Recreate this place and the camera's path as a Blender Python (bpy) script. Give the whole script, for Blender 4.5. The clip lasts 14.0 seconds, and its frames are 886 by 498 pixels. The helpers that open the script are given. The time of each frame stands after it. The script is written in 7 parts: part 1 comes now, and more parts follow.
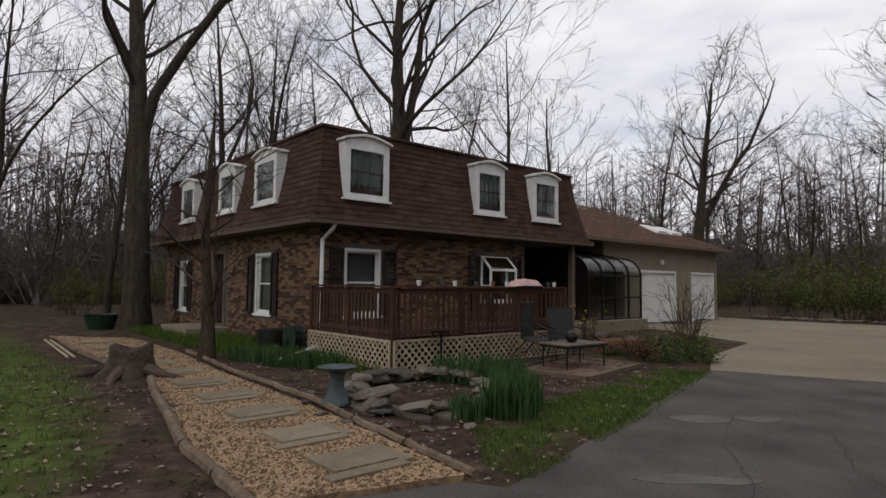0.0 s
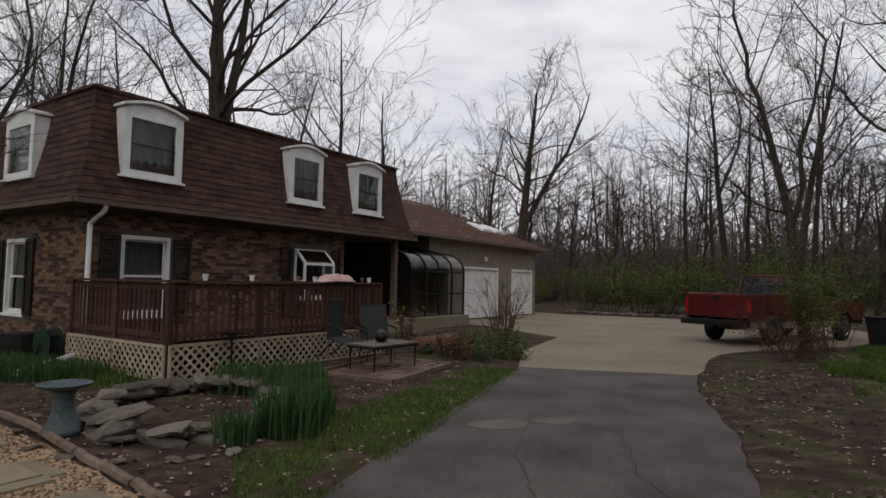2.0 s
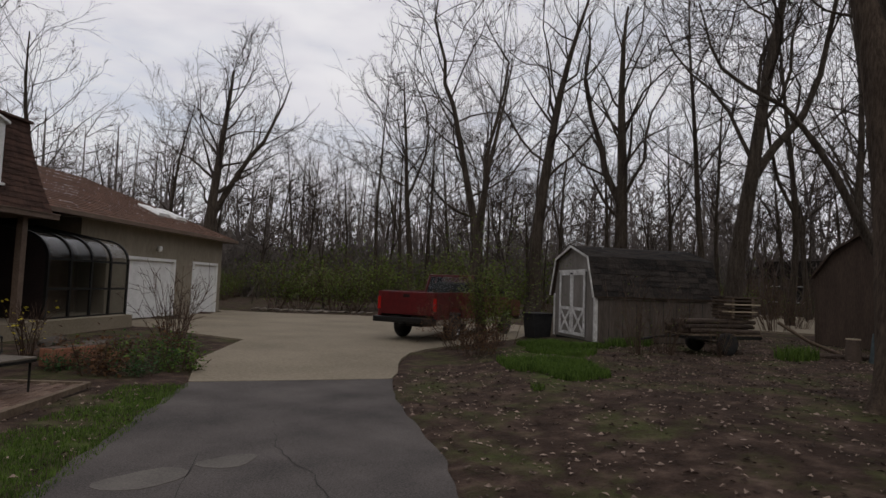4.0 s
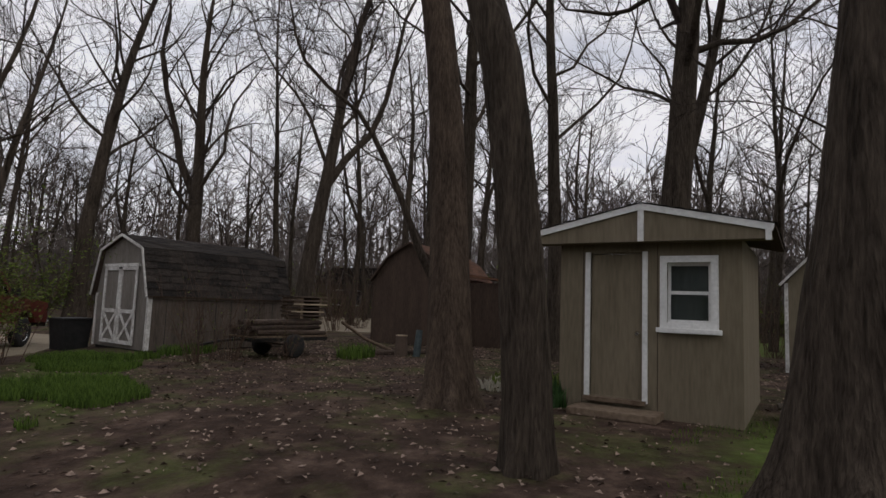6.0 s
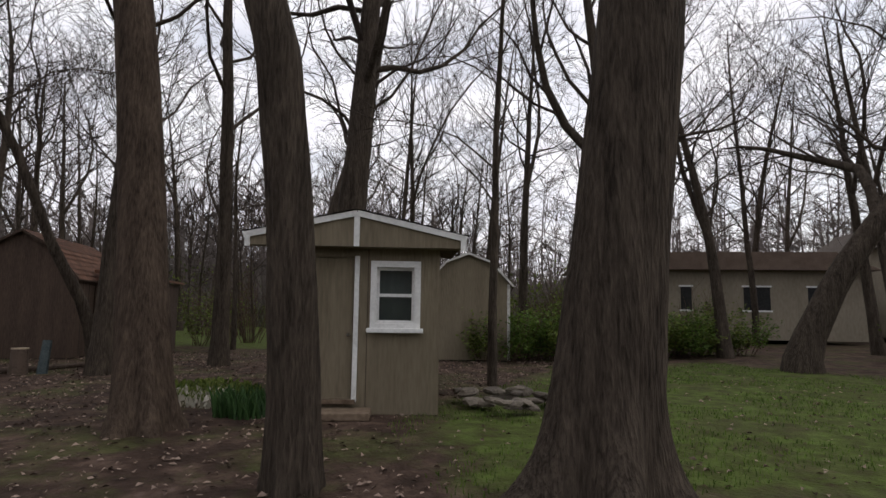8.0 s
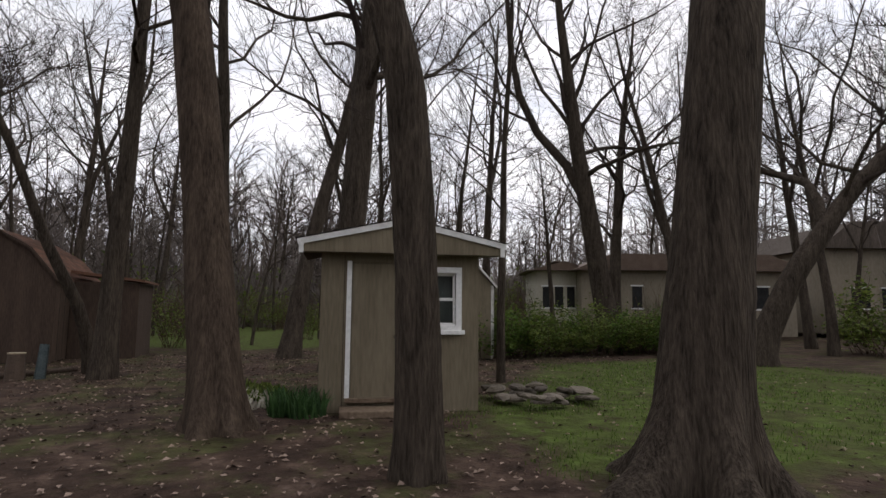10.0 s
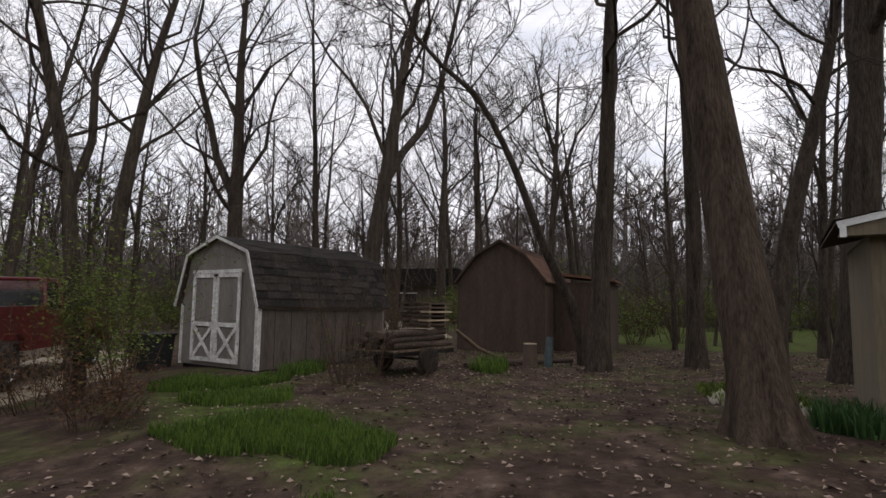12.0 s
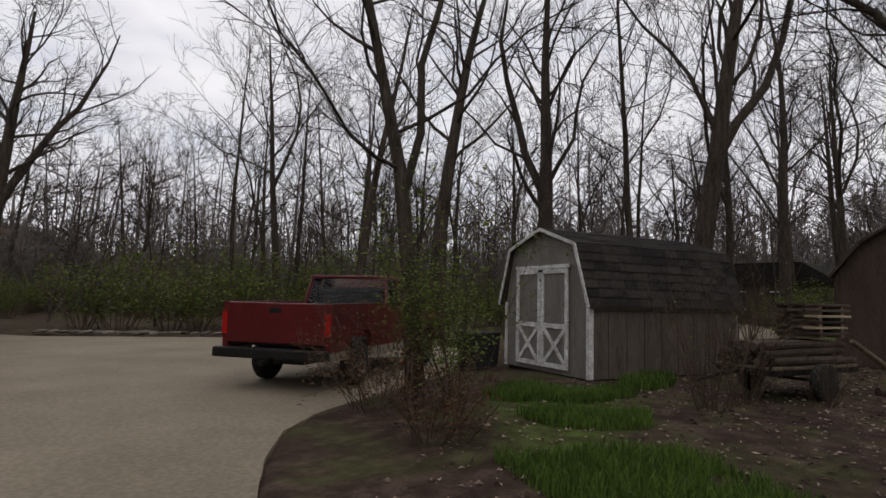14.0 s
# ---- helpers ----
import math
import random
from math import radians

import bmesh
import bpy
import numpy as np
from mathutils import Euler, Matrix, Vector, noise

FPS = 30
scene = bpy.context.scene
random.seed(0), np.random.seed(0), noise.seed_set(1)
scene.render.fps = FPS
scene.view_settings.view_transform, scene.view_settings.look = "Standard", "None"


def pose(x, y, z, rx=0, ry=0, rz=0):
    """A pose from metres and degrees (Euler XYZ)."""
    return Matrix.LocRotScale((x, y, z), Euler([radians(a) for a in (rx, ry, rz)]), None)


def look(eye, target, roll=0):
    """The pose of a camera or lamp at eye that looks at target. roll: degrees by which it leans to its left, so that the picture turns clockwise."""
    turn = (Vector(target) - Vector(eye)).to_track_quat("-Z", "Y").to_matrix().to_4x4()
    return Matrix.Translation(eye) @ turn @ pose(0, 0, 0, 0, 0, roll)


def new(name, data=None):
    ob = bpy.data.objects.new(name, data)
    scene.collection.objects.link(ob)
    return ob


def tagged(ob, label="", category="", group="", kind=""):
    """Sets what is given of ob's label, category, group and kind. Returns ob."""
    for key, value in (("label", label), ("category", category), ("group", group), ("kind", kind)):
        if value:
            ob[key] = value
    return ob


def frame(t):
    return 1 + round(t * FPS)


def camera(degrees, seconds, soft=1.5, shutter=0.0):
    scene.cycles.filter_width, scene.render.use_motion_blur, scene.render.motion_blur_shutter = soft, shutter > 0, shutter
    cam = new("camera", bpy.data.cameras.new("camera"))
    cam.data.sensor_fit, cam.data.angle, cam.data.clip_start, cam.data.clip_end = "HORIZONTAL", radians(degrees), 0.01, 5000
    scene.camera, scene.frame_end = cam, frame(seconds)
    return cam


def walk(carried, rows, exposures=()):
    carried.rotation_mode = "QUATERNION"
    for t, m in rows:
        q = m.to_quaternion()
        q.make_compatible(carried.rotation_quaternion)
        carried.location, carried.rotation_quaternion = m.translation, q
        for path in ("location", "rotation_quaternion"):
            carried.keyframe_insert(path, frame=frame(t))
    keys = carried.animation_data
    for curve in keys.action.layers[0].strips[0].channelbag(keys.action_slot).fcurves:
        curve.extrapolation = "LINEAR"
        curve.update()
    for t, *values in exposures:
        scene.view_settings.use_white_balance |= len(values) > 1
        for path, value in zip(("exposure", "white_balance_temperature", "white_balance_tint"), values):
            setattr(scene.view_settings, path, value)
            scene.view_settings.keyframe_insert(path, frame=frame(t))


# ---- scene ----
from mathutils.geometry import tessellate_polygon

cam = camera(74.65, 14.0, soft=1.5)
PATH = [
    (0, pose(0.918, 1.791, 1.539, 93.45, -0.64, 3.14)),
    (0.5, pose(1.021, 1.894, 1.533, 93.51, -0.58, 2.12)),
    (1, pose(1.156, 2.061, 1.526, 93.34, -0.73, -0.47)),
    (1.5, pose(1.317, 2.299, 1.542, 93.28, -0.87, -6.31)),
    (2, pose(1.506, 2.633, 1.553, 93.22, -1.08, -12.66)),
    (2.2, pose(1.593, 2.785, 1.557, 93.21, -1.23, -14.96)),
    (4.3, pose(2.366, 4.055, 1.562, 93.86, -2.25, -48.31)),
    (4.5, pose(2.559, 4.120, 1.565, 94.03, -2.33, -52.35)),
    (5, pose(3.105, 4.175, 1.555, 94.40, -1.95, -60.80)),
    (5.5, pose(3.517, 4.358, 1.451, 95.37, -2.44, -71.96)),
    (6, pose(3.742, 4.509, 1.442, 95.65, -2.17, -82.25)),
    (6.5, pose(3.877, 4.773, 1.441, 96.08, -1.78, -93.50)),
    (7, pose(3.919, 5.005, 1.469, 96.29, -1.35, -103.17)),
    (7.5, pose(3.966, 5.271, 1.488, 96.31, -1.06, -112.02)),
    (10, pose(4.301, 7.066, 1.553, 96.09, -0.52, -124.35)),
    (10.5, pose(4.344, 7.503, 1.553, 95.86, -0.50, -113.24)),
    (11, pose(4.378, 7.817, 1.575, 95.57, -0.73, -103.20)),
    (11.5, pose(4.555, 7.929, 1.541, 95.67, -1.24, -93.75)),
    (12, pose(4.886, 8.029, 1.497, 95.58, -0.82, -84.15)),
    (12.5, pose(5.256, 8.262, 1.498, 95.45, -1.16, -77.27)),
    (13, pose(5.650, 8.459, 1.480, 95.42, -1.13, -71.88)),
    (13.5, pose(5.904, 8.811, 1.477, 95.32, -1.30, -64.49)),
    (14, pose(6.232, 9.144, 1.495, 94.91, -1.35, -55.30)),
]
walk(cam, PATH, exposures=[(0, -0.33), (4.5, -0.55), (5.0, -0.52), (7.5, -0.06), (10.5, 0.06), (12.5, -0.06), (14, -0.34)])

# ---- world and light ----
def build_world():
    w = bpy.data.worlds.new("sky")
    scene.world = w
    w.use_nodes = True
    nt = w.node_tree
    nt.nodes.clear()
    out = nt.nodes.new("ShaderNodeOutputWorld")
    bg = nt.nodes.new("ShaderNodeBackground")
    sky = nt.nodes.new("ShaderNodeTexSky")
    sky.sky_type = 'NISHITA'
    sky.sun_disc = False
    sky.sun_elevation = radians(38)
    sky.sun_rotation = radians(200)
    sky.air_density = 1.2
    sky.dust_density = 2.0
    blue = nt.nodes.new("ShaderNodeVectorMath")
    blue.operation = 'SCALE'
    blue.inputs["Scale"].default_value = 0.13
    tc = nt.nodes.new("ShaderNodeTexCoord")
    mp = nt.nodes.new("ShaderNodeMapping")
    mp.inputs["Scale"].default_value = (1.6, 1.6, 5.0)
    n1 = nt.nodes.new("ShaderNodeTexNoise")
    n1.inputs["Scale"].default_value = 2.2
    n1.inputs["Detail"].default_value = 7
    n1.inputs["Roughness"].default_value = 0.55
    ramp = nt.nodes.new("ShaderNodeValToRGB")
    ramp.color_ramp.elements[0].position = 0.33
    ramp.color_ramp.elements[0].color = (0.72, 0.72, 0.72, 1)
    ramp.color_ramp.elements[1].position = 0.56
    ramp.color_ramp.elements[1].color = (1, 1, 1, 1)
    cloud = nt.nodes.new("ShaderNodeMix")
    cloud.data_type = 'RGBA'
    n2 = nt.nodes.new("ShaderNodeTexNoise")
    n2.inputs["Scale"].default_value = 3.4
    n2.inputs["Detail"].default_value = 6
    cloud.inputs["A"].default_value = (0.9, 0.885, 0.96, 1)
    cloud.inputs["B"].default_value = (1.08, 1.06, 1.1, 1)
    r2 = nt.nodes.new("ShaderNodeValToRGB")
    r2.color_ramp.elements[0].position = 0.36
    r2.color_ramp.elements[1].position = 0.62
    mix = nt.nodes.new("ShaderNodeMix")
    mix.data_type = 'RGBA'
    L = nt.links.new
    L(tc.outputs["Generated"], mp.inputs["Vector"])
    L(mp.outputs[0], n1.inputs["Vector"])
    L(mp.outputs[0], n2.inputs["Vector"])
    L(n1.outputs["Fac"], ramp.inputs[0])
    L(n2.outputs["Fac"], r2.inputs[0])
    L(r2.outputs[0], cloud.inputs["Factor"])
    L(sky.outputs[0], blue.inputs[0])
    L(ramp.outputs[0], mix.inputs["Factor"])
    L(blue.outputs[0], mix.inputs["A"])
    L(cloud.outputs["Result"], mix.inputs["B"])
    L(mix.outputs["Result"], bg.inputs["Color"])
    bg.inputs["Strength"].default_value = SKY
    L(bg.outputs[0], out.inputs[0])


SKY = 1.08
build_world()
sun = new("sun", bpy.data.lights.new("sun", 'SUN'))
sun.data.energy = 0.5
sun.data.angle = radians(25)
sun.data.color = (1.0, 0.95, 0.88)
sun.matrix_world = look((-20, -30, 40), (0, 10, 0))


# ---- materials ----
def mat(name, c1, c2, scale=4.0, rough=0.85, bump=0.3, metal=0.0, fine=8.0, spec=0.3, stretch=(1, 1, 1), rnd=0.0, space="Object", dist=0.02):
    """Two-scale mottled surface between two colours; rnd varies it piece by piece."""
    m = bpy.data.materials.new(name)
    m.use_nodes = True
    nt = m.node_tree
    b = nt.nodes["Principled BSDF"]
    L = nt.links.new
    tc = nt.nodes.new("ShaderNodeTexCoord")
    mp = nt.nodes.new("ShaderNodeMapping")
    mp.inputs["Scale"].default_value = stretch
    L(tc.outputs[space], mp.inputs["Vector"])
    n1 = nt.nodes.new("ShaderNodeTexNoise")
    n1.inputs["Scale"].default_value = scale
    n1.inputs["Detail"].default_value = 5
    n2 = nt.nodes.new("ShaderNodeTexNoise")
    n2.inputs["Scale"].default_value = scale * fine
    n2.inputs["Detail"].default_value = 3
    for n in (n1, n2):
        L(mp.outputs[0], n.inputs["Vector"])
    add = nt.nodes.new("ShaderNodeMath")
    add.operation = 'MULTIPLY_ADD'
    add.inputs[1].default_value = 0.5
    half = nt.nodes.new("ShaderNodeMath")
    half.operation = 'MULTIPLY'
    half.inputs[1].default_value = 0.5
    L(n1.outputs["Fac"], half.inputs[0])
    L(n2.outputs["Fac"], add.inputs[0])
    L(half.outputs[0], add.inputs[2])
    fac = add.outputs[0]
    rp = nt.nodes.new("ShaderNodeValToRGB")
    rp.color_ramp.elements[0].position = 0.34
    rp.color_ramp.elements[0].color = (*c1, 1)
    rp.color_ramp.elements[1].position = 0.66
    rp.color_ramp.elements[1].color = (*c2, 1)
    if rnd:
        oi = nt.nodes.new("ShaderNodeObjectInfo")
        geo = nt.nodes.new("ShaderNodeNewGeometry")
        s = nt.nodes.new("ShaderNodeMath")
        s.operation = 'ADD'
        L(oi.outputs["Random"], s.inputs[0])
        L(geo.outputs["Random Per Island"], s.inputs[1])
        fr = nt.nodes.new("ShaderNodeMath")
        fr.operation = 'FRACT'
        L(s.outputs[0], fr.inputs[0])
        ma = nt.nodes.new("ShaderNodeMath")
        ma.operation = 'MULTIPLY_ADD'
        ma.inputs[1].default_value = rnd
        L(fr.outputs[0], ma.inputs[0])
        sub = nt.nodes.new("ShaderNodeMath")
        sub.operation = 'SUBTRACT'
        sub.inputs[1].default_value = rnd / 2
        L(fac, sub.inputs[0])
        L(sub.outputs[0], ma.inputs[2])
        fac = ma.outputs[0]
    L(fac, rp.inputs[0])
    L(rp.outputs[0], b.inputs["Base Color"])
    b.inputs["Roughness"].default_value = rough
    b.inputs["Metallic"].default_value = metal
    b.inputs["Specular IOR Level"].default_value = spec
    if bump:
        bp = nt.nodes.new("ShaderNodeBump")
        bp.inputs["Strength"].default_value = bump
        bp.inputs["Distance"].default_value = dist
        L(n2.outputs["Fac"], bp.inputs["Height"])
        L(bp.outputs[0], b.inputs["Normal"])
    return m


BARK = mat("bark", (0.022, 0.017, 0.013), (0.1, 0.08, 0.062), 4.0, 0.95, 1.0, stretch=(2.2, 2.2, 0.35), fine=5, dist=0.05, spec=0.1)
BARK_RED = mat("brown bark", (0.028, 0.02, 0.015), (0.1, 0.074, 0.055), 3.0, 0.95, 1.0, stretch=(2.4, 2.4, 0.5), fine=5, dist=0.04, spec=0.1)
TWIG = mat("twig bark", (0.022, 0.017, 0.015), (0.065, 0.05, 0.042), 1.5, 0.95, 0, spec=0.1)
TWIG_GREY = mat("grey twig bark", (0.026, 0.022, 0.02), (0.065, 0.056, 0.05), 1.5, 0.95, 0, spec=0.1)
# paler than the near twigs: distance haze is mixed into this bark colour
TWIG_FAR = mat("hazed twig bark of the woods", (0.085, 0.072, 0.066), (0.2, 0.172, 0.155), 0.25, 0.95, 0, spec=0.1)
SHRUB_TWIG = mat("reddish shrub stems", (0.05, 0.032, 0.024), (0.13, 0.09, 0.065), 1.5, 0.95, 0, spec=0.1)
LEAF = mat("young leaves", (0.06, 0.09, 0.014), (0.17, 0.21, 0.045), 3.0, 0.7, 0, rnd=0.5)
# aerial haze over the farthest woods is painted in as a lighter tone
WOODS = mat("far woods", (0.11, 0.1, 0.078), (0.24, 0.22, 0.18), 0.6, 1.0, 0, stretch=(1, 1, 0.12), fine=4, spec=0.0)
LEAF_RED = mat("reddish dry leaves", (0.06, 0.03, 0.015), (0.16, 0.085, 0.04), 3.0, 0.8, 0, rnd=0.5)
GRASS = mat("grass blades", (0.04, 0.075, 0.01), (0.12, 0.19, 0.032), 2.0, 0.75, 0, rnd=0.5)
IRIS = mat("iris leaves", (0.03, 0.07, 0.02), (0.07, 0.14, 0.045), 2.0, 0.6, 0, rnd=0.4)
LITTER = mat("fallen leaves", (0.045, 0.028, 0.02), (0.3, 0.225, 0.18), 3.0, 0.85, 0, rnd=0.7)
BRICK = mat("brown brick", (0.05, 0.027, 0.019), (0.21, 0.127, 0.074), 2.0, 0.9, 0.5, rnd=0.55, dist=0.008)
MORTAR = mat("grey mortar", (0.07, 0.06, 0.05), (0.14, 0.12, 0.1), 6.0, 0.95, 0.3)
SHINGLE = mat("brown shingle", (0.032, 0.017, 0.012), (0.09, 0.048, 0.035), 5.0, 0.95, 0.6, fine=10, dist=0.01, rnd=0.2)
SHINGLE_RED = mat("rust brown shingle", (0.075, 0.036, 0.022), (0.16, 0.082, 0.052), 5.0, 0.95, 0.6, fine=10, dist=0.01, rnd=0.2)
SHINGLE_DARK = mat("mossy dark shingle", (0.011, 0.009, 0.008), (0.042, 0.034, 0.028), 2.0, 0.95, 0.8, fine=8, dist=0.02, rnd=0.3)
WHITE = mat("white paint", (0.62, 0.62, 0.6), (0.82, 0.82, 0.8), 3.0, 0.55, 0.1)
WHITE_WORN = mat("worn white paint", (0.3, 0.28, 0.25), (0.8, 0.79, 0.76), 6.0, 0.7, 0.3, fine=5)
BROWN_TRIM = mat("brown trim paint", (0.1, 0.068, 0.05), (0.16, 0.115, 0.085), 3.0, 0.6, 0.1)
TAN_WALL = mat("tan siding", (0.2, 0.17, 0.125), (0.27, 0.235, 0.18), 1.2, 0.85, 0.25, stretch=(1, 1, 0.4))
CREAM = mat("cream siding", (0.4, 0.37, 0.3), (0.5, 0.47, 0.39), 1.2, 0.85, 0.2)
SHED_WALL = mat("olive tan siding", (0.14, 0.116, 0.077), (0.205, 0.171, 0.118), 1.3, 0.85, 0.4, stretch=(3, 3, 0.4))
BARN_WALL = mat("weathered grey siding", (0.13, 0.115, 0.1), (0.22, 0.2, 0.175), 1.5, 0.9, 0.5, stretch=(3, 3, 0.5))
# weathered brown, with the barn side's shade darkening the colour too
BARN_SIDE = mat("shaded weathered brown siding", (0.055, 0.043, 0.034), (0.12, 0.098, 0.08), 1.2, 0.9, 0.5, stretch=(3, 3, 0.5))
BROWN_WALL = mat("dark brown siding", (0.045, 0.03, 0.022), (0.085, 0.058, 0.042), 1.5, 0.9, 0.5, stretch=(3, 3, 0.5))
SHUTTER = mat("dark brown shutter paint", (0.014, 0.009, 0.009), (0.03, 0.02, 0.019), 3.0, 0.6, 0.15)
DECK = mat("red-brown deck stain", (0.035, 0.014, 0.009), (0.095, 0.045, 0.028), 4.0, 0.8, 0.4, stretch=(3, 3, 0.6), rnd=0.3)
LATTICE = mat("pale tan lattice paint", (0.3, 0.24, 0.165), (0.46, 0.385, 0.28), 4.0, 0.8, 0.2, rnd=0.25)
CONCRETE = mat("tan concrete", (0.16, 0.131, 0.09), (0.275, 0.23, 0.165), 0.5, 0.9, 0.3, fine=40, dist=0.004)
ASPHALT = mat("old asphalt", (0.03, 0.026, 0.024), (0.125, 0.107, 0.097), 1.1, 0.9, 0.6, fine=60, dist=0.006)
STONE = mat("grey field stone", (0.07, 0.058, 0.046), (0.17, 0.145, 0.115), 3.0, 0.9, 0.6, rnd=0.4)
PAVER = mat("tan paving stone", (0.15, 0.122, 0.078), (0.25, 0.208, 0.142), 3.0, 0.9, 0.4, rnd=0.25, dist=0.006)
PAVER_RED = mat("brown patio brick", (0.1, 0.06, 0.042), (0.2, 0.135, 0.1), 3.0, 0.9, 0.4, rnd=0.4)
PEBBLE = mat("buff river pebbles", (0.09, 0.053, 0.026), (0.38, 0.262, 0.155), 3.0, 0.75, 0, rnd=0.8)
TIMBER = mat("weathered edging timber", (0.09, 0.06, 0.04), (0.2, 0.15, 0.105), 2.0, 0.9, 0.5, stretch=(1, 1, 1))
LOG = mat("firewood bark", (0.035, 0.024, 0.018), (0.1, 0.072, 0.055), 3.0, 0.95, 0.6, rnd=0.5)
LOG_END = mat("cut wood", (0.2, 0.155, 0.1), (0.38, 0.31, 0.22), 6.0, 0.9, 0.3, rnd=0.3)
IRON = mat("black iron", (0.012, 0.012, 0.012), (0.035, 0.033, 0.03), 6.0, 0.5, 0.1, metal=0.6)
SLING = mat("black mesh sling", (0.018, 0.018, 0.018), (0.04, 0.038, 0.036), 30.0, 0.8, 0.2)
VERDIGRIS = mat("blue-green glazed stone", (0.03, 0.045, 0.05), (0.1, 0.125, 0.125), 5.0, 0.6, 0.3)
TERRACOTTA = mat("terracotta", (0.2, 0.08, 0.045), (0.3, 0.14, 0.085), 5.0, 0.85, 0.2)
TRUCK_RED = mat("dull red car paint", (0.075, 0.009, 0.01), (0.12, 0.014, 0.014), 1.0, 0.3, 0, spec=0.5)
TRUCK_TAN = mat("tan lower car paint", (0.2, 0.165, 0.13), (0.28, 0.24, 0.19), 1.0, 0.4, 0, spec=0.5)
RUBBER = mat("tyre rubber", (0.012, 0.012, 0.012), (0.03, 0.029, 0.028), 8.0, 0.85, 0.2)
CHROME = mat("dull chrome", (0.5, 0.5, 0.5), (0.68, 0.68, 0.68), 4.0, 0.25, 0, metal=1.0)
TAIL_RED = mat("red lamp plastic", (0.3, 0.01, 0.01), (0.4, 0.02, 0.015), 4.0, 0.25, 0)
DARK_IN = mat("dim interior", (0.012, 0.012, 0.013), (0.03, 0.03, 0.03), 2.0, 0.9, 0)
CURTAIN = mat("grey curtain", (0.1, 0.11, 0.105), (0.17, 0.18, 0.17), 8.0, 0.9, 0, stretch=(3, 3, 0.3))
PINK = mat("pale pink cloth", (0.4, 0.24, 0.22), (0.58, 0.4, 0.37), 6.0, 0.9, 0.3)
GREEN_DARK = mat("dark green plastic", (0.01, 0.025, 0.015), (0.02, 0.05, 0.03), 5.0, 0.5, 0)
YELLOW = mat("yellow blossom", (0.5, 0.38, 0.02), (0.7, 0.6, 0.06), 5.0, 0.7, 0)


def glass_material(name, tint, rough=0.03):
    m = bpy.data.materials.new(name)
    m.use_nodes = True
    b = m.node_tree.nodes["Principled BSDF"]
    b.inputs["Base Color"].default_value = (*tint, 1)
    b.inputs["Roughness"].default_value = rough
    b.inputs["IOR"].default_value = 1.45
    b.inputs["Transmission Weight"].default_value = 1.0
    return m


GLASS = glass_material("window glass", (0.75, 0.8, 0.8))
SMOKED = glass_material("smoked glass", (0.5, 0.52, 0.52), 0.16)


def ground_material():
    """Leaf-strewn soil and grass, mixed by the lawn mask and two scales of noise."""
    m = bpy.data.materials.new("yard ground")
    m.use_nodes = True
    nt = m.node_tree
    b = nt.nodes["Principled BSDF"]
    L = nt.links.new
    tc = nt.nodes.new("ShaderNodeTexCoord")

    def ramp_of(scale, detail, stops, vor=False):
        n = nt.nodes.new("ShaderNodeTexNoise")
        n.inputs["Scale"].default_value = scale
        n.inputs["Detail"].default_value = detail
        n.inputs["Roughness"].default_value = 0.65
        L(tc.outputs["Object"], n.inputs["Vector"])
        r = nt.nodes.new("ShaderNodeValToRGB")
        r.color_ramp.elements[0].position = stops[0][0]
        r.color_ramp.elements[0].color = (*stops[0][1], 1)
        r.color_ramp.elements[1].position = stops[-1][0]
        r.color_ramp.elements[1].color = (*stops[-1][1], 1)
        for p, c in stops[1:-1]:
            e = r.color_ramp.elements.new(p)
            e.color = (*c, 1)
        L(n.outputs["Fac"], r.inputs[0])
        return r.outputs[0], n.outputs["Fac"]
    soil, sf = ramp_of(3.0, 9, [(0.3, (0.024, 0.016, 0.012)), (0.5, (0.055, 0.036, 0.027)), (0.64, (0.1, 0.068, 0.052)), (0.8, (0.19, 0.14, 0.115))])
    lawn, lf = ramp_of(4.0, 9, [(0.3, (0.045, 0.036, 0.018)), (0.45, (0.058, 0.072, 0.018)), (0.7, (0.1, 0.145, 0.033))])
    patch, pf = ramp_of(0.9, 6, [(0.36, (0, 0, 0)), (0.6, (1, 1, 1))])
    at = nt.nodes.new("ShaderNodeAttribute")
    at.attribute_name = "lawn"
    ma = nt.nodes.new("ShaderNodeMath")
    ma.operation = 'MULTIPLY_ADD'
    ma.inputs[1].default_value = 0.8
    L(patch, ma.inputs[0])
    s = nt.nodes.new("ShaderNodeMath")
    s.operation = 'MULTIPLY_ADD'
    s.inputs[1].default_value = 1.6
    s.inputs[2].default_value = -0.8
    L(at.outputs["Fac"], s.inputs[0])
    L(s.outputs[0], ma.inputs[2])
    ma.use_clamp = True
    mx = nt.nodes.new("ShaderNodeMix")
    mx.data_type = 'RGBA'
    L(ma.outputs[0], mx.inputs["Factor"])
    L(soil, mx.inputs["A"])
    L(lawn, mx.inputs["B"])
    L(mx.outputs["Result"], b.inputs["Base Color"])
    b.inputs["Roughness"].default_value = 0.95
    b.inputs["Specular IOR Level"].default_value = 0.1
    n = nt.nodes.new("ShaderNodeTexNoise")
    n.inputs["Scale"].default_value = 22
    n.inputs["Detail"].default_value = 6
    L(tc.outputs["Object"], n.inputs["Vector"])
    bp = nt.nodes.new("ShaderNodeBump")
    bp.inputs["Strength"].default_value = 1.0
    bp.inputs["Distance"].default_value = 0.04
    L(n.outputs["Fac"], bp.inputs["Height"])
    L(bp.outputs[0], b.inputs["Normal"])
    return m


GROUND = ground_material()


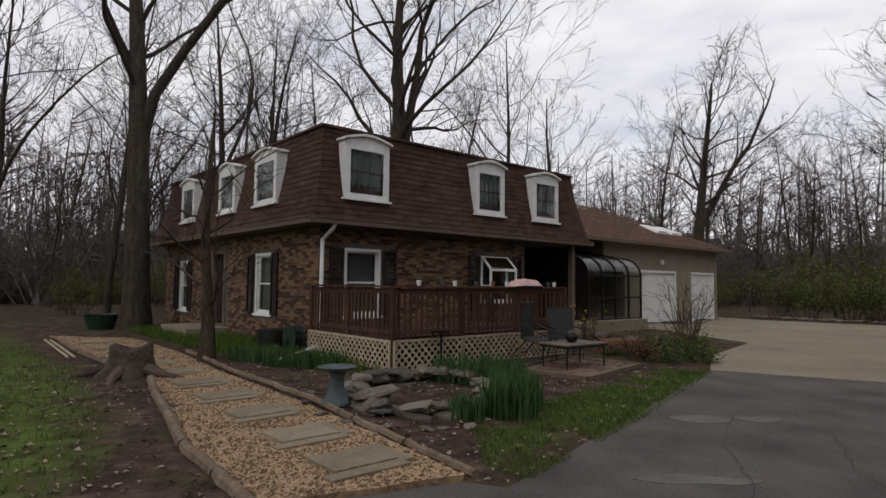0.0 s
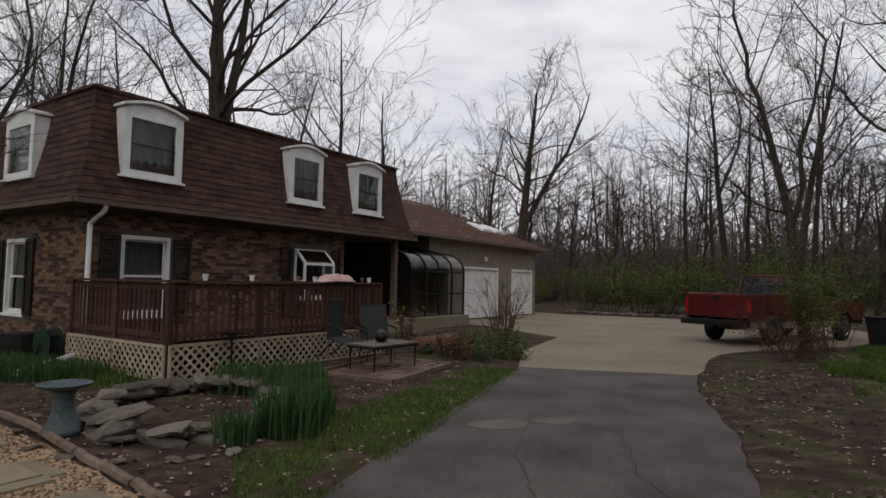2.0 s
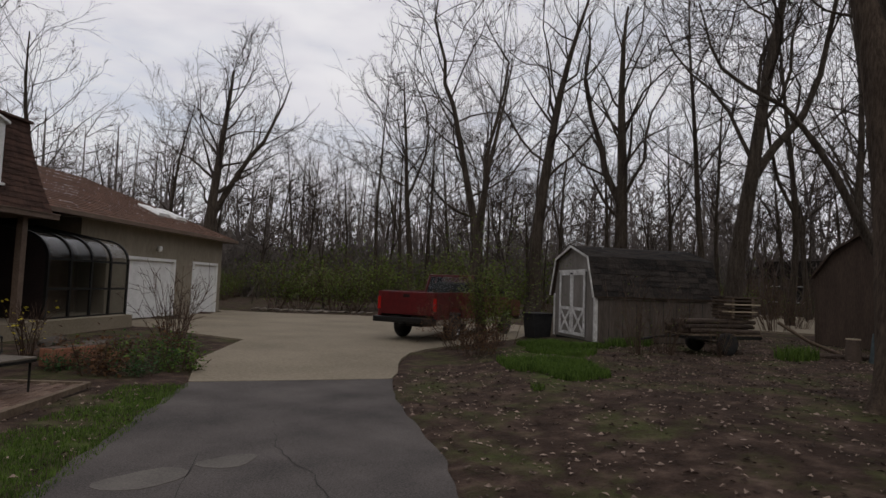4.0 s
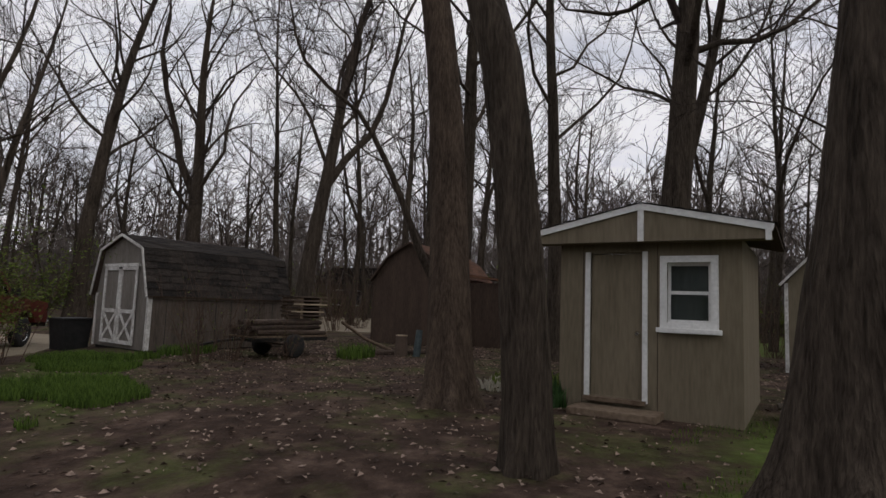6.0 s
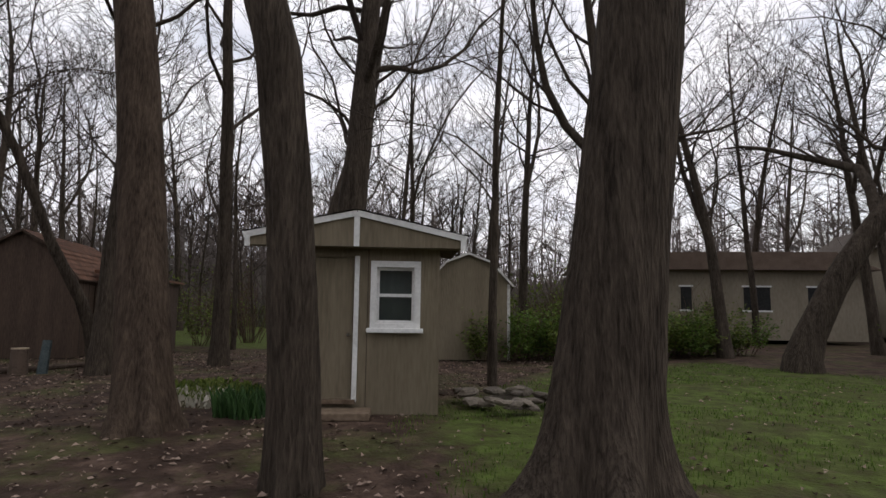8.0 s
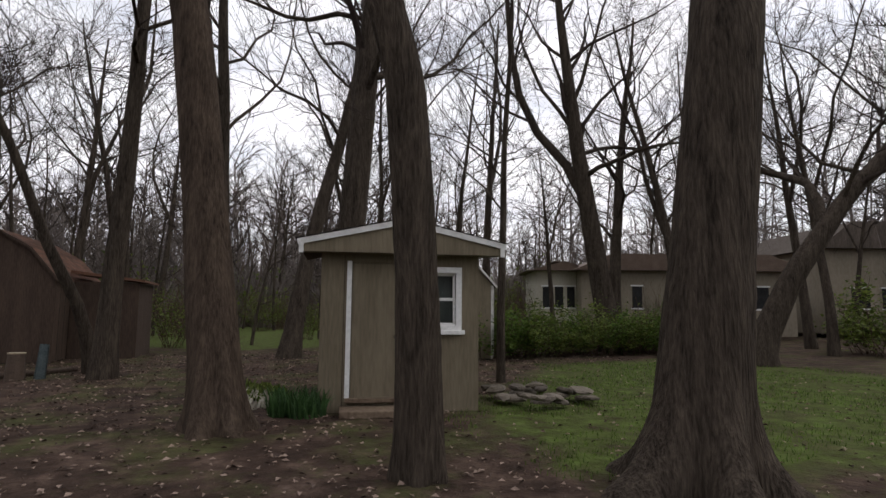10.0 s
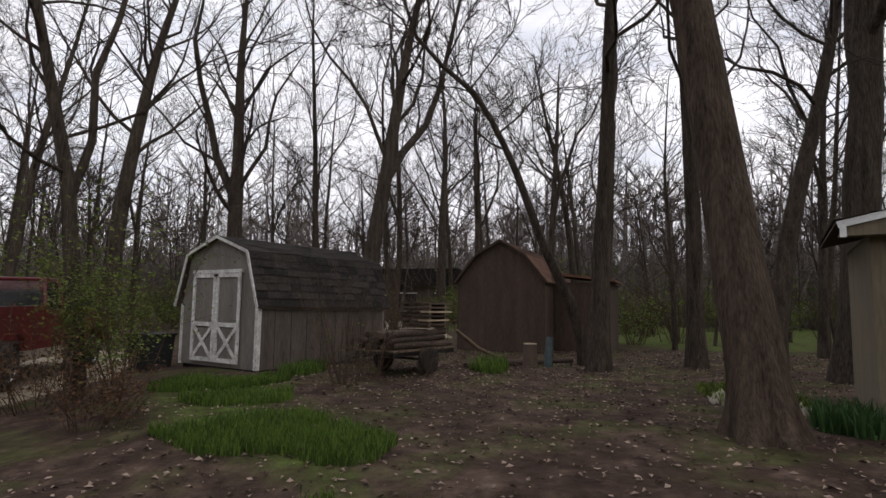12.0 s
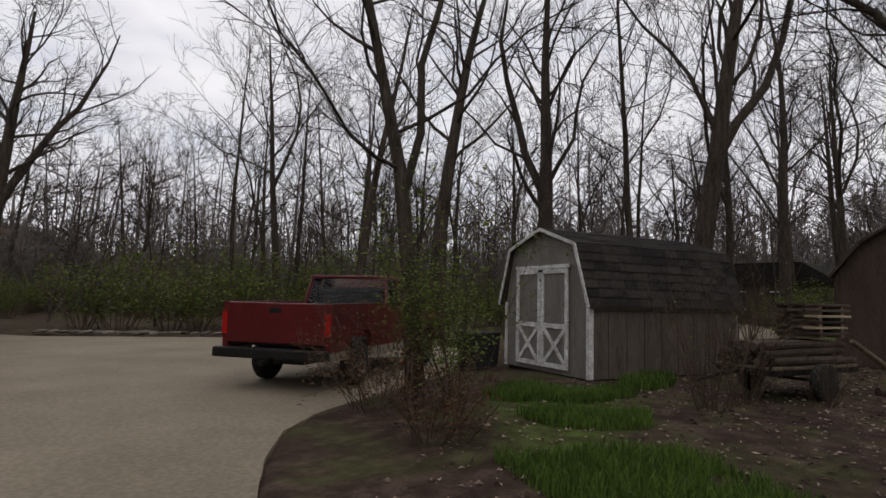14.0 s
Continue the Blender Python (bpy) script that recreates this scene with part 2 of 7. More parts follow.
def let_light_through(m, share):
    """Thin leaves glow with the light behind them."""
    nt = m.node_tree
    b = nt.nodes["Principled BSDF"]
    out = next(n for n in nt.nodes if n.type == 'OUTPUT_MATERIAL')
    t = nt.nodes.new("ShaderNodeBsdfTranslucent")
    mx = nt.nodes.new("ShaderNodeMixShader")
    mx.inputs[0].default_value = share
    nt.links.new(b.inputs["Base Color"].links[0].from_socket, t.inputs["Color"])
    nt.links.new(b.outputs[0], mx.inputs[1])
    nt.links.new(t.outputs[0], mx.inputs[2])
    nt.links.new(mx.outputs[0], out.inputs[0])


for m_ in (LEAF, LEAF_RED, GRASS, IRIS, YELLOW):
    let_light_through(m_, 0.4)


# ---- mesh helpers ----
def link(name, me, material, parent=None, label="", matrix=None):
    ob = new(name, me)
    if material is not None and not me.materials:
        for m in (material if isinstance(material, (list, tuple)) else [material]):
            me.materials.append(m)
    if parent is not None:
        ob.parent = parent
    if matrix is not None:
        ob.matrix_basis = matrix
    if label:
        ob["label"] = label
    return ob


def part(name, bm, material, parent, label="", smooth=False):
    me = bpy.data.meshes.new(name)
    if smooth:
        for f in bm.faces:
            f.smooth = True
    bm.to_mesh(me)
    bm.free()
    return link(name, me, material, parent, label)


def thing(name, label, category, matrix=None, group="", kind=""):
    ob = new(name)
    ob.empty_display_size = 0.2
    if matrix is not None:
        ob.matrix_basis = matrix
    return tagged(ob, label, category, group, kind)


def box(bm, x0, x1, y0, y1, z0, z1, m=None, bevel=0.0):
    r = bmesh.ops.create_cube(bm, size=1.0)
    vs = r["verts"]
    t = Matrix.Translation(((x0 + x1) / 2, (y0 + y1) / 2, (z0 + z1) / 2)) @ Matrix.Diagonal((abs(x1 - x0), abs(y1 - y0), abs(z1 - z0), 1))
    bmesh.ops.transform(bm, matrix=t, verts=vs)
    if bevel:
        es = list({e for v in vs for e in v.link_edges})
        b = bmesh.ops.bevel(bm, geom=es, offset=bevel, segments=2, affect='EDGES', profile=0.6)
        vs = list({v for f in b["faces"] for v in f.verts} | {v for v in vs if v.is_valid})
    if m is not None:
        bmesh.ops.transform(bm, matrix=m, verts=vs)
    return bm


def new_box(*a, **k):
    return box(bmesh.new(), *a, **k)


def beam(bm, p, q, w, h, up=(0, 0, 1)):
    """A squared bar from p to q."""
    p, q = Vector(p), Vector(q)
    d = (q - p)
    n = d.normalized()
    s = n.cross(Vector(up))
    if s.length < 1e-4:
        s = Vector((1, 0, 0))
    s.normalize()
    u = s.cross(n)
    vs = []
    for c in (p, q):
        for a, b in ((-1, -1), (1, -1), (1, 1), (-1, 1)):
            vs.append(bm.verts.new(c + s * a * w / 2 + u * b * h / 2))
    for f in ((3, 2, 1, 0), (4, 5, 6, 7), (0, 1, 5, 4), (1, 2, 6, 5), (2, 3, 7, 6), (3, 0, 4, 7)):
        bm.faces.new([vs[i] for i in f])
    return bm


def new_beam(*a, **k):
    return beam(bmesh.new(), *a, **k)


def tube(bm, pts, radii, n=8, cap=True):
    pts = [Vector(p) for p in pts]
    rings = []
    for i, p in enumerate(pts):
        d = (pts[min(i + 1, len(pts) - 1)] - pts[max(i - 1, 0)]).normalized()
        s = d.cross(Vector((0.3, 0.2, 1))) if abs(d.z) < 0.9 else d.cross(Vector((0, 1, 0)))
        s.normalize()
        u = d.cross(s)
        rings.append([bm.verts.new(p + (s * math.cos(6.28318 * k / n) + u * math.sin(6.28318 * k / n)) * radii[i]) for k in range(n)])
    for a, b in zip(rings, rings[1:]):
        for k in range(n):
            bm.faces.new((a[k], a[(k + 1) % n], b[(k + 1) % n], b[k]))
    if cap:
        bm.faces.new(rings[0])
        bm.faces.new(rings[-1][::-1])
    return bm


def new_tube(*a, **k):
    return tube(bmesh.new(), *a, **k)


def lathe(bm, prof, n=24, c=(0, 0)):
    rings = [[bm.verts.new((c[0] + r * math.cos(6.28318 * k / n), c[1] + r * math.sin(6.28318 * k / n), z)) for k in range(n)] for r, z in prof]
    for a, b in zip(rings, rings[1:]):
        for k in range(n):
            bm.faces.new((a[k], a[(k + 1) % n], b[(k + 1) % n], b[k]))
    bm.faces.new(rings[0][::-1])
    bm.faces.new(rings[-1])
    return bm


def new_lathe(*a, **k):
    return lathe(bmesh.new(), *a, **k)


def prism(bm, poly, y0, y1):
    """An outline in x and z pushed through from y0 to y1."""
    a = [bm.verts.new((x, y0, z)) for x, z in poly]
    b = [bm.verts.new((x, y1, z)) for x, z in poly]
    n = len(poly)
    bm.faces.new(a)
    bm.faces.new(b[::-1])
    for i in range(n):
        bm.faces.new((a[i], b[i], b[(i + 1) % n], a[(i + 1) % n]))
    return bm


def new_prism(*a):
    return prism(bmesh.new(), *a)


def mesh_of(name, verts, faces):
    me = bpy.data.meshes.new(name)
    me.from_pydata(verts, [], faces)
    me.update()
    return me


def inside(x, y, poly):
    c = False
    n = len(poly)
    for i in range(n):
        x0, y0 = poly[i]
        x1, y1 = poly[i - 1]
        if (y0 > y) != (y1 > y) and x < (x1 - x0) * (y - y0) / (y1 - y0) + x0:
            c = not c
    return c


def edge_dist(x, y, poly):
    best = 1e9
    for i in range(len(poly)):
        x0, y0 = poly[i - 1]
        x1, y1 = poly[i]
        dx, dy = x1 - x0, y1 - y0
        k = max(0, min(1, ((x - x0) * dx + (y - y0) * dy) / (dx * dx + dy * dy)))
        best = min(best, math.hypot(x - x0 - k * dx, y - y0 - k * dy))
    return best


def smooth(a, b, x):
    k = max(0.0, min(1.0, (x - a) / (b - a)))
    return k * k * (3 - 2 * k)


# ---- plan ----
HOUSE = pose(-2.33, 13.78, 0, 0, 0, 44.06)


def hw(u, v):
    p = HOUSE @ Vector((u, v, 0))
    return (p.x, p.y)


ROAD = [(5.25, 12.85), (2.62, 8.55), (1.6, 6.95), (1.2, 6.3), (0.85, 6.4), (-0.5, 5.75), (-3, 3.6), (-7, -1), (-14, -10), (-9, -14), (-2, -6), (1.8, 0), (3.4, 3.6), (4.95, 6.65), (5.75, 7.75), (6.97, 10.0), (8.05, 11.6)]
PAD = [(5.25, 12.85), (8.05, 11.6), (8.5, 12.0), (9.1, 12.75), (9.75, 13.5), (10.6, 14.25), (11.5, 14.7), (12.6, 15.0), (14.2, 15.35), (16, 15.7), (21, 18.5), (22, 23), (17.9, 27.2), (14.0, 30.6), hw(24.5, 3.2), hw(22.4, 1.7), hw(13.2, 1.7), hw(13.0, -0.6), hw(11.0, -4.2), (6.2, 15.2), (5.6, 13.7)]
WALKWAY = [(0.85, 6.45), (-0.5, 5.75), (-1.6, 7.0), (-3.1, 9.2), (-4.2, 10.9), (-6.3, 12.6), (-10.4, 16.8), (-7.9, 16.5), (-5.2, 13.7), (-3.35, 11.4), (-1.1, 8.9)]


def ground_z(x, y):
    d = (x - 5.8) * 0.87 - (y - 8.0) * 0.5
    k = smooth(0.6, 3.5, d) * 0.2
    if inside(x, y, PAD):
        k = 0
    else:
        k *= smooth(0, 2.0, edge_dist(x, y, PAD))
    k += 0.06 * smooth(0, 4, -((x - 3) * 0.85 - (y - 9) * 0.53))
    r = math.hypot(x - 8, y - 8)
    return k + 0.03 * noise.noise((x * 0.4, y * 0.4, 0)) * smooth(1, 3, abs(d)) + 0.4 * smooth(25, 70, r) * noise.noise((x * 0.05, y * 0.05, 3))


LAWNS = [
    [(-14, -4), (-2.4, 3.4), (-1.5, 5.0), (-2.1, 6.6), (-3.9, 9.0), (-5.4, 10.9), (-6.8, 12.2), (-12, 17.3), (-30, 20), (-30, 0)],
    [(1.0, 6.8), (1.35, 6.45), (2.8, 8.6), (5.2, 12.6), (4.4, 12.9), (3.0, 11.0), (1.6, 9.2), (0.9, 8.0)],
    [(-9, 18), (-4.2, 13.4), (-1.2, 11.2), (-0.6, 11.7), (-2.4, 13.6), (-9, 22)],
    [(6.3, 1.4), (7.8, 3.6), (10.4, 2.9), (12.2, 0.5), (15.5, -3.5), (15, -9), (4, -9), (3.6, -3)],
    [(8.8, 9.2), (10.6, 11.6), (13.2, 13.4), (15.4, 13.3), (14.6, 11.6), (12.0, 10.6), (10.5, 9.0)],
    [(-60, 30), (-12, 20), (-30, 14), (-60, 10)],
    [(24, 2), (40, 14), (60, 0), (50, -40), (20, -20), (24, -8)],
]


def build_ground():
    def axis(c, lo, hi):
        xs = []
        x, step = c, 0.0
        vals = [i * 0.3 for i in range(-60, 61)]
        k = 18.0
        st = 0.3
        while k < 600:
            st *= 1.22
            k += st
            vals += [k, -k]
        return sorted(c + v for v in vals)
    xs, ys = axis(6, 0, 0), axis(8, 0, 0)
    verts, lawn = [], []
    for y in ys:
        for x in xs:
            z = ground_z(x, y)
            v = 0.24 if x > 3 else 0.12
            if abs(x) < 80 and abs(y) < 80:
                for i, poly in enumerate(LAWNS):
                    e = edge_dist(x, y, poly)
                    s = e if inside(x, y, poly) else -e
                    top = (1.0, 0.85, 0.75, 0.84, 0.9, 0.85, 0.9)[i]
                    v = max(v, smooth(-0.5, 0.9, s) * top)
            else:
                v = 0.5
            if inside(x, y, ROAD) or inside(x, y, PAD):
                z -= 0.05
            if inside(x, y, WALKWAY):
                z = min(z, 0.02)
            verts.append((x, y, z))
            lawn.append(v)
    n = len(xs)
    faces = [(j * n + i, j * n + i + 1, (j + 1) * n + i + 1, (j + 1) * n + i) for j in range(len(ys) - 1) for i in range(n - 1)]
    me = mesh_of("ground", verts, faces)
    a = me.attributes.new("lawn", 'FLOAT', 'POINT')
    a.data.foreach_set("value", lawn)
    me.polygons.foreach_set("use_smooth", [True] * len(me.polygons))
    tagged(link("ground", me, GROUND), "leaf-strewn brown soil with patches of spring grass", "ground", kind="structure")


build_ground()


def slab(name, poly, z, thick, material, label, cat, wobble=0.03, step=0.25, kind="structure"):
    """A flat sheet with an uneven outline and side faces."""
    pts = []
    for i in range(len(poly)):
        x0, y0 = poly[i]
        x1, y1 = poly[(i + 1) % len(poly)]
        k = max(1, int(math.hypot(x1 - x0, y1 - y0) / step))
        for j in range(k):
            x, y = x0 + (x1 - x0) * j / k, y0 + (y1 - y0) * j / k
            pts.append((x + wobble * noise.noise((x * 2.3, y * 2.3, 1)), y + wobble * noise.noise((x * 2.3, y * 2.3, 7))))
    bm = bmesh.new()
    top = [bm.verts.new((x, y, z)) for x, y in pts]
    low = [bm.verts.new((x, y, z - thick)) for x, y in pts]
    for i, j, k in tessellate_polygon([[Vector((x, y, 0)) for x, y in pts]]):
        f = bm.faces.new((top[i], top[j], top[k]))
        f.normal_update()
        if f.normal.z < 0:
            f.normal_flip()
    for i in range(len(pts)):
        j = (i + 1) % len(pts)
        bm.faces.new((top[i], low[i], low[j], top[j]))
    return tagged(part(name, bm, material, None), label, cat, kind=kind)


slab("road", ROAD, 0.012, 0.2, ASPHALT, "worn grey asphalt driveway with ragged edges", "driveway", 0.07)
slab("pavement", PAD, 0.016, 0.2, CONCRETE, "tan concrete parking pad before the garage", "driveway", 0.015)


slab("far_drive", [(26.6, 13.4), (27.4, 9.9), (44, 13.0), (50, 14.5), (49, 21), (44, 18.6)], 0.27, 0.6, CONCRETE, "pale gravel drive of the neighbouring house", "driveway", 0.2, 1.0)


# worn patches and cracks in the driveway
TAR = mat("cracked tar", (0.02, 0.018, 0.017), (0.045, 0.04, 0.036), 3.0, 0.9, 0)
PATCH = mat("pale worn asphalt", (0.09, 0.08, 0.07), (0.16, 0.142, 0.125), 2.5, 0.95, 0.4, fine=20, dist=0.004)
for cx, cy, ra, rb in ((3.55, 8.75, 0.34, 0.2), (4.25, 8.85, 0.3, 0.16), (2.7, 6.6, 0.5, 0.12)):
    slab("road_patch", [(cx + ra * math.cos(k * 0.4488), cy + rb * math.sin(k * 0.4488)) for k in range(14)], 0.0165, 0.01, PATCH, "pale worn patch in the asphalt", "asphalt patch", 0.1, 0.1)
for chain in ([(4.0, 6.2), (4.15, 7.0), (4.6, 8.0), (4.75, 9.0), (5.3, 10.2)], [(2.6, 5.4), (3.1, 6.6), (3.3, 7.6), (4.2, 9.4)], [(5.0, 10.4), (5.9, 10.2), (6.8, 10.7)]):
    rng_ = random.Random(int(chain[0][0] * 100))
    left, right = [], []
    for (x0, y0), (x1, y1) in zip(chain, chain[1:]):
        for k in range(8):
            x = x0 + (x1 - x0) * k / 8 + rng_.uniform(-0.035, 0.035)
            y = y0 + (y1 - y0) * k / 8 + rng_.uniform(-0.02, 0.02)
            w = rng_.uniform(0.002, 0.006)
            left.append((x - w, y, 0.0165))
            right.append((x + w, y, 0.0165))
    n = len(left)
    tagged(link("road_crack", mesh_of("road_crack", left + right, [(i, n + i, n + i + 1, i + 1) for i in range(n - 1)]), TAR), "thin dark crack in the asphalt", "crack", kind="structure")


# ---- house ----
house = thing("house", "two-storey brown brick house with shingled mansard roof", "house", HOUSE)
HU, HV, EAVE, TOP, INS = 8.7, 10.8, 2.86, 4.9, 0.05


def wall_part(name, x0, x1, y0, y1, z0, z1, material, parent, holes=(), axis="x", label=""):
    """A wall with thickness; holes are (a0, a1, z0, z1) along it."""
    bm = bmesh.new()
    a0, a1 = (x0, x1) if axis == "x" else (y0, y1)
    cuts = sorted({a0, a1, *[h[0] for h in holes], *[h[1] for h in holes]})
    for c0, c1 in zip(cuts, cuts[1:]):
        mid = (c0 + c1) / 2
        zs = sorted((h[2], h[3]) for h in holes if h[0] <= mid <= h[1])
        z = z0
        for h0, h1 in zs + [(z1, z1)]:
            if h0 > z + 1e-4:
                if axis == "x":
                    box(bm, c0, c1, y0, y1, z, h0)
                else:
                    box(bm, x0, x1, c0, c1, z, h0)
            z = max(z, h1)
    return part(name, bm, material, parent, label)


WIN1 = (0.6, 1.55, 0.8, 2.3)
WIN2 = (4.68, 5.75, 1.05, 2.28)
SIDE_WIN = (2.3, 3.25, 0.75, 2.25)
SIDE_DOOR = (5.2, 6.3, 0.35, 2.4)
SIDE_WIN2 = (8.4, 9.3, 0.6, 2.2)
wall_front = wall_part("wall_front", 0, 6.45, 0.0, 0.25, 0, 2.75, MORTAR, house, [WIN1, WIN2], label="brown and tan brick wall")
wall_side = wall_part("wall_side", 0.0, 0.25, 0.25, HV, 0, 2.75, MORTAR, house, [SIDE_WIN, SIDE_DOOR, SIDE_WIN2], axis="y", label="brown brick wall")
part("wall_back", new_box(0.0, HU, HV - 0.25, HV, 0, 2.75), MORTAR, house)
part("wall_porch_side", new_box(6.2, 6.45, 0.25, 3.2, 0, 2.75), BROWN_WALL, house)
part("wall_porch_back", new_box(6.45, 12.6, 3.0, 3.2, 0, 2.9), BROWN_WALL, house, "dark brown wall of the recessed porch")
part("wall_right", new_box(HU - 0.25, HU, 3.2, HV - 0.25, 0, 2.75), BROWN_WALL, house)
part("porch_post", new_box(8.45, 8.6, -0.15, 0.0, 0.0, 2.75, bevel=0.01), BROWN_TRIM, house)
part("ceiling", new_box(-0.3, HU + 0.2, -0.3, HV + 0.3, 2.75, 2.82), BROWN_TRIM, house, "brown soffit")
part("floor", new_box(0.25, HU - 0.3, 0.3, HV - 0.3, 0.2, 0.4), DARK_IN, house)
part("porch_floor", new_box(6.46, 12.5, -0.3, 2.95, 0.02, 0.42), CONCRETE, house)


def bricks(wall, along, fixed, a0, a1, z0, z1, holes, count_from, count):
    """Running-bond brick faces: some as pieces, the rest joined."""
    L, Hh, J = 0.203, 0.057, 0.011
    full = bmesh.new()
    box(full, 0, L, -0.014, 0.012, 0, Hh)
    half = bmesh.new()
    box(half, 0, L / 2 - J / 2, -0.014, 0.012, 0, Hh)
    mf, mh = bpy.data.meshes.new("brick"), bpy.data.meshes.new("brick_half")
    for bm, me in ((full, mf), (half, mh)):
        bm.to_mesh(me)
        bm.free()
        me.materials.append(BRICK)
    verts, faces = [], []
    n = 0
    rows = int((z1 - z0) / (Hh + J))
    for r in range(rows):
        z = z0 + r * (Hh + J)
        a = a0 + (0 if r % 2 == 0 else -(L + J) / 2)
        while a < a1 - 0.02:
            s, e, me = a, a + L, mf
            a += L + J
            if s < a0:
                s, me = s + (L + J) / 2, mh
                e = s + L / 2 - J / 2
            if e > a1:
                continue
            if any(s < h[1] + 0.06 and e > h[0] - 0.06 and z < h[3] + 0.08 and z + Hh > h[2] - 0.08 for h in holes):
                continue
            off = random.uniform(-0.003, 0.003)
            if along == "x":
                mt = Matrix.Translation((s, fixed + off, z))
            else:
                mt = Matrix.Translation((fixed + off, e, z)) @ Matrix.Rotation(radians(-90), 4, 'Z')
            if n < count and s > count_from[0] and s < count_from[1] and z > count_from[2]:
                ob = new("brick", me)
                ob.parent = wall
                ob.matrix_basis = mt
                n += 1
            else:
                k = len(verts)
                verts += [tuple(mt @ v.co) for v in me.vertices]
                faces += [tuple(k + i for i in p.vertices) for p in me.polygons]
    link("brickwork", mesh_of("brickwork", verts, faces), BRICK, wall)["kind"] = "stuff"


def window_unit(parent, x0, x1, z0, z1, y, fw=0.07, depth=0.1, curtain=True, m=None, frame_mat=None, name="window"):
    """Double-hung window in a wall that faces -y."""
    w = new(name)
    w.parent = parent
    if m is not None:
        w.matrix_basis = m
    fm = frame_mat or WHITE
    bm = bmesh.new()
    box(bm, x0, x0 + fw, y - 0.03, y + depth, z0, z1)
    box(bm, x1 - fw, x1, y - 0.03, y + depth, z0, z1)
    box(bm, x0 + fw, x1 - fw, y - 0.03, y + depth, z1 - fw, z1)
    box(bm, x0 + fw, x1 - fw, y - 0.03, y + depth, z0, z0 + fw)
    part("frame", bm, fm, w)
    zm = (z0 + z1) / 2
    bm = bmesh.new()
    for a, b, yy in ((z0 + fw, zm + 0.02, 0.03), (zm - 0.02, z1 - fw, 0.05)):
        box(bm, x0 + fw, x0 + fw + 0.035, y + yy, y + yy + 0.018, a, b)
        box(bm, x1 - fw - 0.035, x1 - fw, y + yy, y + yy + 0.018, a, b)
        box(bm, x0 + fw + 0.035, x1 - fw - 0.035, y + yy, y + yy + 0.018, a, a + 0.04)
        box(bm, x0 + fw + 0.035, x1 - fw - 0.035, y + yy, y + yy + 0.018, b - 0.04, b)
    part("sash", bm, fm, w)
    for a, b, yy in ((z0 + fw, zm, 0.036), (zm, z1 - fw, 0.056)):
        p = part("pane", new_box(x0 + fw + 0.03, x1 - fw - 0.03, y + yy, y + yy + 0.006, a + 0.03, b - 0.03), GLASS, w)
        p.visible_shadow = False
    part("sill", new_box(x0 - 0.04, x1 + 0.04, y - 0.07, y - 0.031, z0 - 0.04, z0 + 0.02, bevel=0.008), fm, w)
    if curtain:
        bm = bmesh.new()
        n = 24
        top, low = [], []
        for i in range(n + 1):
            x = x0 + fw + (x1 - x0 - 2 * fw) * i / n
            yy = y + depth + 0.05 + 0.02 * math.sin(i * 1.9)
            top.append(bm.verts.new((x, yy, z1 - fw)))
            low.append(bm.verts.new((x, yy, z0 + fw)))
        for i in range(n):
            bm.faces.new((low[i], low[i + 1], top[i + 1], top[i]))
        part("curtain", bm, CURTAIN, w, "drawn grey curtain")
    return w


def shutter(parent, x0, x1, z0, z1, y, m=None):
    s = new("shutter")
    s.parent = parent
    if m is not None:
        s.matrix_basis = m
    bm = bmesh.new()
    box(bm, x0, x0 + 0.05, y - 0.04, y - 0.005, z0, z1)
    box(bm, x1 - 0.05, x1, y - 0.04, y - 0.005, z0, z1)
    for z in (z0, (z0 + z1) / 2 - 0.03, z1 - 0.06):
        box(bm, x0 + 0.05, x1 - 0.05, y - 0.04, y - 0.005, z, z + 0.06)
    part("rim", bm, SHUTTER, s)
    bm = bmesh.new()
    z = z0 + 0.07
    while z < z1 - 0.08:
        beam(bm, (x0 + 0.05, y - 0.018, z), (x1 - 0.05, y - 0.018, z), 0.026, 0.006, (0, 0.6, 1))
        z += 0.045
    part("louvres", bm, SHUTTER, s)
    return s


window_unit(house, 0.6, 1.55, 0.8, 2.3, 0.03)
shutter(house, 0.22, 0.56, 0.82, 2.28, -0.02)
shutter(house, 1.6, 1.96, 0.82, 2.28, -0.02)
shutter(house, 4.26, 4.6, 0.85, 2.3, -0.02)
shutter(house, 5.95, 6.28, 0.85, 2.3, -0.02)

# garden window that juts out
gw = new("garden_window")
gw.parent = house
gw["label"] = "white greenhouse window with a sloping glass top"
gx0, gx1, gy = 4.72, 5.72, -0.38
bm = bmesh.new()
for x in (gx0, gx1 - 0.05):
    box(bm, x, x + 0.05, gy, gy + 0.05, 1.1, 1.95)
    box(bm, x, x + 0.05, -0.05, 0.0, 1.1, 2.28)
    beam(bm, (x + 0.025, gy + 0.02, 1.94), (x + 0.025, -0.02, 2.27), 0.05, 0.05)
    box(bm, x, x + 0.05, gy + 0.05, -0.05, 1.1, 1.15)
    box(bm, x, x + 0.05, gy + 0.05, -0.05, 1.5, 1.53)
box(bm, gx0 + 0.05, gx1 - 0.05, gy, gy + 0.05, 1.89, 1.95)
box(bm, gx0 + 0.05, gx1 - 0.05, -0.05, 0.0, 2.22, 2.28)
box(bm, gx0 + 0.05, gx1 - 0.05, gy, gy + 0.05, 1.1, 1.16)
part("frame", bm, WHITE, gw)
part("sill", new_box(gx0 - 0.03, gx1 + 0.03, gy - 0.03, 0.0, 1.05, 1.098), WHITE, gw)
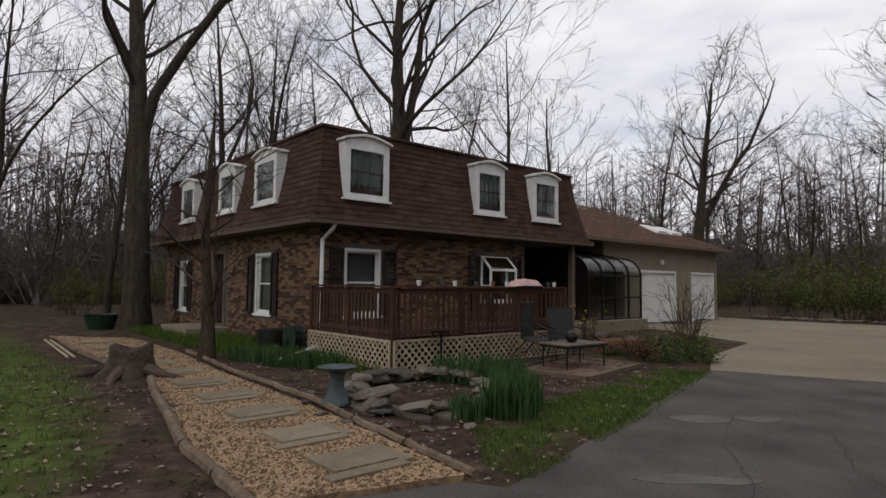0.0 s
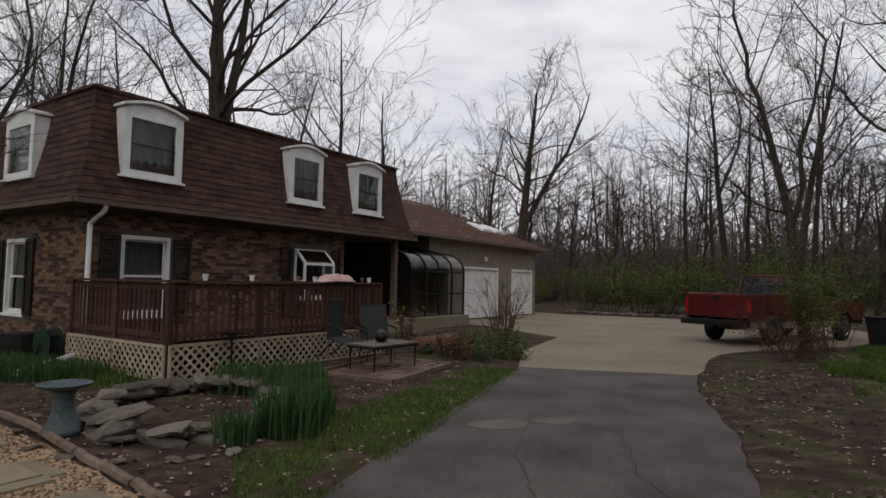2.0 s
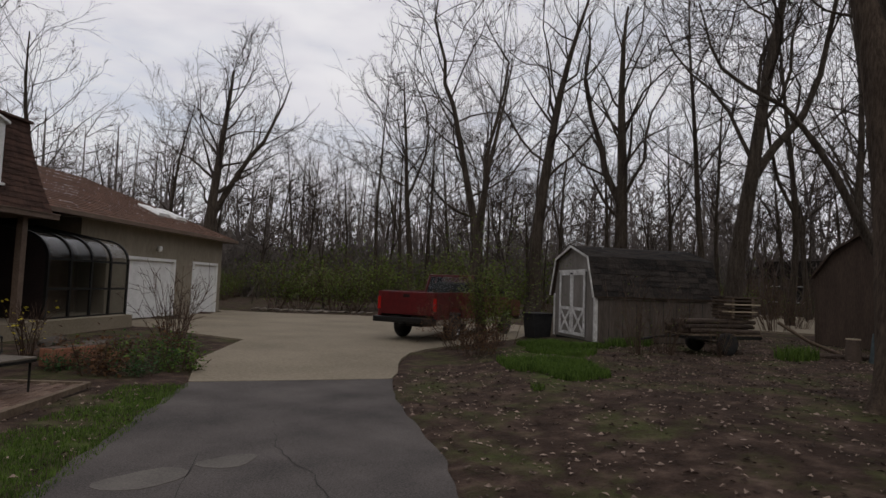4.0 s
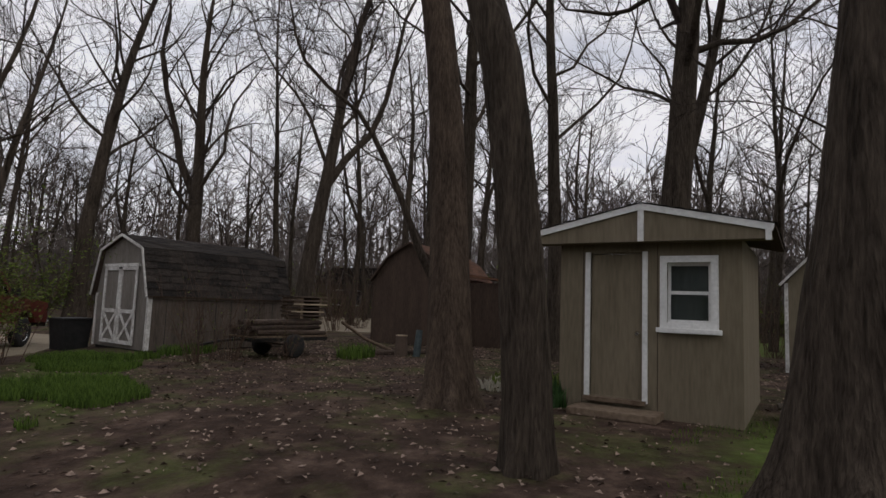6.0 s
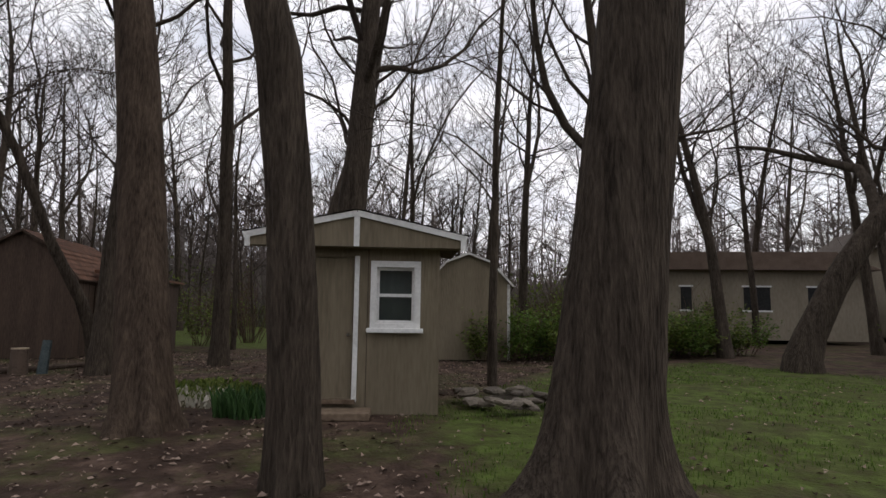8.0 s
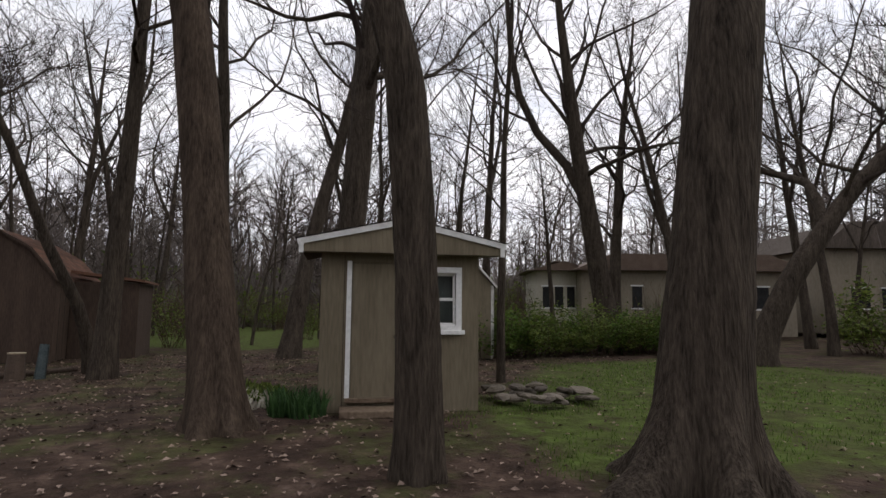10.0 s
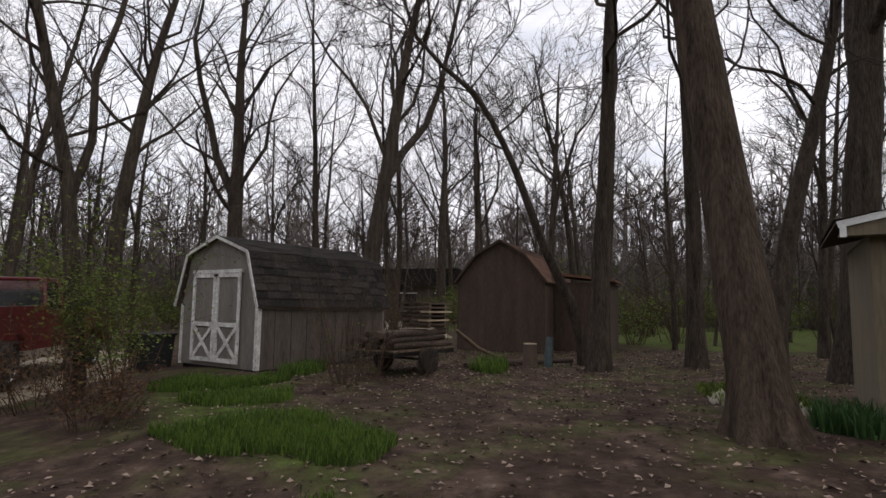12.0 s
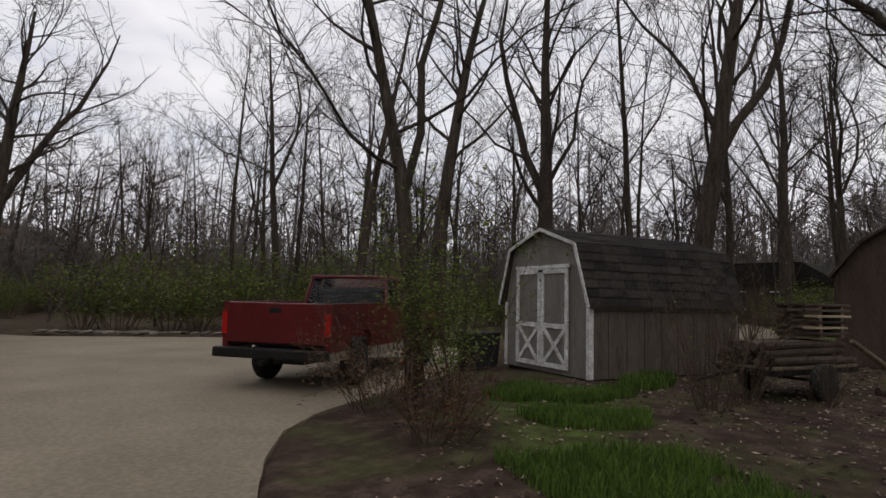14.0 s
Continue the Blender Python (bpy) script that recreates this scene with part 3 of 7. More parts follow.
for a in ((gx0 + 0.05, gx1 - 0.05, gy + 0.02, gy + 0.026, 1.16, 1.89), (gx0 + 0.02, gx0 + 0.026, gy + 0.05, -0.05, 1.15, 1.95), (gx1 - 0.026, gx1 - 0.02, gy + 0.05, -0.05, 1.15, 1.95)):
    part("pane", new_box(*a), GLASS, gw).visible_shadow = False
part("pane", new_beam((5.22, gy + 0.03, 1.97), (5.22, -0.03, 2.27), 0.9, 0.006), GLASS, gw).visible_shadow = False
# added dark sheet that stands for the dim room behind the glass
part("room_dark_sheet", new_box(4.7, 5.73, 0.3, 0.31, 1.05, 2.28), DARK_IN, house)

SIDE = Matrix.Rotation(radians(-90), 4, 'Z')
# in the side frame x runs to minus v, and the wall faces -u
window_unit(house, -3.25, -2.3, 0.75, 2.25, 0.03, m=SIDE)
shutter(house, -3.65, -3.3, 0.77, 2.23, -0.02, m=SIDE)
shutter(house, -2.25, -1.9, 0.77, 2.23, -0.02, m=SIDE)
window_unit(house, -9.3, -8.4, 0.6, 2.2, 0.03, m=SIDE)
shutter(house, -9.7, -9.35, 0.62, 2.18, -0.02, m=SIDE)
shutter(house, -8.35, -8.0, 0.62, 2.18, -0.02, m=SIDE)
sd = new("door")
sd.parent = house
sd.matrix_basis = SIDE
sd["label"] = "dark panelled front door in an arched surround"
bm = new_box(-6.15, -5.35, 0.1, 0.14, 0.42, 2.3)
for zz in (0.55, 1.2, 1.75):
    box(bm, -6.05, -5.8, 0.085, 0.099, zz, zz + 0.45)
    box(bm, -5.7, -5.45, 0.085, 0.099, zz, zz + 0.45)
part("leaf", bm, SHUTTER, sd)
part("surround", box(box(new_box(-6.3, -6.16, -0.03, 0.2, 0.35, 2.4), -5.34, -5.2, -0.03, 0.2, 0.35, 2.4), -6.16, -5.34, -0.03, 0.2, 2.31, 2.4), BROWN_TRIM, sd)
part("handle", new_tube([(-5.42, 0.03, 1.3), (-5.42, 0.09, 1.3)], [0.03, 0.02]), CHROME, sd)
part("porch_step", new_box(-7.2, -4.9, -1.1, -0.02, -0.1, 0.3, m=SIDE, bevel=0.02), CONCRETE, house)
part("cellar_well", new_tube([(-0.35, 1.35, -0.05), (-0.35, 1.35, 0.5)], [0.36, 0.34], 16), IRON, house, "rusty dark window well")


# mansard: overlapping shingle courses on the four sides
def mansard(parent):
    zs, n = [], 16
    out, ins = 0.36, INS
    body = bmesh.new()

    def ring(k, grow=0.0):
        o = -out * (1 - k) ** 1.6 + ins * k - grow
        z = EAVE + (TOP - EAVE) * k
        return o, z
    for i in range(n):
        k0, k1 = i / n, (i + 1) / n
        oa, za = ring(k0, 0.014)
        ob_, zb = ring(k1, 0.0)
        lo = [(oa, oa), (HU - oa, oa), (HU - oa, HV - oa), (oa, HV - oa)]
        hi = [(ob_, ob_), (HU - ob_, ob_), (HU - ob_, HV - ob_), (ob_, HV - ob_)]
        for s in range(4):
            p, q = Vector(lo[s]), Vector(lo[(s + 1) % 4])
            r, t = Vector(hi[s]), Vector(hi[(s + 1) % 4])
            ln = (q - p).length
            m = max(2, int(ln / 0.3))
            sh = (i % 3) / 3
            edges = [0] + [min(1, max(0, (j + sh) / m)) for j in range(m + 1)] + [1]
            edges = sorted(set(edges))
            for e0, e1 in zip(edges, edges[1:]):
                d = random.uniform(0, 0.006)
                a, b = p.lerp(q, e0), p.lerp(q, e1)
                c, dd = r.lerp(t, e1), r.lerp(t, e0)
                vs = [body.verts.new((*v, z)) for v, z in ((a, za - d), (b, za - d), (c, zb), (dd, zb))]
                body.faces.new(vs)
    r = part("roof", body, SHINGLE, parent, "dark brown shingled mansard roof")
    o = INS
    bm = bmesh.new()
    c = [bm.verts.new(v) for v in ((o, o, TOP), (HU - o, o, TOP), (HU - o, HV - o, TOP), (o, HV - o, TOP))]
    t = [bm.verts.new(v) for v in ((2.6, 3.8, TOP + 0.42), (HU - 2.6, 3.8, TOP + 0.42), (HU - 2.6, HV - 3.8, TOP + 0.42), (2.6, HV - 3.8, TOP + 0.42))]
    for i in range(4):
        bm.faces.new((c[i], c[(i + 1) % 4], t[(i + 1) % 4], t[i]))
    bm.faces.new(t)
    part("upper_roof", bm, SHINGLE, parent)
    bm = bmesh.new()
    o -= 0.03
    q = [(o, o), (HU - o, o), (HU - o, HV - o), (o, HV - o)]
    for i in range(4):
        beam(bm, (*q[i], TOP), (*q[(i + 1) % 4], TOP), 0.07, 0.05)
    part("roof_edge", bm, SHINGLE, parent)
    g = -0.42
    q = [(g, g), (HU - g, g), (HU - g, HV - g), (g, HV - g)]
    for i in range(4):
        if i == 1:
            continue
        bm = new_beam((*q[i], EAVE - 0.05), (*q[(i + 1) % 4], EAVE - 0.05), 0.11, 0.12)
        beam(bm, (*q[i], EAVE + 0.005), (*q[(i + 1) % 4], EAVE + 0.005), 0.15, 0.02)
        part("gutter", bm, BROWN_TRIM, parent, "brown eaves gutter")


mansard(house)


def dormer(parent, x0, x1, z0, z1, m=None):
    """Window box that stands out of the mansard, with an arched white head."""
    d = new("dormer")
    d.parent = parent
    if m is not None:
        d.matrix_basis = m
    y = -0.27
    w = 0.14
    n = 10
    arch = [(x0 - 0.05 + (x1 - x0 + 0.1) * i / n, z1 + 0.13 * math.sin(math.pi * i / n) - 0.0) for i in range(n + 1)]
    part("cheek", new_prism([(x0, z0 - 0.05), (x0 + 0.05, z0 - 0.05), (x0 + 0.05, z1), (x0, z1)], y + 0.04, 0.3), WHITE, d)
    part("cheek", new_prism([(x1 - 0.05, z0 - 0.05), (x1, z0 - 0.05), (x1, z1), (x1 - 0.05, z1)], y + 0.04, 0.3), WHITE, d)
    head = new_prism([(x0, z1 - 0.18), (x1, z1 - 0.18)] + [(x1, z1 - 0.005)] + [p for p in arch[::-1] if x0 < p[0] < x1] + [(x0, z1 - 0.005)], y + 0.002, y + 0.07)
    part("arched_head", head, WHITE, d)
    roof = new_prism(arch + [(x, z + 0.05) for x, z in arch[::-1]], y - 0.07, 0.35)
    part("dormer_roof", roof, WHITE, d, "white curved metal cap")
    bm = bmesh.new()
    box(bm, x0, x0 + w, y, y + 0.05, z0, z1 - 0.18)
    box(bm, x1 - w, x1, y, y + 0.05, z0, z1 - 0.18)
    box(bm, x0 + w, x1 - w, y, y + 0.05, z0, z0 + 0.11)
    part("casing", bm, WHITE, d)
    part("sill", new_box(x0 - 0.05, x1 + 0.05, y - 0.05, y + 0.06, z0 - 0.05, z0 - 0.002), WHITE, d)
    a, b, c0, c1 = x0 + w, x1 - w, z0 + 0.11, z1 - 0.18
    zm = (c0 + c1) / 2
    part("pane", new_box(a, b, y + 0.03, y + 0.036, zm + 0.015, c1), GLASS, d).visible_shadow = False
    part("pane", new_box(a, b, y + 0.02, y + 0.026, c0, zm - 0.015), GLASS, d).visible_shadow = False
    part("meeting_rail", new_box(a, b, y + 0.015, y + 0.04, zm - 0.014, zm + 0.014), SHUTTER, d)
    bm = bmesh.new()
    top, low = [], []
    for i in range(17):
        x = a + (b - a) * i / 16
        yy = y + 0.12 + 0.015 * math.sin(i * 2.1)
        top.append(bm.verts.new((x, yy, c1 + 0.02)))
        low.append(bm.verts.new((x, yy, c0 - 0.02)))
    for i in range(16):
        bm.faces.new((low[i], low[i + 1], top[i + 1], top[i]))
    part("curtain", bm, CURTAIN, d, "grey curtain behind glass")
    return d


for a, b in ((0.4, 1.55), (4.26, 5.34), (6.52, 7.64)):
    dormer(house, a, b, 3.36, 4.6)
for a, b in ((-2.85, -1.62), (-5.25, -4.1), (-8.5, -7.3)):
    dormer(house, a, b, 3.38, 4.55, m=SIDE)

# downspout
bm = bmesh.new()
tube(bm, [(0.1, -0.42, EAVE - 0.1), (0.1, -0.36, EAVE - 0.2), (0.0, -0.1, EAVE - 0.42), (0.0, -0.08, 0.4), (-0.05, -0.12, 0.26), (-0.15, -0.2, 0.2)], [0.045] * 6, 8)
part("downspout", bm, WHITE, house, "white painted downspout")
part("spout_extension", new_tube([(-0.05, -0.2, 0.24), (-1.3, -0.95, 0.12)], [0.055, 0.055], 8), WHITE_WORN, house)

reel = thing("hose_reel", "dark round hose reel standing against the brick wall", "hose reel", HOUSE @ Matrix.Translation((-0.32, 0.45, 0.02)))
for x in (-0.1, 0.1):
    part("flange", new_tube([(x - 0.012, 0, 0.34), (x + 0.012, 0, 0.34)], [0.3, 0.3], 24), GREEN_DARK, reel)
    part("stand", new_beam((x * 1.2, -0.22, 0.03), (x * 1.2, 0.0, 0.34), 0.03, 0.03), IRON, reel)
    part("stand", new_beam((x * 1.2, 0.22, 0.03), (x * 1.2, 0.0, 0.34), 0.03, 0.03), IRON, reel)
bm = bmesh.new()
for i in range(6):
    ring_ = [(-0.075 + 0.03 * i, 0.24 * math.cos(a * 0.3491), 0.34 + 0.24 * math.sin(a * 0.3491)) for a in range(19)]
    tube(bm, ring_, [0.016] * 19, 6)
part("hose", bm, RUBBER, reel, "coiled dark garden hose")

# ---- garage wing ----
GU0, GU1, GV, GW = 12.9, 22.4, 1.7, 9.6
GE = 3.2
GD1 = (14.45, 18.35, 0, 2.15)
GD2 = (19.75, 22.0, 0, 2.15)
wall_part("garage_wall_front", GU0, GU1, GV, GV + 0.2, 0, GE, TAN_WALL, house, [GD1, GD2], label="tan painted garage wall")
part("garage_wall_right", new_box(GU1 - 0.2, GU1, GV + 0.2, GW, 0, GE), TAN_WALL, house)
part("garage_wall_left", new_box(GU0, GU0 + 0.2, GV + 0.2, GW, 0, GE), TAN_WALL, house)
part("garage_wall_back", new_box(HU, GU1, GW, GW + 0.2, 0, GE), TAN_WALL, house)
part("garage_soffit", new_box(GU0 - 0.3, GU1 + 0.3, GV - 0.4, GW + 0.4, GE, GE + 0.06), TAN_WALL, house)


def garage_door(x0, x1, z1, n):
    d = new("garage_door")
    d.parent = house
    d["label"] = "white sectional overhead garage door, closed"
    h = z1 / 4
    for i in range(4):
        part("section", new_box(x0 + 0.1, x1 - 0.1, GV + 0.08, GV + 0.12, 0.03 + i * h, (i + 1) * h + 0.028, bevel=0.004), WHITE, d)
    bm = bmesh.new()
    box(bm, x0 - 0.02, x0 + 0.1, GV - 0.03, GV + 0.15, 0, z1)
    box(bm, x1 - 0.1, x1 + 0.02, GV - 0.03, GV + 0.15, 0, z1)
    box(bm, x0 - 0.02, x1 + 0.02, GV - 0.03, GV + 0.15, z1, z1 + 0.1)
    part("frame", bm, WHITE, d)
    part("seal", new_box(x0 + 0.1, x1 - 0.1, GV + 0.085, GV + 0.115, 0.005, 0.03), RUBBER, d)


garage_door(GD1[0], GD1[1], 2.1, 4)
garage_door(GD2[0], GD2[1], 2.1, 4)


def hip_roof(parent, name, u0, u1, v0, v1, z0, rise, material, label):
    """Hip roof of shingle courses."""
    half = (v1 - v0) / 2
    bm = bmesh.new()
    n = 26
    for i in range(n):
        k0, k1 = i / n, (i + 1) / n
        a = half * k0 - 0.012
        b = half * k1
        za, zb = z0 + rise * k0 + 0.012, z0 + rise * k1
        lo = [(u0 + a, v0 + a), (u1 - a, v0 + a), (u1 - a, v1 - a), (u0 + a, v1 - a)]
        hi = [(u0 + b, v0 + b), (u1 - b, v0 + b), (u1 - b, v1 - b), (u0 + b, v1 - b)]
        for s in range(4):
            p, q, r, t = Vector(lo[s]), Vector(lo[(s + 1) % 4]), Vector(hi[s]), Vector(hi[(s + 1) % 4])
            m = max(1, int((q - p).length / 0.33))
            sh = (i % 3) / 3
            es = sorted({0, 1, *[min(1, (j + sh) / m) for j in range(m + 1)]})
            for e0, e1 in zip(es, es[1:]):
                vs = [bm.verts.new((*v, z)) for v, z in ((p.lerp(q, e0), za), (p.lerp(q, e1), za), (r.lerp(t, e1), zb), (r.lerp(t, e0), zb))]
                bm.faces.new(vs)
    part(name, bm, material, parent, label)
    bm = bmesh.new()
    q = [(u0, v0), (u1, v0), (u1, v1), (u0, v1)]
    for i in range(4):
        beam(bm, (*q[i], z0 - 0.06), (*q[(i + 1) % 4], z0 - 0.06), 0.1, 0.13)
    part("garage_gutter", bm, BROWN_TRIM, parent)


hip_roof(house, "garage_roof", 8.0, GU1 + 0.5, GV - 0.5, GW + 0.6, GE + 0.1, 2.05, SHINGLE_RED, "rust-brown shingled hip roof")
for u in (19.0, 20.3):
    k = 0.36
    s = new("skylight")
    s.parent = house
    s.matrix_basis = Matrix.Translation((u, GV - 0.5 + 5.35 * k, GE + 0.1 + 2.05 * k + 0.02)) @ Matrix.Rotation(math.atan2(2.05, 5.35), 4, 'X')
    bm = new_box(-0.5, 0.5, -0.55, 0.55, 0.0, 0.1)
    part("kerb", bm, WHITE, s)
    part("dome", new_prism([(-0.46, 0.101), (0.46, 0.101), (0.36, 0.2), (-0.36, 0.2)], -0.5, 0.5), WHITE, s, "white skylight dome")
part("wall_lamp", new_lathe([(0.05, 0), (0.09, 0.05), (0.09, 0.16), (0.05, 0.2)], 10), WHITE, house).matrix_basis = Matrix.Translation((17.0, GV - 0.12, 2.45))

# ---- sunroom with curved eaves ----
sunroom = thing("sunroom", "bronze-framed glass sunroom with a curved roof edge", "sunroom", HOUSE)
sx0, sx1 = 9.6, 12.75


def sun_profile():
    pts = [(0.0, 0.4)]
    pts += [(0.0, 1.9)]
    for i in range(1, 9):
        a = math.pi / 2 * i / 8
        pts.append((0.75 - 0.75 * math.cos(a), 1.9 + 0.62 * math.sin(a)))
    pts.append((2.9, 2.9))
    return pts


prof = [(0.1 + y, z) for y, z in sun_profile()]
for i in range(5):
    x = sx0 + (sx1 - sx0) * i / 4
    bm = bmesh.new()
    for (y0, z0), (y1, z1) in zip(prof, prof[1:]):
        beam(bm, (x, y0, z0), (x, y1, z1), 0.06, 0.07)
    part("rib", bm, IRON, sunroom)
for z in (0.43, 1.15, 1.88):
    part("rail", new_beam((sx0, 0.1, z), (sx1, 0.1, z), 0.05, 0.06), IRON, sunroom)
for i in range(4):
    x0, x1 = sx0 + (sx1 - sx0) * i / 4 + 0.03, sx0 + (sx1 - sx0) * (i + 1) / 4 - 0.03
    bm = bmesh.new()
    for (y0, z0), (y1, z1) in zip(prof, prof[1:]):
        vs = [bm.verts.new(v) for v in ((x0, y0, z0), (x1, y0, z0), (x1, y1, z1), (x0, y1, z1))]
        bm.faces.new(vs)
    part("glass_panel", bm, SMOKED, sunroom, smooth=True).visible_shadow = False
bm = bmesh.new()
vs = [bm.verts.new((sx0 - 0.02, y, z)) for y, z in prof] + [bm.verts.new((sx0 - 0.02, 3.0, 0.4))]
bm.faces.new(vs)
part("end_panel", bm, SHUTTER, sunroom)
part("base_wall", new_box(sx0 - 0.05, sx1 + 0.05, 0.05, 0.2, 0, 0.4), BRICK, sunroom)

# ---- deck ----
deck = thing("deck", "raised red-brown wooden deck with railing and lattice skirt", "deck", HOUSE)
DU0, DU1, DV, DZ = -0.2, 4.45, -2.9, 0.62
RT = 1.5
k = 0
v = DV + 0.08
while v < -0.05:
    part("board", new_box(DU0 + 0.02, DU1 - 0.02, v, min(v + 0.135, -0.03), DZ - 0.035, DZ), DECK, deck)
    v += 0.142
post_xy = [(DU0, DV), (1.35, DV), (2.9, DV), (DU1, DV), (DU0, -1.5), (DU0, -0.1), (DU1, -1.5), (DU1, -0.1)]
for x, y in post_xy:
    part("post", new_box(x - 0.045, x + 0.045, y - 0.045, y + 0.045, 0.0, RT - 0.03, bevel=0.006), DECK, deck)
for p, q in (((DU0, DV), (DU1, DV)), ((DU0, DV), (DU0, -0.1)), ((DU1, DV), (DU1, -0.1))):
    part("cap_rail", new_beam((*p, RT - 0.015), (*q, RT - 0.015), 0.14, 0.035), DECK, deck)
    part("top_rail", new_beam((*p, RT - 0.09), (*q, RT - 0.09), 0.035, 0.09), DECK, deck)
    part("bottom_rail", new_beam((*p, DZ + 0.09), (*q, DZ + 0.09), 0.035, 0.08), DECK, deck)
    part("rim_joist", new_beam((*p, DZ - 0.12), (*q, DZ - 0.12), 0.04, 0.17), DECK, deck)
    ln = math.hypot(q[0] - p[0], q[1] - p[1])
    n = int(ln / 0.125)
    for i in range(1, n):
        x, y = p[0] + (q[0] - p[0]) * i / n, p[1] + (q[1] - p[1]) * i / n
        ob = part("baluster", new_box(-0.018, 0.018, -0.018, 0.018, DZ + 0.02, RT - 0.05), DECK, deck)
        ob.matrix_basis = Matrix.Translation((x, y, 0))


def lattice(p, q, z0, z1):
    panel = new("lattice_panel")
    panel.parent = deck
    p, q = Vector((*p, 0)), Vector((*q, 0))
    d = (q - p)
    ln = d.length
    d.normalize()
    nrm = Vector((-d.y, d.x, 0))
    h = z1 - z0
    for sgn, off in ((1, 0.006), (-1, -0.006)):
        a = -h
        while a < ln:
            s0, s1 = a, a + h
            za, zb = (z0, z1) if sgn > 0 else (z1, z0)
            c0, c1 = max(0, s0), min(ln, s1)
            if c1 - c0 > 0.03:
                f0, f1 = (c0 - s0) / h, (c1 - s0) / h
                A = p + d * c0 + nrm * off + Vector((0, 0, za + (zb - za) * f0))
                B = p + d * c1 + nrm * off + Vector((0, 0, za + (zb - za) * f1))
                part("slat", new_beam(A, B, 0.01, 0.036, up=(0, 0, 1)), LATTICE, panel)
            a += 0.145
    bm = bmesh.new()
    for z in (z0 + 0.015, z1 - 0.015):
        beam(bm, p + Vector((0, 0, z)), q + Vector((0, 0, z)), 0.026, 0.04)
    for e in (p, q):
        beam(bm, e + Vector((0, 0, z0)), e + Vector((0, 0, z1)), 0.04, 0.03)
    part("border", bm, LATTICE, panel)


for a, b in ((DU0, 1.35), (1.35, 2.9), (2.9, DU1)):
    lattice((a, DV - 0.06), (b, DV - 0.06), 0.05, DZ - 0.04)
lattice((DU0 - 0.06, -1.5), (DU0 - 0.06, DV), 0.08, DZ - 0.04)
lattice((DU0 - 0.06, -0.1), (DU0 - 0.06, -1.5), 0.08, DZ - 0.04)


# ---- sheds ----
def gambrel(w, eave, knee_x, knee_z, peak):
    return [(0, 0), (w, 0), (w, eave), (w - knee_x, knee_z), (w / 2, peak), (knee_x, knee_z), (0, eave)]


def roof_strip(bm, outline, y0, y1, over=0.12, step=0.16, thick=0.02):
    """Shingle courses up a chain of roof edges in x and z."""
    for (x0, z0), (x1, z1) in zip(outline, outline[1:]):
        a, b = Vector((x0, 0, z0)), Vector((x1, 0, z1))
        n = max(2, int((b - a).length / step))
        nrm = Vector((-(b - a).z, 0, (b - a).x)).normalized()
        if nrm.z < 0:
            nrm = -nrm
        for i in range(n):
            p, q = a.lerp(b, i / n), a.lerp(b, (i + 1) / n)
            m = max(2, int((y1 - y0) / 0.3))
            for j in range(m):
                ya, yb = y0 + (y1 - y0) * j / m, y0 + (y1 - y0) * (j + 1) / m
                d = random.uniform(0.012, 0.028)
                low, high = p + nrm * d, q + nrm * 0.006
                vs = [bm.verts.new(v) for v in ((low.x, ya, low.z), (low.x, yb, low.z), (high.x, yb, high.z), (high.x, ya, high.z))]
                bm.faces.new(vs)
    return bm


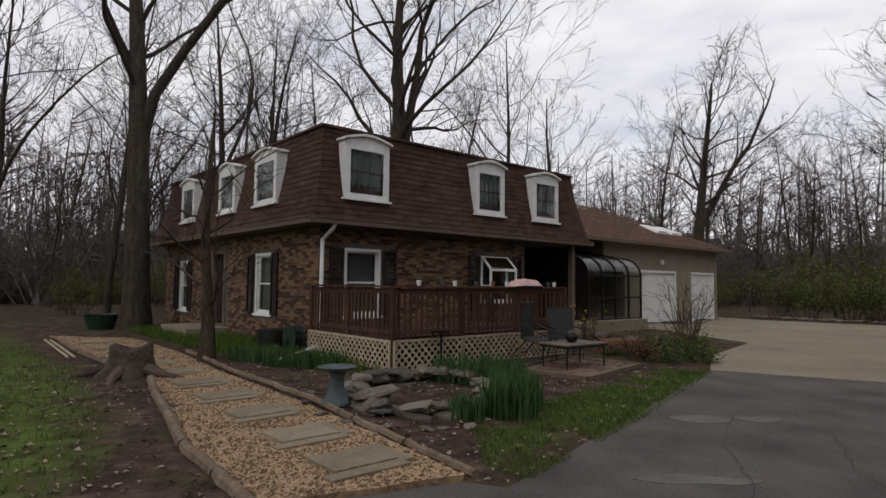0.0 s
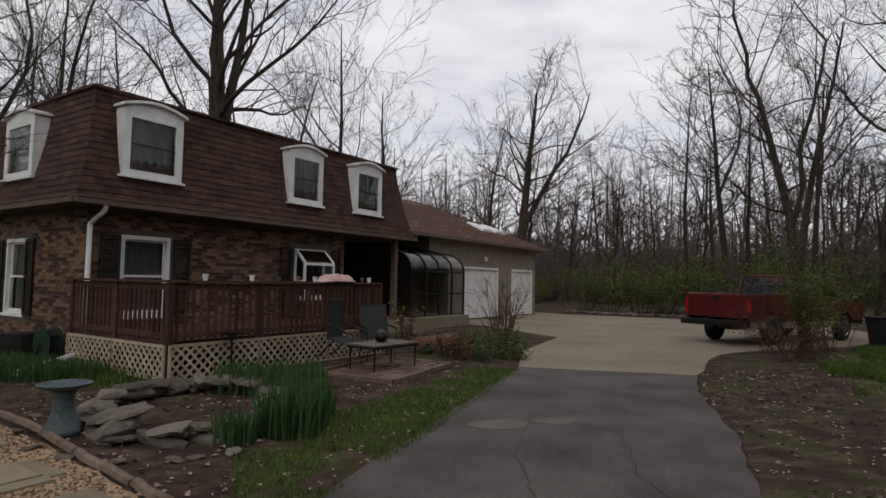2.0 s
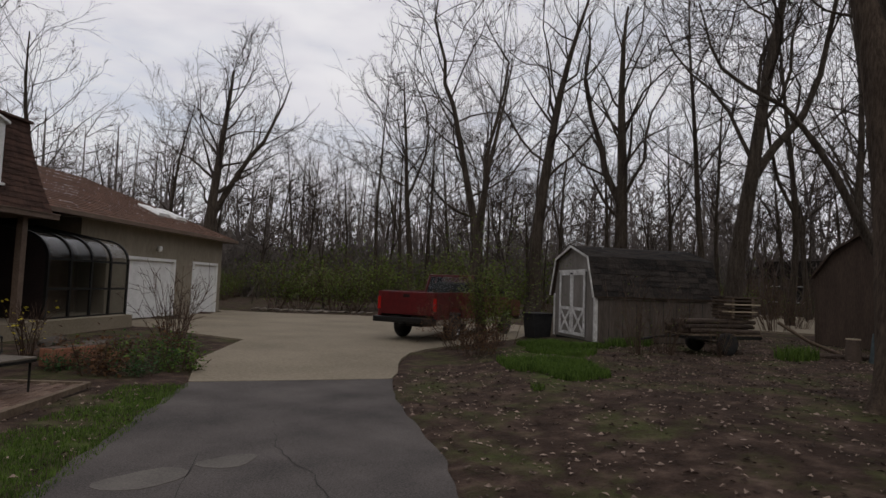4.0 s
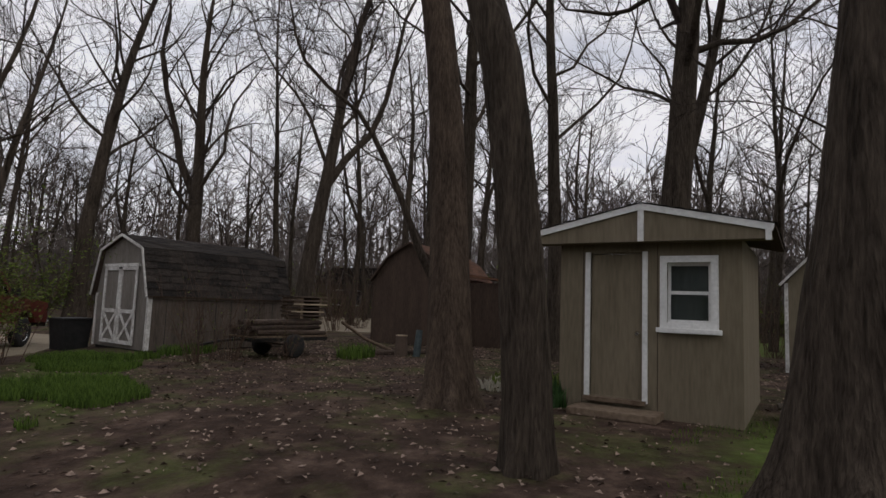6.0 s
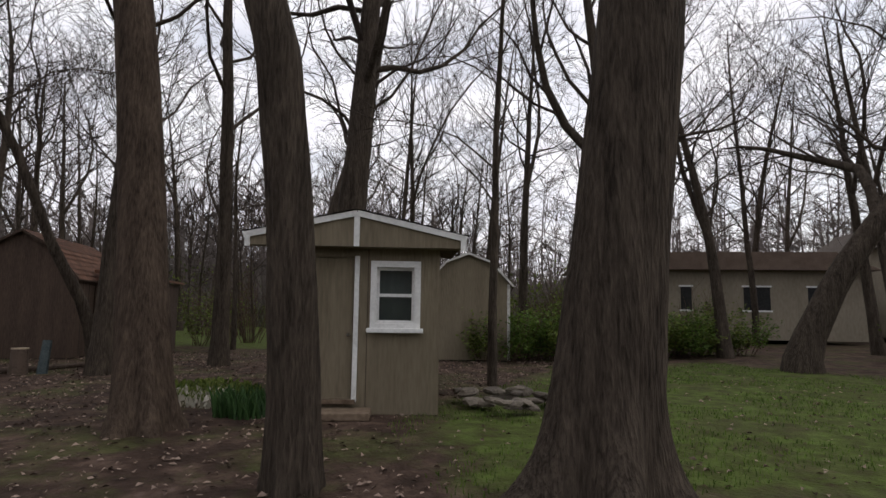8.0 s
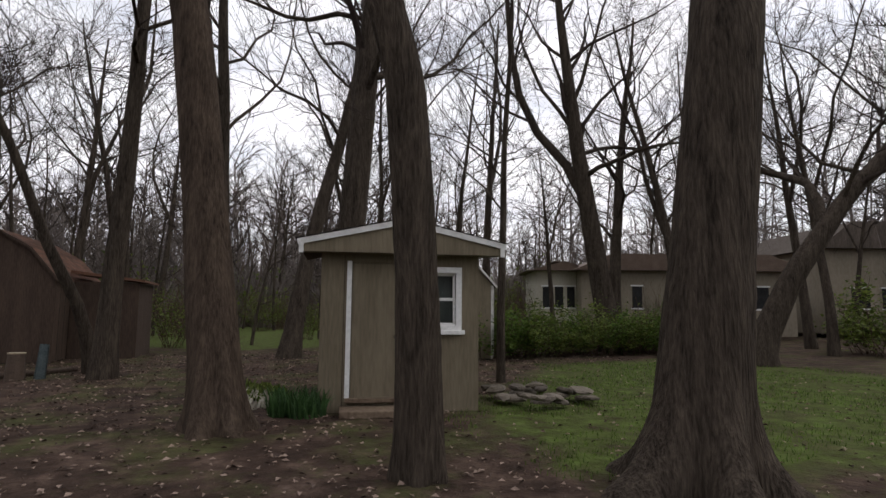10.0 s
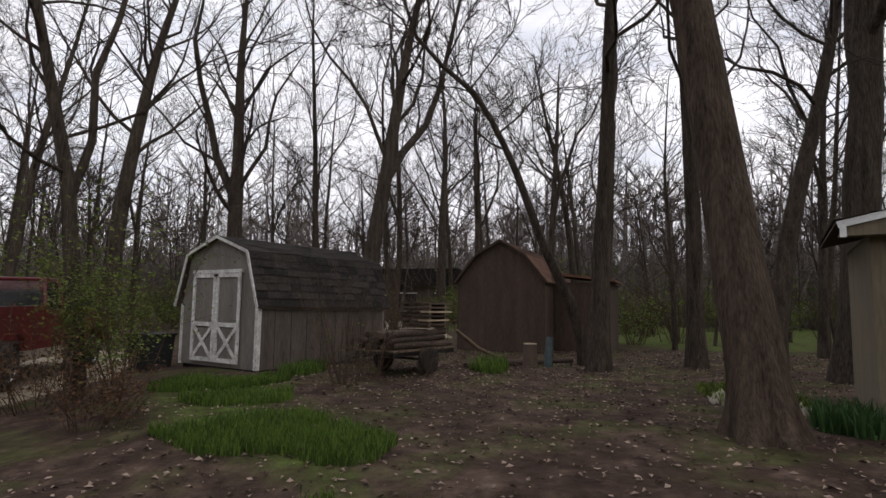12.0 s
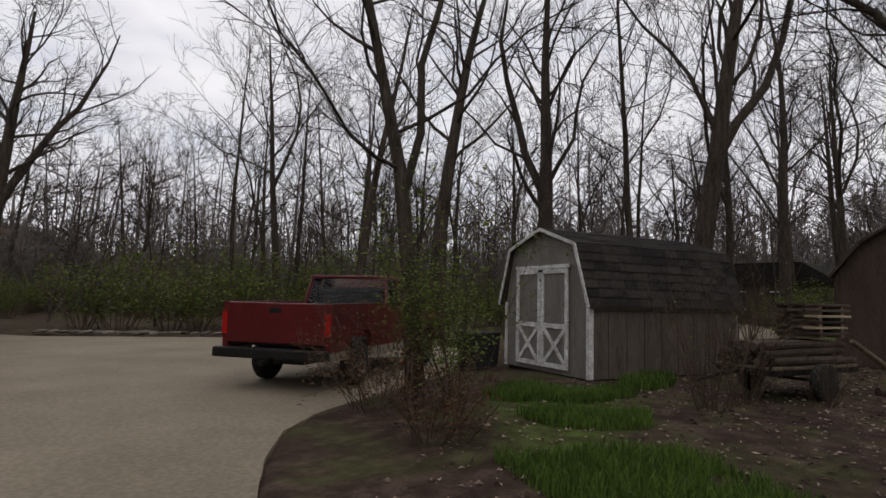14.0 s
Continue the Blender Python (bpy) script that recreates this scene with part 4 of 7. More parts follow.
def small_shed():
    m = pose(11.54, 3.66, 0.0, 0, 0, -114.2)
    s = thing("garden_shed", "olive-tan garden shed with white trim and a low gable", "shed", m)
    x0, x1, d = -0.38, 1.8, 2.5
    wall_part("wall", x0, x1, 0.0, 0.08, 0.12, 2.36, SHED_WALL, s, [(0.03, 0.69, 0.4, 2.2), (0.98, 1.47, 1.33, 2.1)])
    part("wall", new_box(x0, x0 + 0.08, 0.08, d, 0.12, 2.36), SHED_WALL, s)
    part("wall", new_box(x1 - 0.08, x1, 0.08, d, 0.12, 2.36), SHED_WALL, s)
    part("wall", new_box(x0 + 0.08, x1 - 0.08, d - 0.08, d, 0.12, 2.36), SHED_WALL, s)
    bm = bmesh.new()
    for i in range(1, 7):
        x = x0 + (x1 - x0) * i / 7
        if not (0 < x < 0.72) and not (0.88 < x < 1.58):
            box(bm, x - 0.004, x + 0.004, -0.004, 0.001, 0.13, 2.3)
    part("siding_groove", bm, BROWN_WALL, s)
    part("skid", new_box(x0 + 0.02, x1 - 0.02, 0.02, d - 0.02, 0.0, 0.12), BROWN_WALL, s)
    # gable box over the front
    e0, e1, ap, zc = -0.67, 2.11, 0.72, 2.32
    part("gable", new_prism([(e0, zc), (e1, zc), (e1, zc + 0.14), (ap, zc + 0.44), (e0, zc + 0.14)], -0.24, -0.2), SHED_WALL, s)
    part("soffit", new_box(e0, e1, -0.2, 0.0, zc - 0.0, zc + 0.03), SHED_WALL, s)
    t = bmesh.new()
    beam(t, (e0 - 0.02, -0.255, zc + 0.12), (ap, -0.255, zc + 0.43), 0.03, 0.075)
    beam(t, (ap, -0.255, zc + 0.43), (e1 + 0.02, -0.255, zc + 0.12), 0.03, 0.075)
    part("rake_board", t, WHITE, s)
    part("trim_block", new_box(e0, e0 + 0.06, -0.27, -0.241, zc - 0.02, zc + 0.1), WHITE, s)
    part("trim_block", new_box(e1 - 0.06, e1, -0.27, -0.241, zc - 0.02, zc + 0.1), WHITE, s)
    part("king_post", new_box(ap - 0.035, ap + 0.035, -0.27, -0.241, zc - 0.0, zc + 0.4), WHITE, s)
    r = bmesh.new()
    roof_strip(r, [(e0 - 0.05, zc + 0.15), (ap, zc + 0.47)], -0.29, d + 0.2)
    roof_strip(r, [(e1 + 0.05, zc + 0.15), (ap, zc + 0.47)], -0.29, d + 0.2)
    part("roof", r, SHINGLE_DARK, s)
    part("roof_deck", new_prism([(e0 - 0.04, zc + 0.12), (ap, zc + 0.44), (e1 + 0.04, zc + 0.12), (e1 + 0.04, zc + 0.15), (ap, zc + 0.47), (e0 - 0.04, zc + 0.15)], -0.2, d + 0.18), BROWN_WALL, s)
    part("gable_back", new_prism([(x0, 2.36), (x1, 2.36), (ap, 2.7)], d - 0.07, d - 0.01), SHED_WALL, s)
    dr = new("door")
    dr.parent = s
    part("leaf", new_box(0.04, 0.68, 0.02, 0.06, 0.4, 2.19), SHED_WALL, dr)
    t = bmesh.new()
    box(t, -0.035, 0.03, -0.03, 0.03, 0.39, 2.22)
    box(t, 0.69, 0.75, -0.03, 0.03, 0.36, 2.22)
    part("casing", t, WHITE, dr)
    part("casing_head", new_box(-0.035, 0.75, -0.028, 0.03, 2.221, 2.25), SHED_WALL, dr)
    part("knob", new_tube([(0.63, 0.02, 1.2), (0.63, -0.02, 1.2), (0.63, -0.035, 1.2), (0.63, -0.06, 1.2)], [0.012, 0.012, 0.028, 0.022], 10), CHROME, dr)
    part("threshold", new_box(-0.03, 0.74, -0.1, 0.0, 0.34, 0.388), TIMBER, dr)
    window_unit(s, 0.9, 1.55, 1.27, 2.16, -0.01, fw=0.08, depth=0.06, curtain=False)
    part("blind", new_box(0.97, 1.48, 0.13, 0.14, 1.3, 2.1), CURTAIN, s)
    st = thing("door_step", "weathered timber step below the shed door", "step", m)
    part("tread", new_box(-0.1, 0.95, -0.5, -0.02, 0.2, 0.29, bevel=0.015), TIMBER, st)
    part("riser", new_box(-0.08, 0.93, -0.46, -0.04, 0.05, 0.199), TIMBER, st)


small_shed()


def barn(name, m, w, length, eave, knee_x, knee_z, peak, wall_mat, roof_mat, label, doors=None, trim=WHITE_WORN, base=0.18, side_mat=None):
    s = thing(name, label, "shed", m)
    g = gambrel(w, eave, knee_x, knee_z, peak)
    front = [(x, max(z, base)) for x, z in g]
    part("gable_front", new_prism(front, 0, 0.06), wall_mat, s)
    part("gable_back", new_prism(front, length - 0.06, length), wall_mat, s)
    part("side_wall", new_box(0, 0.06, 0.06, length - 0.06, base, eave), wall_mat, s)
    # side_mat can carry this wall's shade in a darker colour
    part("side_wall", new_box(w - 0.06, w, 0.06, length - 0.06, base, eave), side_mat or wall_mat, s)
    bm = bmesh.new()
    n = int(length / 0.4)
    for i in range(1, n):
        for x in (-0.004, w):
            box(bm, x, x + 0.004, length * i / n - 0.006, length * i / n + 0.006, base + 0.02, eave - 0.05)
    part("siding_groove", bm, DARK_IN, s)
    part("skid", new_box(0.05, w - 0.05, 0.05, length - 0.05, -0.05, base), DARK_IN, s)
    r = bmesh.new()
    left = [(-0.1, eave - 0.03), (knee_x, knee_z + 0.02), (w / 2, peak + 0.03)]
    right = [(w + 0.1, eave - 0.03), (w - knee_x, knee_z + 0.02), (w / 2, peak + 0.03)]
    roof_strip(r, left, -0.12, length + 0.1)
    roof_strip(r, right, -0.12, length + 0.1)
    part("roof", r, roof_mat, s)
    under = bmesh.new()
    for chain in (left, right):
        for (xa, za), (xb, zb) in zip(chain, chain[1:]):
            prism(under, [(xa, za - 0.03), (xb, zb - 0.03), (xb, zb), (xa, za)], -0.1, length + 0.08)
    part("roof_deck", under, BROWN_WALL, s)
    t = bmesh.new()
    for chain in (left, right):
        for (xa, za), (xb, zb) in zip(chain, chain[1:]):
            beam(t, (xa, -0.115, za - 0.02), (xb, -0.115, zb - 0.02), 0.025, 0.055)
    part("rake_board", t, trim, s)
    for x, x2 in ((-0.01, -0.02), (w - 0.06, w + 0.001)):
        part("corner_board", box(new_box(x, x + 0.07, -0.02, -0.001, base, eave), x2, x2 + 0.019, -0.02, 0.07, base, eave), trim, s)
    part("side_fascia", new_box(w + 0.002, w + 0.02, 0.08, length, eave - 0.1, eave - 0.03), wall_mat, s)
    if doors:
        x0, x1, z0, z1 = doors
        xm = (x0 + x1) / 2
        for a, b in ((x0, xm - 0.008), (xm + 0.008, x1)):
            dr = new("door")
            dr.parent = s
            part("panel", new_box(a + 0.02, b - 0.02, -0.025, -0.005, z0 + 0.02, z1 - 0.02), wall_mat, dr)
            t = bmesh.new()
            wv = 0.085
            zc = z0 + (z1 - z0) * 0.42
            box(t, a, a + wv, -0.05, -0.026, z0, z1)
            box(t, b - wv, b, -0.05, -0.026, z0, z1)
            for zz in (z0, zc - wv / 2, z1 - wv):
                box(t, a + wv, b - wv, -0.05, -0.026, zz, zz + wv)
            part("frame_board", t, trim, dr)
            t = bmesh.new()
            beam(t, (a + wv, -0.037, z0 + wv), (b - wv, -0.037, zc - wv / 2), 0.018, 0.07)
            beam(t, (a + wv, -0.041, zc - wv / 2), (b - wv, -0.041, z0 + wv), 0.018, 0.07)
            part("cross_brace", t, trim, dr)
        part("door_track", new_box(x0 - 0.02, x1 + 0.04, -0.06, -0.001, z1 + 0.003, z1 + 0.07), trim, s)
        part("hasp", new_box(xm - 0.06, xm + 0.06, -0.07, -0.051, z1 - 0.06, z1 - 0.02), IRON, s)
    return s


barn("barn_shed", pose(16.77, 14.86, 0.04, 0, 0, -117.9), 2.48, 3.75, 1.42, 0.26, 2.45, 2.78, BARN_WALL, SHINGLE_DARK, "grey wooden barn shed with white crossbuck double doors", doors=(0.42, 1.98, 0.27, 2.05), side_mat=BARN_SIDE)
bs = barn("brown_shed", pose(22.3, 9.35, 0.04, 0, 0, -106.7), 2.6, 4.2, 2.2, 0.55, 2.95, 3.38, BROWN_WALL, SHINGLE_RED, "dark brown wooden barn shed with rusty roof", trim=BROWN_WALL)
part("lean_to", new_box(2.62, 4.25, 1.2, 3.4, 0.0, 2.2), BROWN_WALL, bs, "dark brown lean-to on the shed's side")
part("lean_to_roof", new_prism([(2.62, 2.42), (4.4, 2.22), (4.4, 2.28), (2.62, 2.5)], 1.05, 3.5), SHINGLE_RED, bs)
barn("tan_shed", pose(18.4, -1.6, 0.04, 0, 0, -118), 2.25, 3.2, 2.25, 0.5, 2.85, 3.08, SHED_WALL, SHINGLE_DARK, "tan barn shed with curved white roof edge", trim=WHITE_WORN)


# ---- trees ----
class Branches:
    """Collects tapered tubes into one vertex and face list."""

    def __init__(self):
        self.v, self.f = [], []

    def tube(self, pts, radii, n):
        base = len(self.v)
        for i, p in enumerate(pts):
            d = pts[min(i + 1, len(pts) - 1)] - pts[max(i - 1, 0)]
            d.normalize()
            s = d.cross(Vector((0.13, 0.97, 0.2)))
            if s.length < 0.2:
                s = d.cross(Vector((1, 0, 0)))
            s.normalize()
            u = d.cross(s)
            for k in range(n):
                a = 6.28318 * k / n
                self.v.append(p + (s * math.cos(a) + u * math.sin(a)) * radii[i])
        for i in range(len(pts) - 1):
            for k in range(n):
                a, b = base + i * n + k, base + i * n + (k + 1) % n
                self.f.append((a, b, b + n, a + n))

    def cone(self, p, q, r):
        """A twig that runs out to a point."""
        d = (q - p).normalized()
        s = d.cross(Vector((0.13, 0.97, 0.2))).normalized()
        u = d.cross(s)
        b = len(self.v)
        self.v += [p + s * r, p - s * 0.5 * r + u * 0.87 * r, p - s * 0.5 * r - u * 0.87 * r, q]
        self.f += [(b, b + 1, b + 3), (b + 1, b + 2, b + 3), (b + 2, b, b + 3)]

    def sliver(self, p, q, r):
        """The last fine end of a twig."""
        s = (q - p).cross(Vector((0.3 + 40 * p.x % 1, 0.5 - 40 * p.y % 1, 0.2))).normalized()
        b = len(self.v)
        self.v += [p + s * r, p - s * r, q]
        self.f.append((b, b + 1, b + 2))

    def mesh(self, name):
        me = mesh_of(name, [tuple(v) for v in self.v], self.f)
        me.polygons.foreach_set("use_smooth", [True] * len(me.polygons))
        return me


def bend(rng, d, amount):
    return (d + Vector((rng.uniform(-1, 1), rng.uniform(-1, 1), rng.uniform(-1, 1))) * amount).normalized()


def path_from(rng, p, d, length, segs, wobble, rise):
    pts = [p.copy()]
    for i in range(segs):
        d = bend(rng, d, wobble)
        d.z += rise
        d.normalize()
        p = p + d * (length / segs)
        pts.append(p.copy())
    return pts, d


def along(spine, z):
    """A point of a trunk line given by a few (x, y, z), smooth between them and straight beyond."""
    if z >= spine[-1][2] or z < spine[0][2]:
        a, b = (spine[-2], spine[-1]) if z >= spine[-1][2] else (spine[0], spine[1])
        k = (z - b[2]) / (b[2] - a[2])
        if k > 0:
            k = min(k, 0.5 + 0.5 * k, 1.2 + 0.2 * k)
        return Vector((b[0] + (b[0] - a[0]) * k, b[1] + (b[1] - a[1]) * k, z))
    for a, b in zip(spine, spine[1:]):
        if a[2] <= z < b[2]:
            k = (z - a[2]) / (b[2] - a[2])
            return Vector((a[0] + (b[0] - a[0]) * k, a[1] + (b[1] - a[1]) * k, z))


def furrowed_trunk(T, pts, rad, r, flare, depth, seed):
    """A near trunk with bark ridges that run up it and roots that spread at its foot."""
    n = 64
    base = len(T.v)
    zs = [-0.25 + 0.07 * i for i in range(20)]
    while zs[-1] < pts[-1].z:
        zs.append(zs[-1] + (0.13 if zs[-1] < 7 else 0.6))
    rows = 0
    for z in zs:
        i = 0
        while i < len(pts) - 2 and pts[i + 1].z < z:
            i += 1
        k = max(0.0, min(1.0, (z - pts[i].z) / (pts[i + 1].z - pts[i].z)))
        c = pts[i].lerp(pts[i + 1], k)
        c.z = z
        rr = rad[i] + (rad[i + 1] - rad[i]) * k
        low = (flare - 1) * math.exp(-max(0, z) * 3.0)
        rr = min(rr, r * (1 + low)) if z > 1.5 else r * (1 + low) * (1 - 0.02 * z)
        for j in range(n):
            a = 6.28318 * j / n
            x, y = math.cos(a), math.sin(a)
            ridge = noise.noise((x * r * 26, y * r * 26, z * 1.7 + seed)) + 0.5 * noise.noise((x * r * 60, y * r * 60, z * 5 + seed))
            root = low * 0.55 * math.sin(a * 5 + seed + 0.8 * math.sin(a * 2))
            lump = 0.03 * noise.noise((x * 1.3, y * 1.3, z * 0.8 + seed * 3))
            q = rr * (1 + root + lump) + depth * ridge
            T.v.append(Vector((c.x + x * q, c.y + y * q, z)))
        rows += 1
    for i in range(rows - 1):
        for j in range(n):
            a, b = base + i * n + j, base + i * n + (j + 1) % n
            T.f.append((a, b, b + n, a + n))


def tree_mesh(seed, H, r, lean=(0, 0), fork=0.4, limbs=8, detail=(5, 5, 2), flare=1.5, tw=0.006, split=False, spread=1.0, droop=0.0, ridges=10, spine=None, taper=0.86, furrow=0.0):
    rng = random.Random(seed)
    T, C = Branches(), Branches()
    segs = 16
    p = Vector((0, 0, -0.25))
    d = Vector((lean[0], lean[1], 1)).normalized()
    pts, rad = [], []
    q = p.copy()
    for i in range(segs + 1):
        k = i / segs
        pts.append(q.copy())
        f = 1 + (flare - 1) * math.exp(-max(0, q.z) * 2.6)
        rad.append(r * f * (1 - taper * k ** 1.15))
        d = bend(rng, d, 0.045)
        d.z += 0.02
        d.normalize()
        q = q + d * (H * 0.82 / segs)
        if spine:
            q = along(spine, -0.25 + (i + 1) / segs * H * 0.82)
            if q.z > spine[-1][2]:
                q += Vector((rng.uniform(-0.12, 0.12), rng.uniform(-0.12, 0.12), 0))
    if furrow:
        furrowed_trunk(T, pts, rad, r, flare, furrow, seed)
    else:
        T.tube(pts, rad, ridges)
    if flare > 1.55 and not furrow:
        for i in range(7):
            a = 6.28318 * (i + rng.uniform(-0.3, 0.3)) / 7
            o = Vector((math.cos(a), math.sin(a), 0))
            T.tube([Vector((0, 0, 1.0)) + o * r * 0.7, Vector((0, 0, 0.45)) + o * r * 0.98, Vector((0, 0, 0.15)) + o * r * 1.4, Vector((0, 0, -0.02)) + o * r * 1.9, Vector((0, 0, -0.15)) + o * r * 2.5], [r * 0.2, r * 0.42, r * 0.42, r * 0.3, r * 0.16], 8)
    ends = []

    def at(k):
        x = k * segs
        i = min(segs - 1, int(x))
        return pts[i].lerp(pts[i + 1], x - i), rad[i] + (rad[i + 1] - rad[i]) * (x - i)
    for i in range(limbs):
        k = fork + (0.98 - fork) * (i + rng.random() * 0.6) / limbs
        p, rr = at(min(0.98, k))
        a = i * 2.4 + rng.uniform(-0.6, 0.6)
        up = rng.uniform(0.25, 1.2)
        d = Vector((math.cos(a) * spread, math.sin(a) * spread, up)).normalized()
        ln = H * rng.uniform(0.28, 0.5) * (1.15 - 0.6 * k)
        if split and i == 0:
            ln, rr, d = H * 0.6, rr * 1.15, Vector((math.cos(a) * 0.5, math.sin(a) * 0.5, 1)).normalized()
        lp, ld = path_from(rng, p, d, ln, 7, 0.34, 0.09 - droop)
        lr = [max(tw * 1.5, rr * (0.6 if split and i == 0 else 0.35) * (1 - 0.85 * j / 7)) for j in range(8)]
        T.tube(lp, lr, 6)
        ends.append((lp, lr, ln))
    lp = pts[int(segs * fork):]
    ends.append((lp, rad[int(segs * fork):], H * 0.5))
    for lp, lr, ln in ends:
        for j in range(detail[0]):
            k = 0.22 + 0.78 * (j + rng.random()) / detail[0]
            x = k * (len(lp) - 1)
            i = min(len(lp) - 2, int(x))
            p = lp[i].lerp(lp[i + 1], x - i)
            d0 = (lp[i + 1] - lp[i]).normalized()
            d = bend(rng, d0, 0.85)
            d.z = d.z * 0.7 + 0.25
            d.normalize()
            l2 = ln * rng.uniform(0.3, 0.55) * (1.15 - 0.5 * k)
            r2 = max(tw * 1.3, lr[i] * 0.45)
            bp, bd = path_from(rng, p, d, l2, 4, 0.36, 0.06 - droop)
            C.tube(bp, [max(tw, r2 * (1 - 0.8 * m / 4)) for m in range(5)], 3)
            for m in range(detail[1]):
                kk = 0.15 + 0.85 * (m + rng.random()) / detail[1]
                xx = kk * 4
                ii = min(3, int(xx))
                pp = bp[ii].lerp(bp[ii + 1], xx - ii)
                dd = bend(rng, (bp[ii + 1] - bp[ii]).normalized(), 0.8)
                dd.z += 0.15
                dd.normalize()
                l3 = l2 * rng.uniform(0.28, 0.55)
                tp, td = path_from(rng, pp, dd, l3, 2, 0.3, 0.02 - droop)
                C.tube(tp, [tw, tw * 0.8, tw * 0.5], 3)
                for s in range(detail[2]):
                    y = 0.2 + 0.8 * (s + rng.random()) / detail[2]
                    w = min(1, int(y * 2))
                    pq = tp[w].lerp(tp[w + 1], y * 2 - w)
                    dq = bend(rng, td, 0.8)
                    l4 = l3 * rng.uniform(0.3, 0.6)
                    C.sliver(pq, pq + dq * l4 * 1.15, tw * 0.8)
    return T.mesh("trunk"), C.mesh("crown")


def plant_tree(name, x, y, meshes, label, group="", bark=BARK, twig=TWIG, rz=0.0, s=1.0, dz=0.0):
    t = thing(name, label, "tree", pose(x, y, ground_z(x, y) + dz, 0, 0, rz) @ Matrix.Scale(s, 4), group)
    link("trunk", meshes[0], bark, t)
    link("crown", meshes[1], twig, t)
    return t


BIG = dict(limbs=11, detail=(7, 6, 4), tw=0.006)
plant_tree("oak_tree", 7.03, 2.84, tree_mesh(1, 19, 0.345, fork=0.5, flare=1.75, taper=0.75, furrow=0.013, spine=[(0, 0, 0), (-0.09, -0.13, 1.4), (-0.25, -0.37, 4.2)], **BIG), "thick furrowed trunk of a bare oak with flared roots")
plant_tree("slim_tree", 8.46, 4.435, tree_mesh(2, 17, 0.192, fork=0.45, flare=1.25, taper=0.7, furrow=0.011, spine=[(0, 0, 0), (-0.035, 0.065, 1.3), (-0.1, 0.193, 2.6), (-0.2, 0.4, 4.0)], **BIG), "dark slim trunk of a bare tree before the garden shed")
plant_tree("straight_tree", 11.1, 5.4, tree_mesh(3, 20, 0.285, fork=0.36, flare=1.42, taper=0.72, furrow=0.008, spine=[(0, 0, 0), (0.25, 0.05, 1.1), (0.62, 0.2, 3.3), (0.85, 0.46, 5.8)], **BIG), "tall brown trunk of a bare tree beside the garden shed", bark=BARK_RED)
plant_tree("twin_tree", 16.4, 1.58, tree_mesh(4, 20, 0.36, (0, 0), 0.3, split=True, **BIG), "tall bare forked tree behind the garden shed")
plant_tree("young_tree", 12.85, 14.15, tree_mesh(5, 11.5, 0.135, fork=0.3, limbs=11, detail=(7, 5, 3), flare=1.25, tw=0.007, split=True, spread=1.9, droop=0.05, spine=[(0, 0, 0), (-0.06, 0.1, 1.5), (-0.16, 0.26, 3.2), (-0.55, 0.85, 6.5)]), "slender bare tree in a bed beside the parking pad")
plant_tree("leaning_tree", 18.5, 6.15, tree_mesh(6, 11, 0.13, fork=0.5, limbs=11, detail=(7, 6, 4), tw=0.008, spread=1.3, droop=0.06, spine=[(0, 0, 0), (-0.15, 0.25, 1.2), (-0.45, 0.95, 2.6), (-0.8, 1.67, 4.5), (-1.1, 2.38, 5.85), (-1.4, 3.0, 6.4)]), "dark leaning bare tree beside the brown shed")
plant_tree("shed_tree", 17.4, 6.05, tree_mesh(7, 17, 0.22, (0.03, 0), 0.4, **BIG), "dark bare trunk beside the brown shed")
plant_tree("fork_tree", 27.3, 18.9, tree_mesh(8, 19, 0.38, (0, 0), 0.25, split=True, spread=0.7, **BIG), "bare tree that forks low behind the barn shed")
plant_tree("barn_tree", 25.2, 12.9, tree_mesh(9, 21, 0.34, (0, 0), 0.33, split=True, spread=0.8, **BIG), "tall bare tree behind the barn shed")
plant_tree("tall_tree", 26.5, 23.6, tree_mesh(10, 22, 0.38, (0.03, -0.03), 0.4, **BIG), "tall dark bare tree at the edge of the woods")
plant_tree("thin_tree", 13.0, -0.23, tree_mesh(11, 12, 0.09, (0, 0), 0.35, limbs=9, detail=(5, 5, 2), flare=1.1, tw=0.006), "thin bare sapling beside the tan shed")
plant_tree("front_tree", -9.6, 19.3, tree_mesh(12, 21, 0.4, (0.02, 0.02), 0.33, split=True, **BIG), "large forked bare tree beside the gravel walk")
plant_tree("ornamental_tree", -4.2, 12.75, tree_mesh(13, 6.2, 0.13, (0.02, 0), 0.22, limbs=9, detail=(6, 5, 2), flare=1.4, tw=0.006, spread=1.4), "small spreading bare tree before the house corner", bark=BARK_RED)
plant_tree("roof_tree", -3.0, 30.3, tree_mesh(14, 24, 0.55, (0, 0), 0.34, limbs=15, detail=(9, 7, 3), tw=0.01, split=True, spread=1.35), "great spreading bare tree behind the house roof")
plant_tree("edge_tree", 17.7, 46.9, tree_mesh(15, 21, 0.5, (-0.02, 0), 0.33, limbs=14, detail=(8, 7, 3), tw=0.012, split=True, spread=1.4), "spreading bare oak beyond the parking pad")
plant_tree("lawn_tree", 17.95, -9.5, tree_mesh(16, 18, 0.42, fork=0.35, split=True, spine=[(0, 0, 0), (0.1, 0.5, 2.5), (0.15, 1.5, 7.1), (0.12, 2.4, 12.3)], **BIG), "leaning bare tree behind the green hedge")
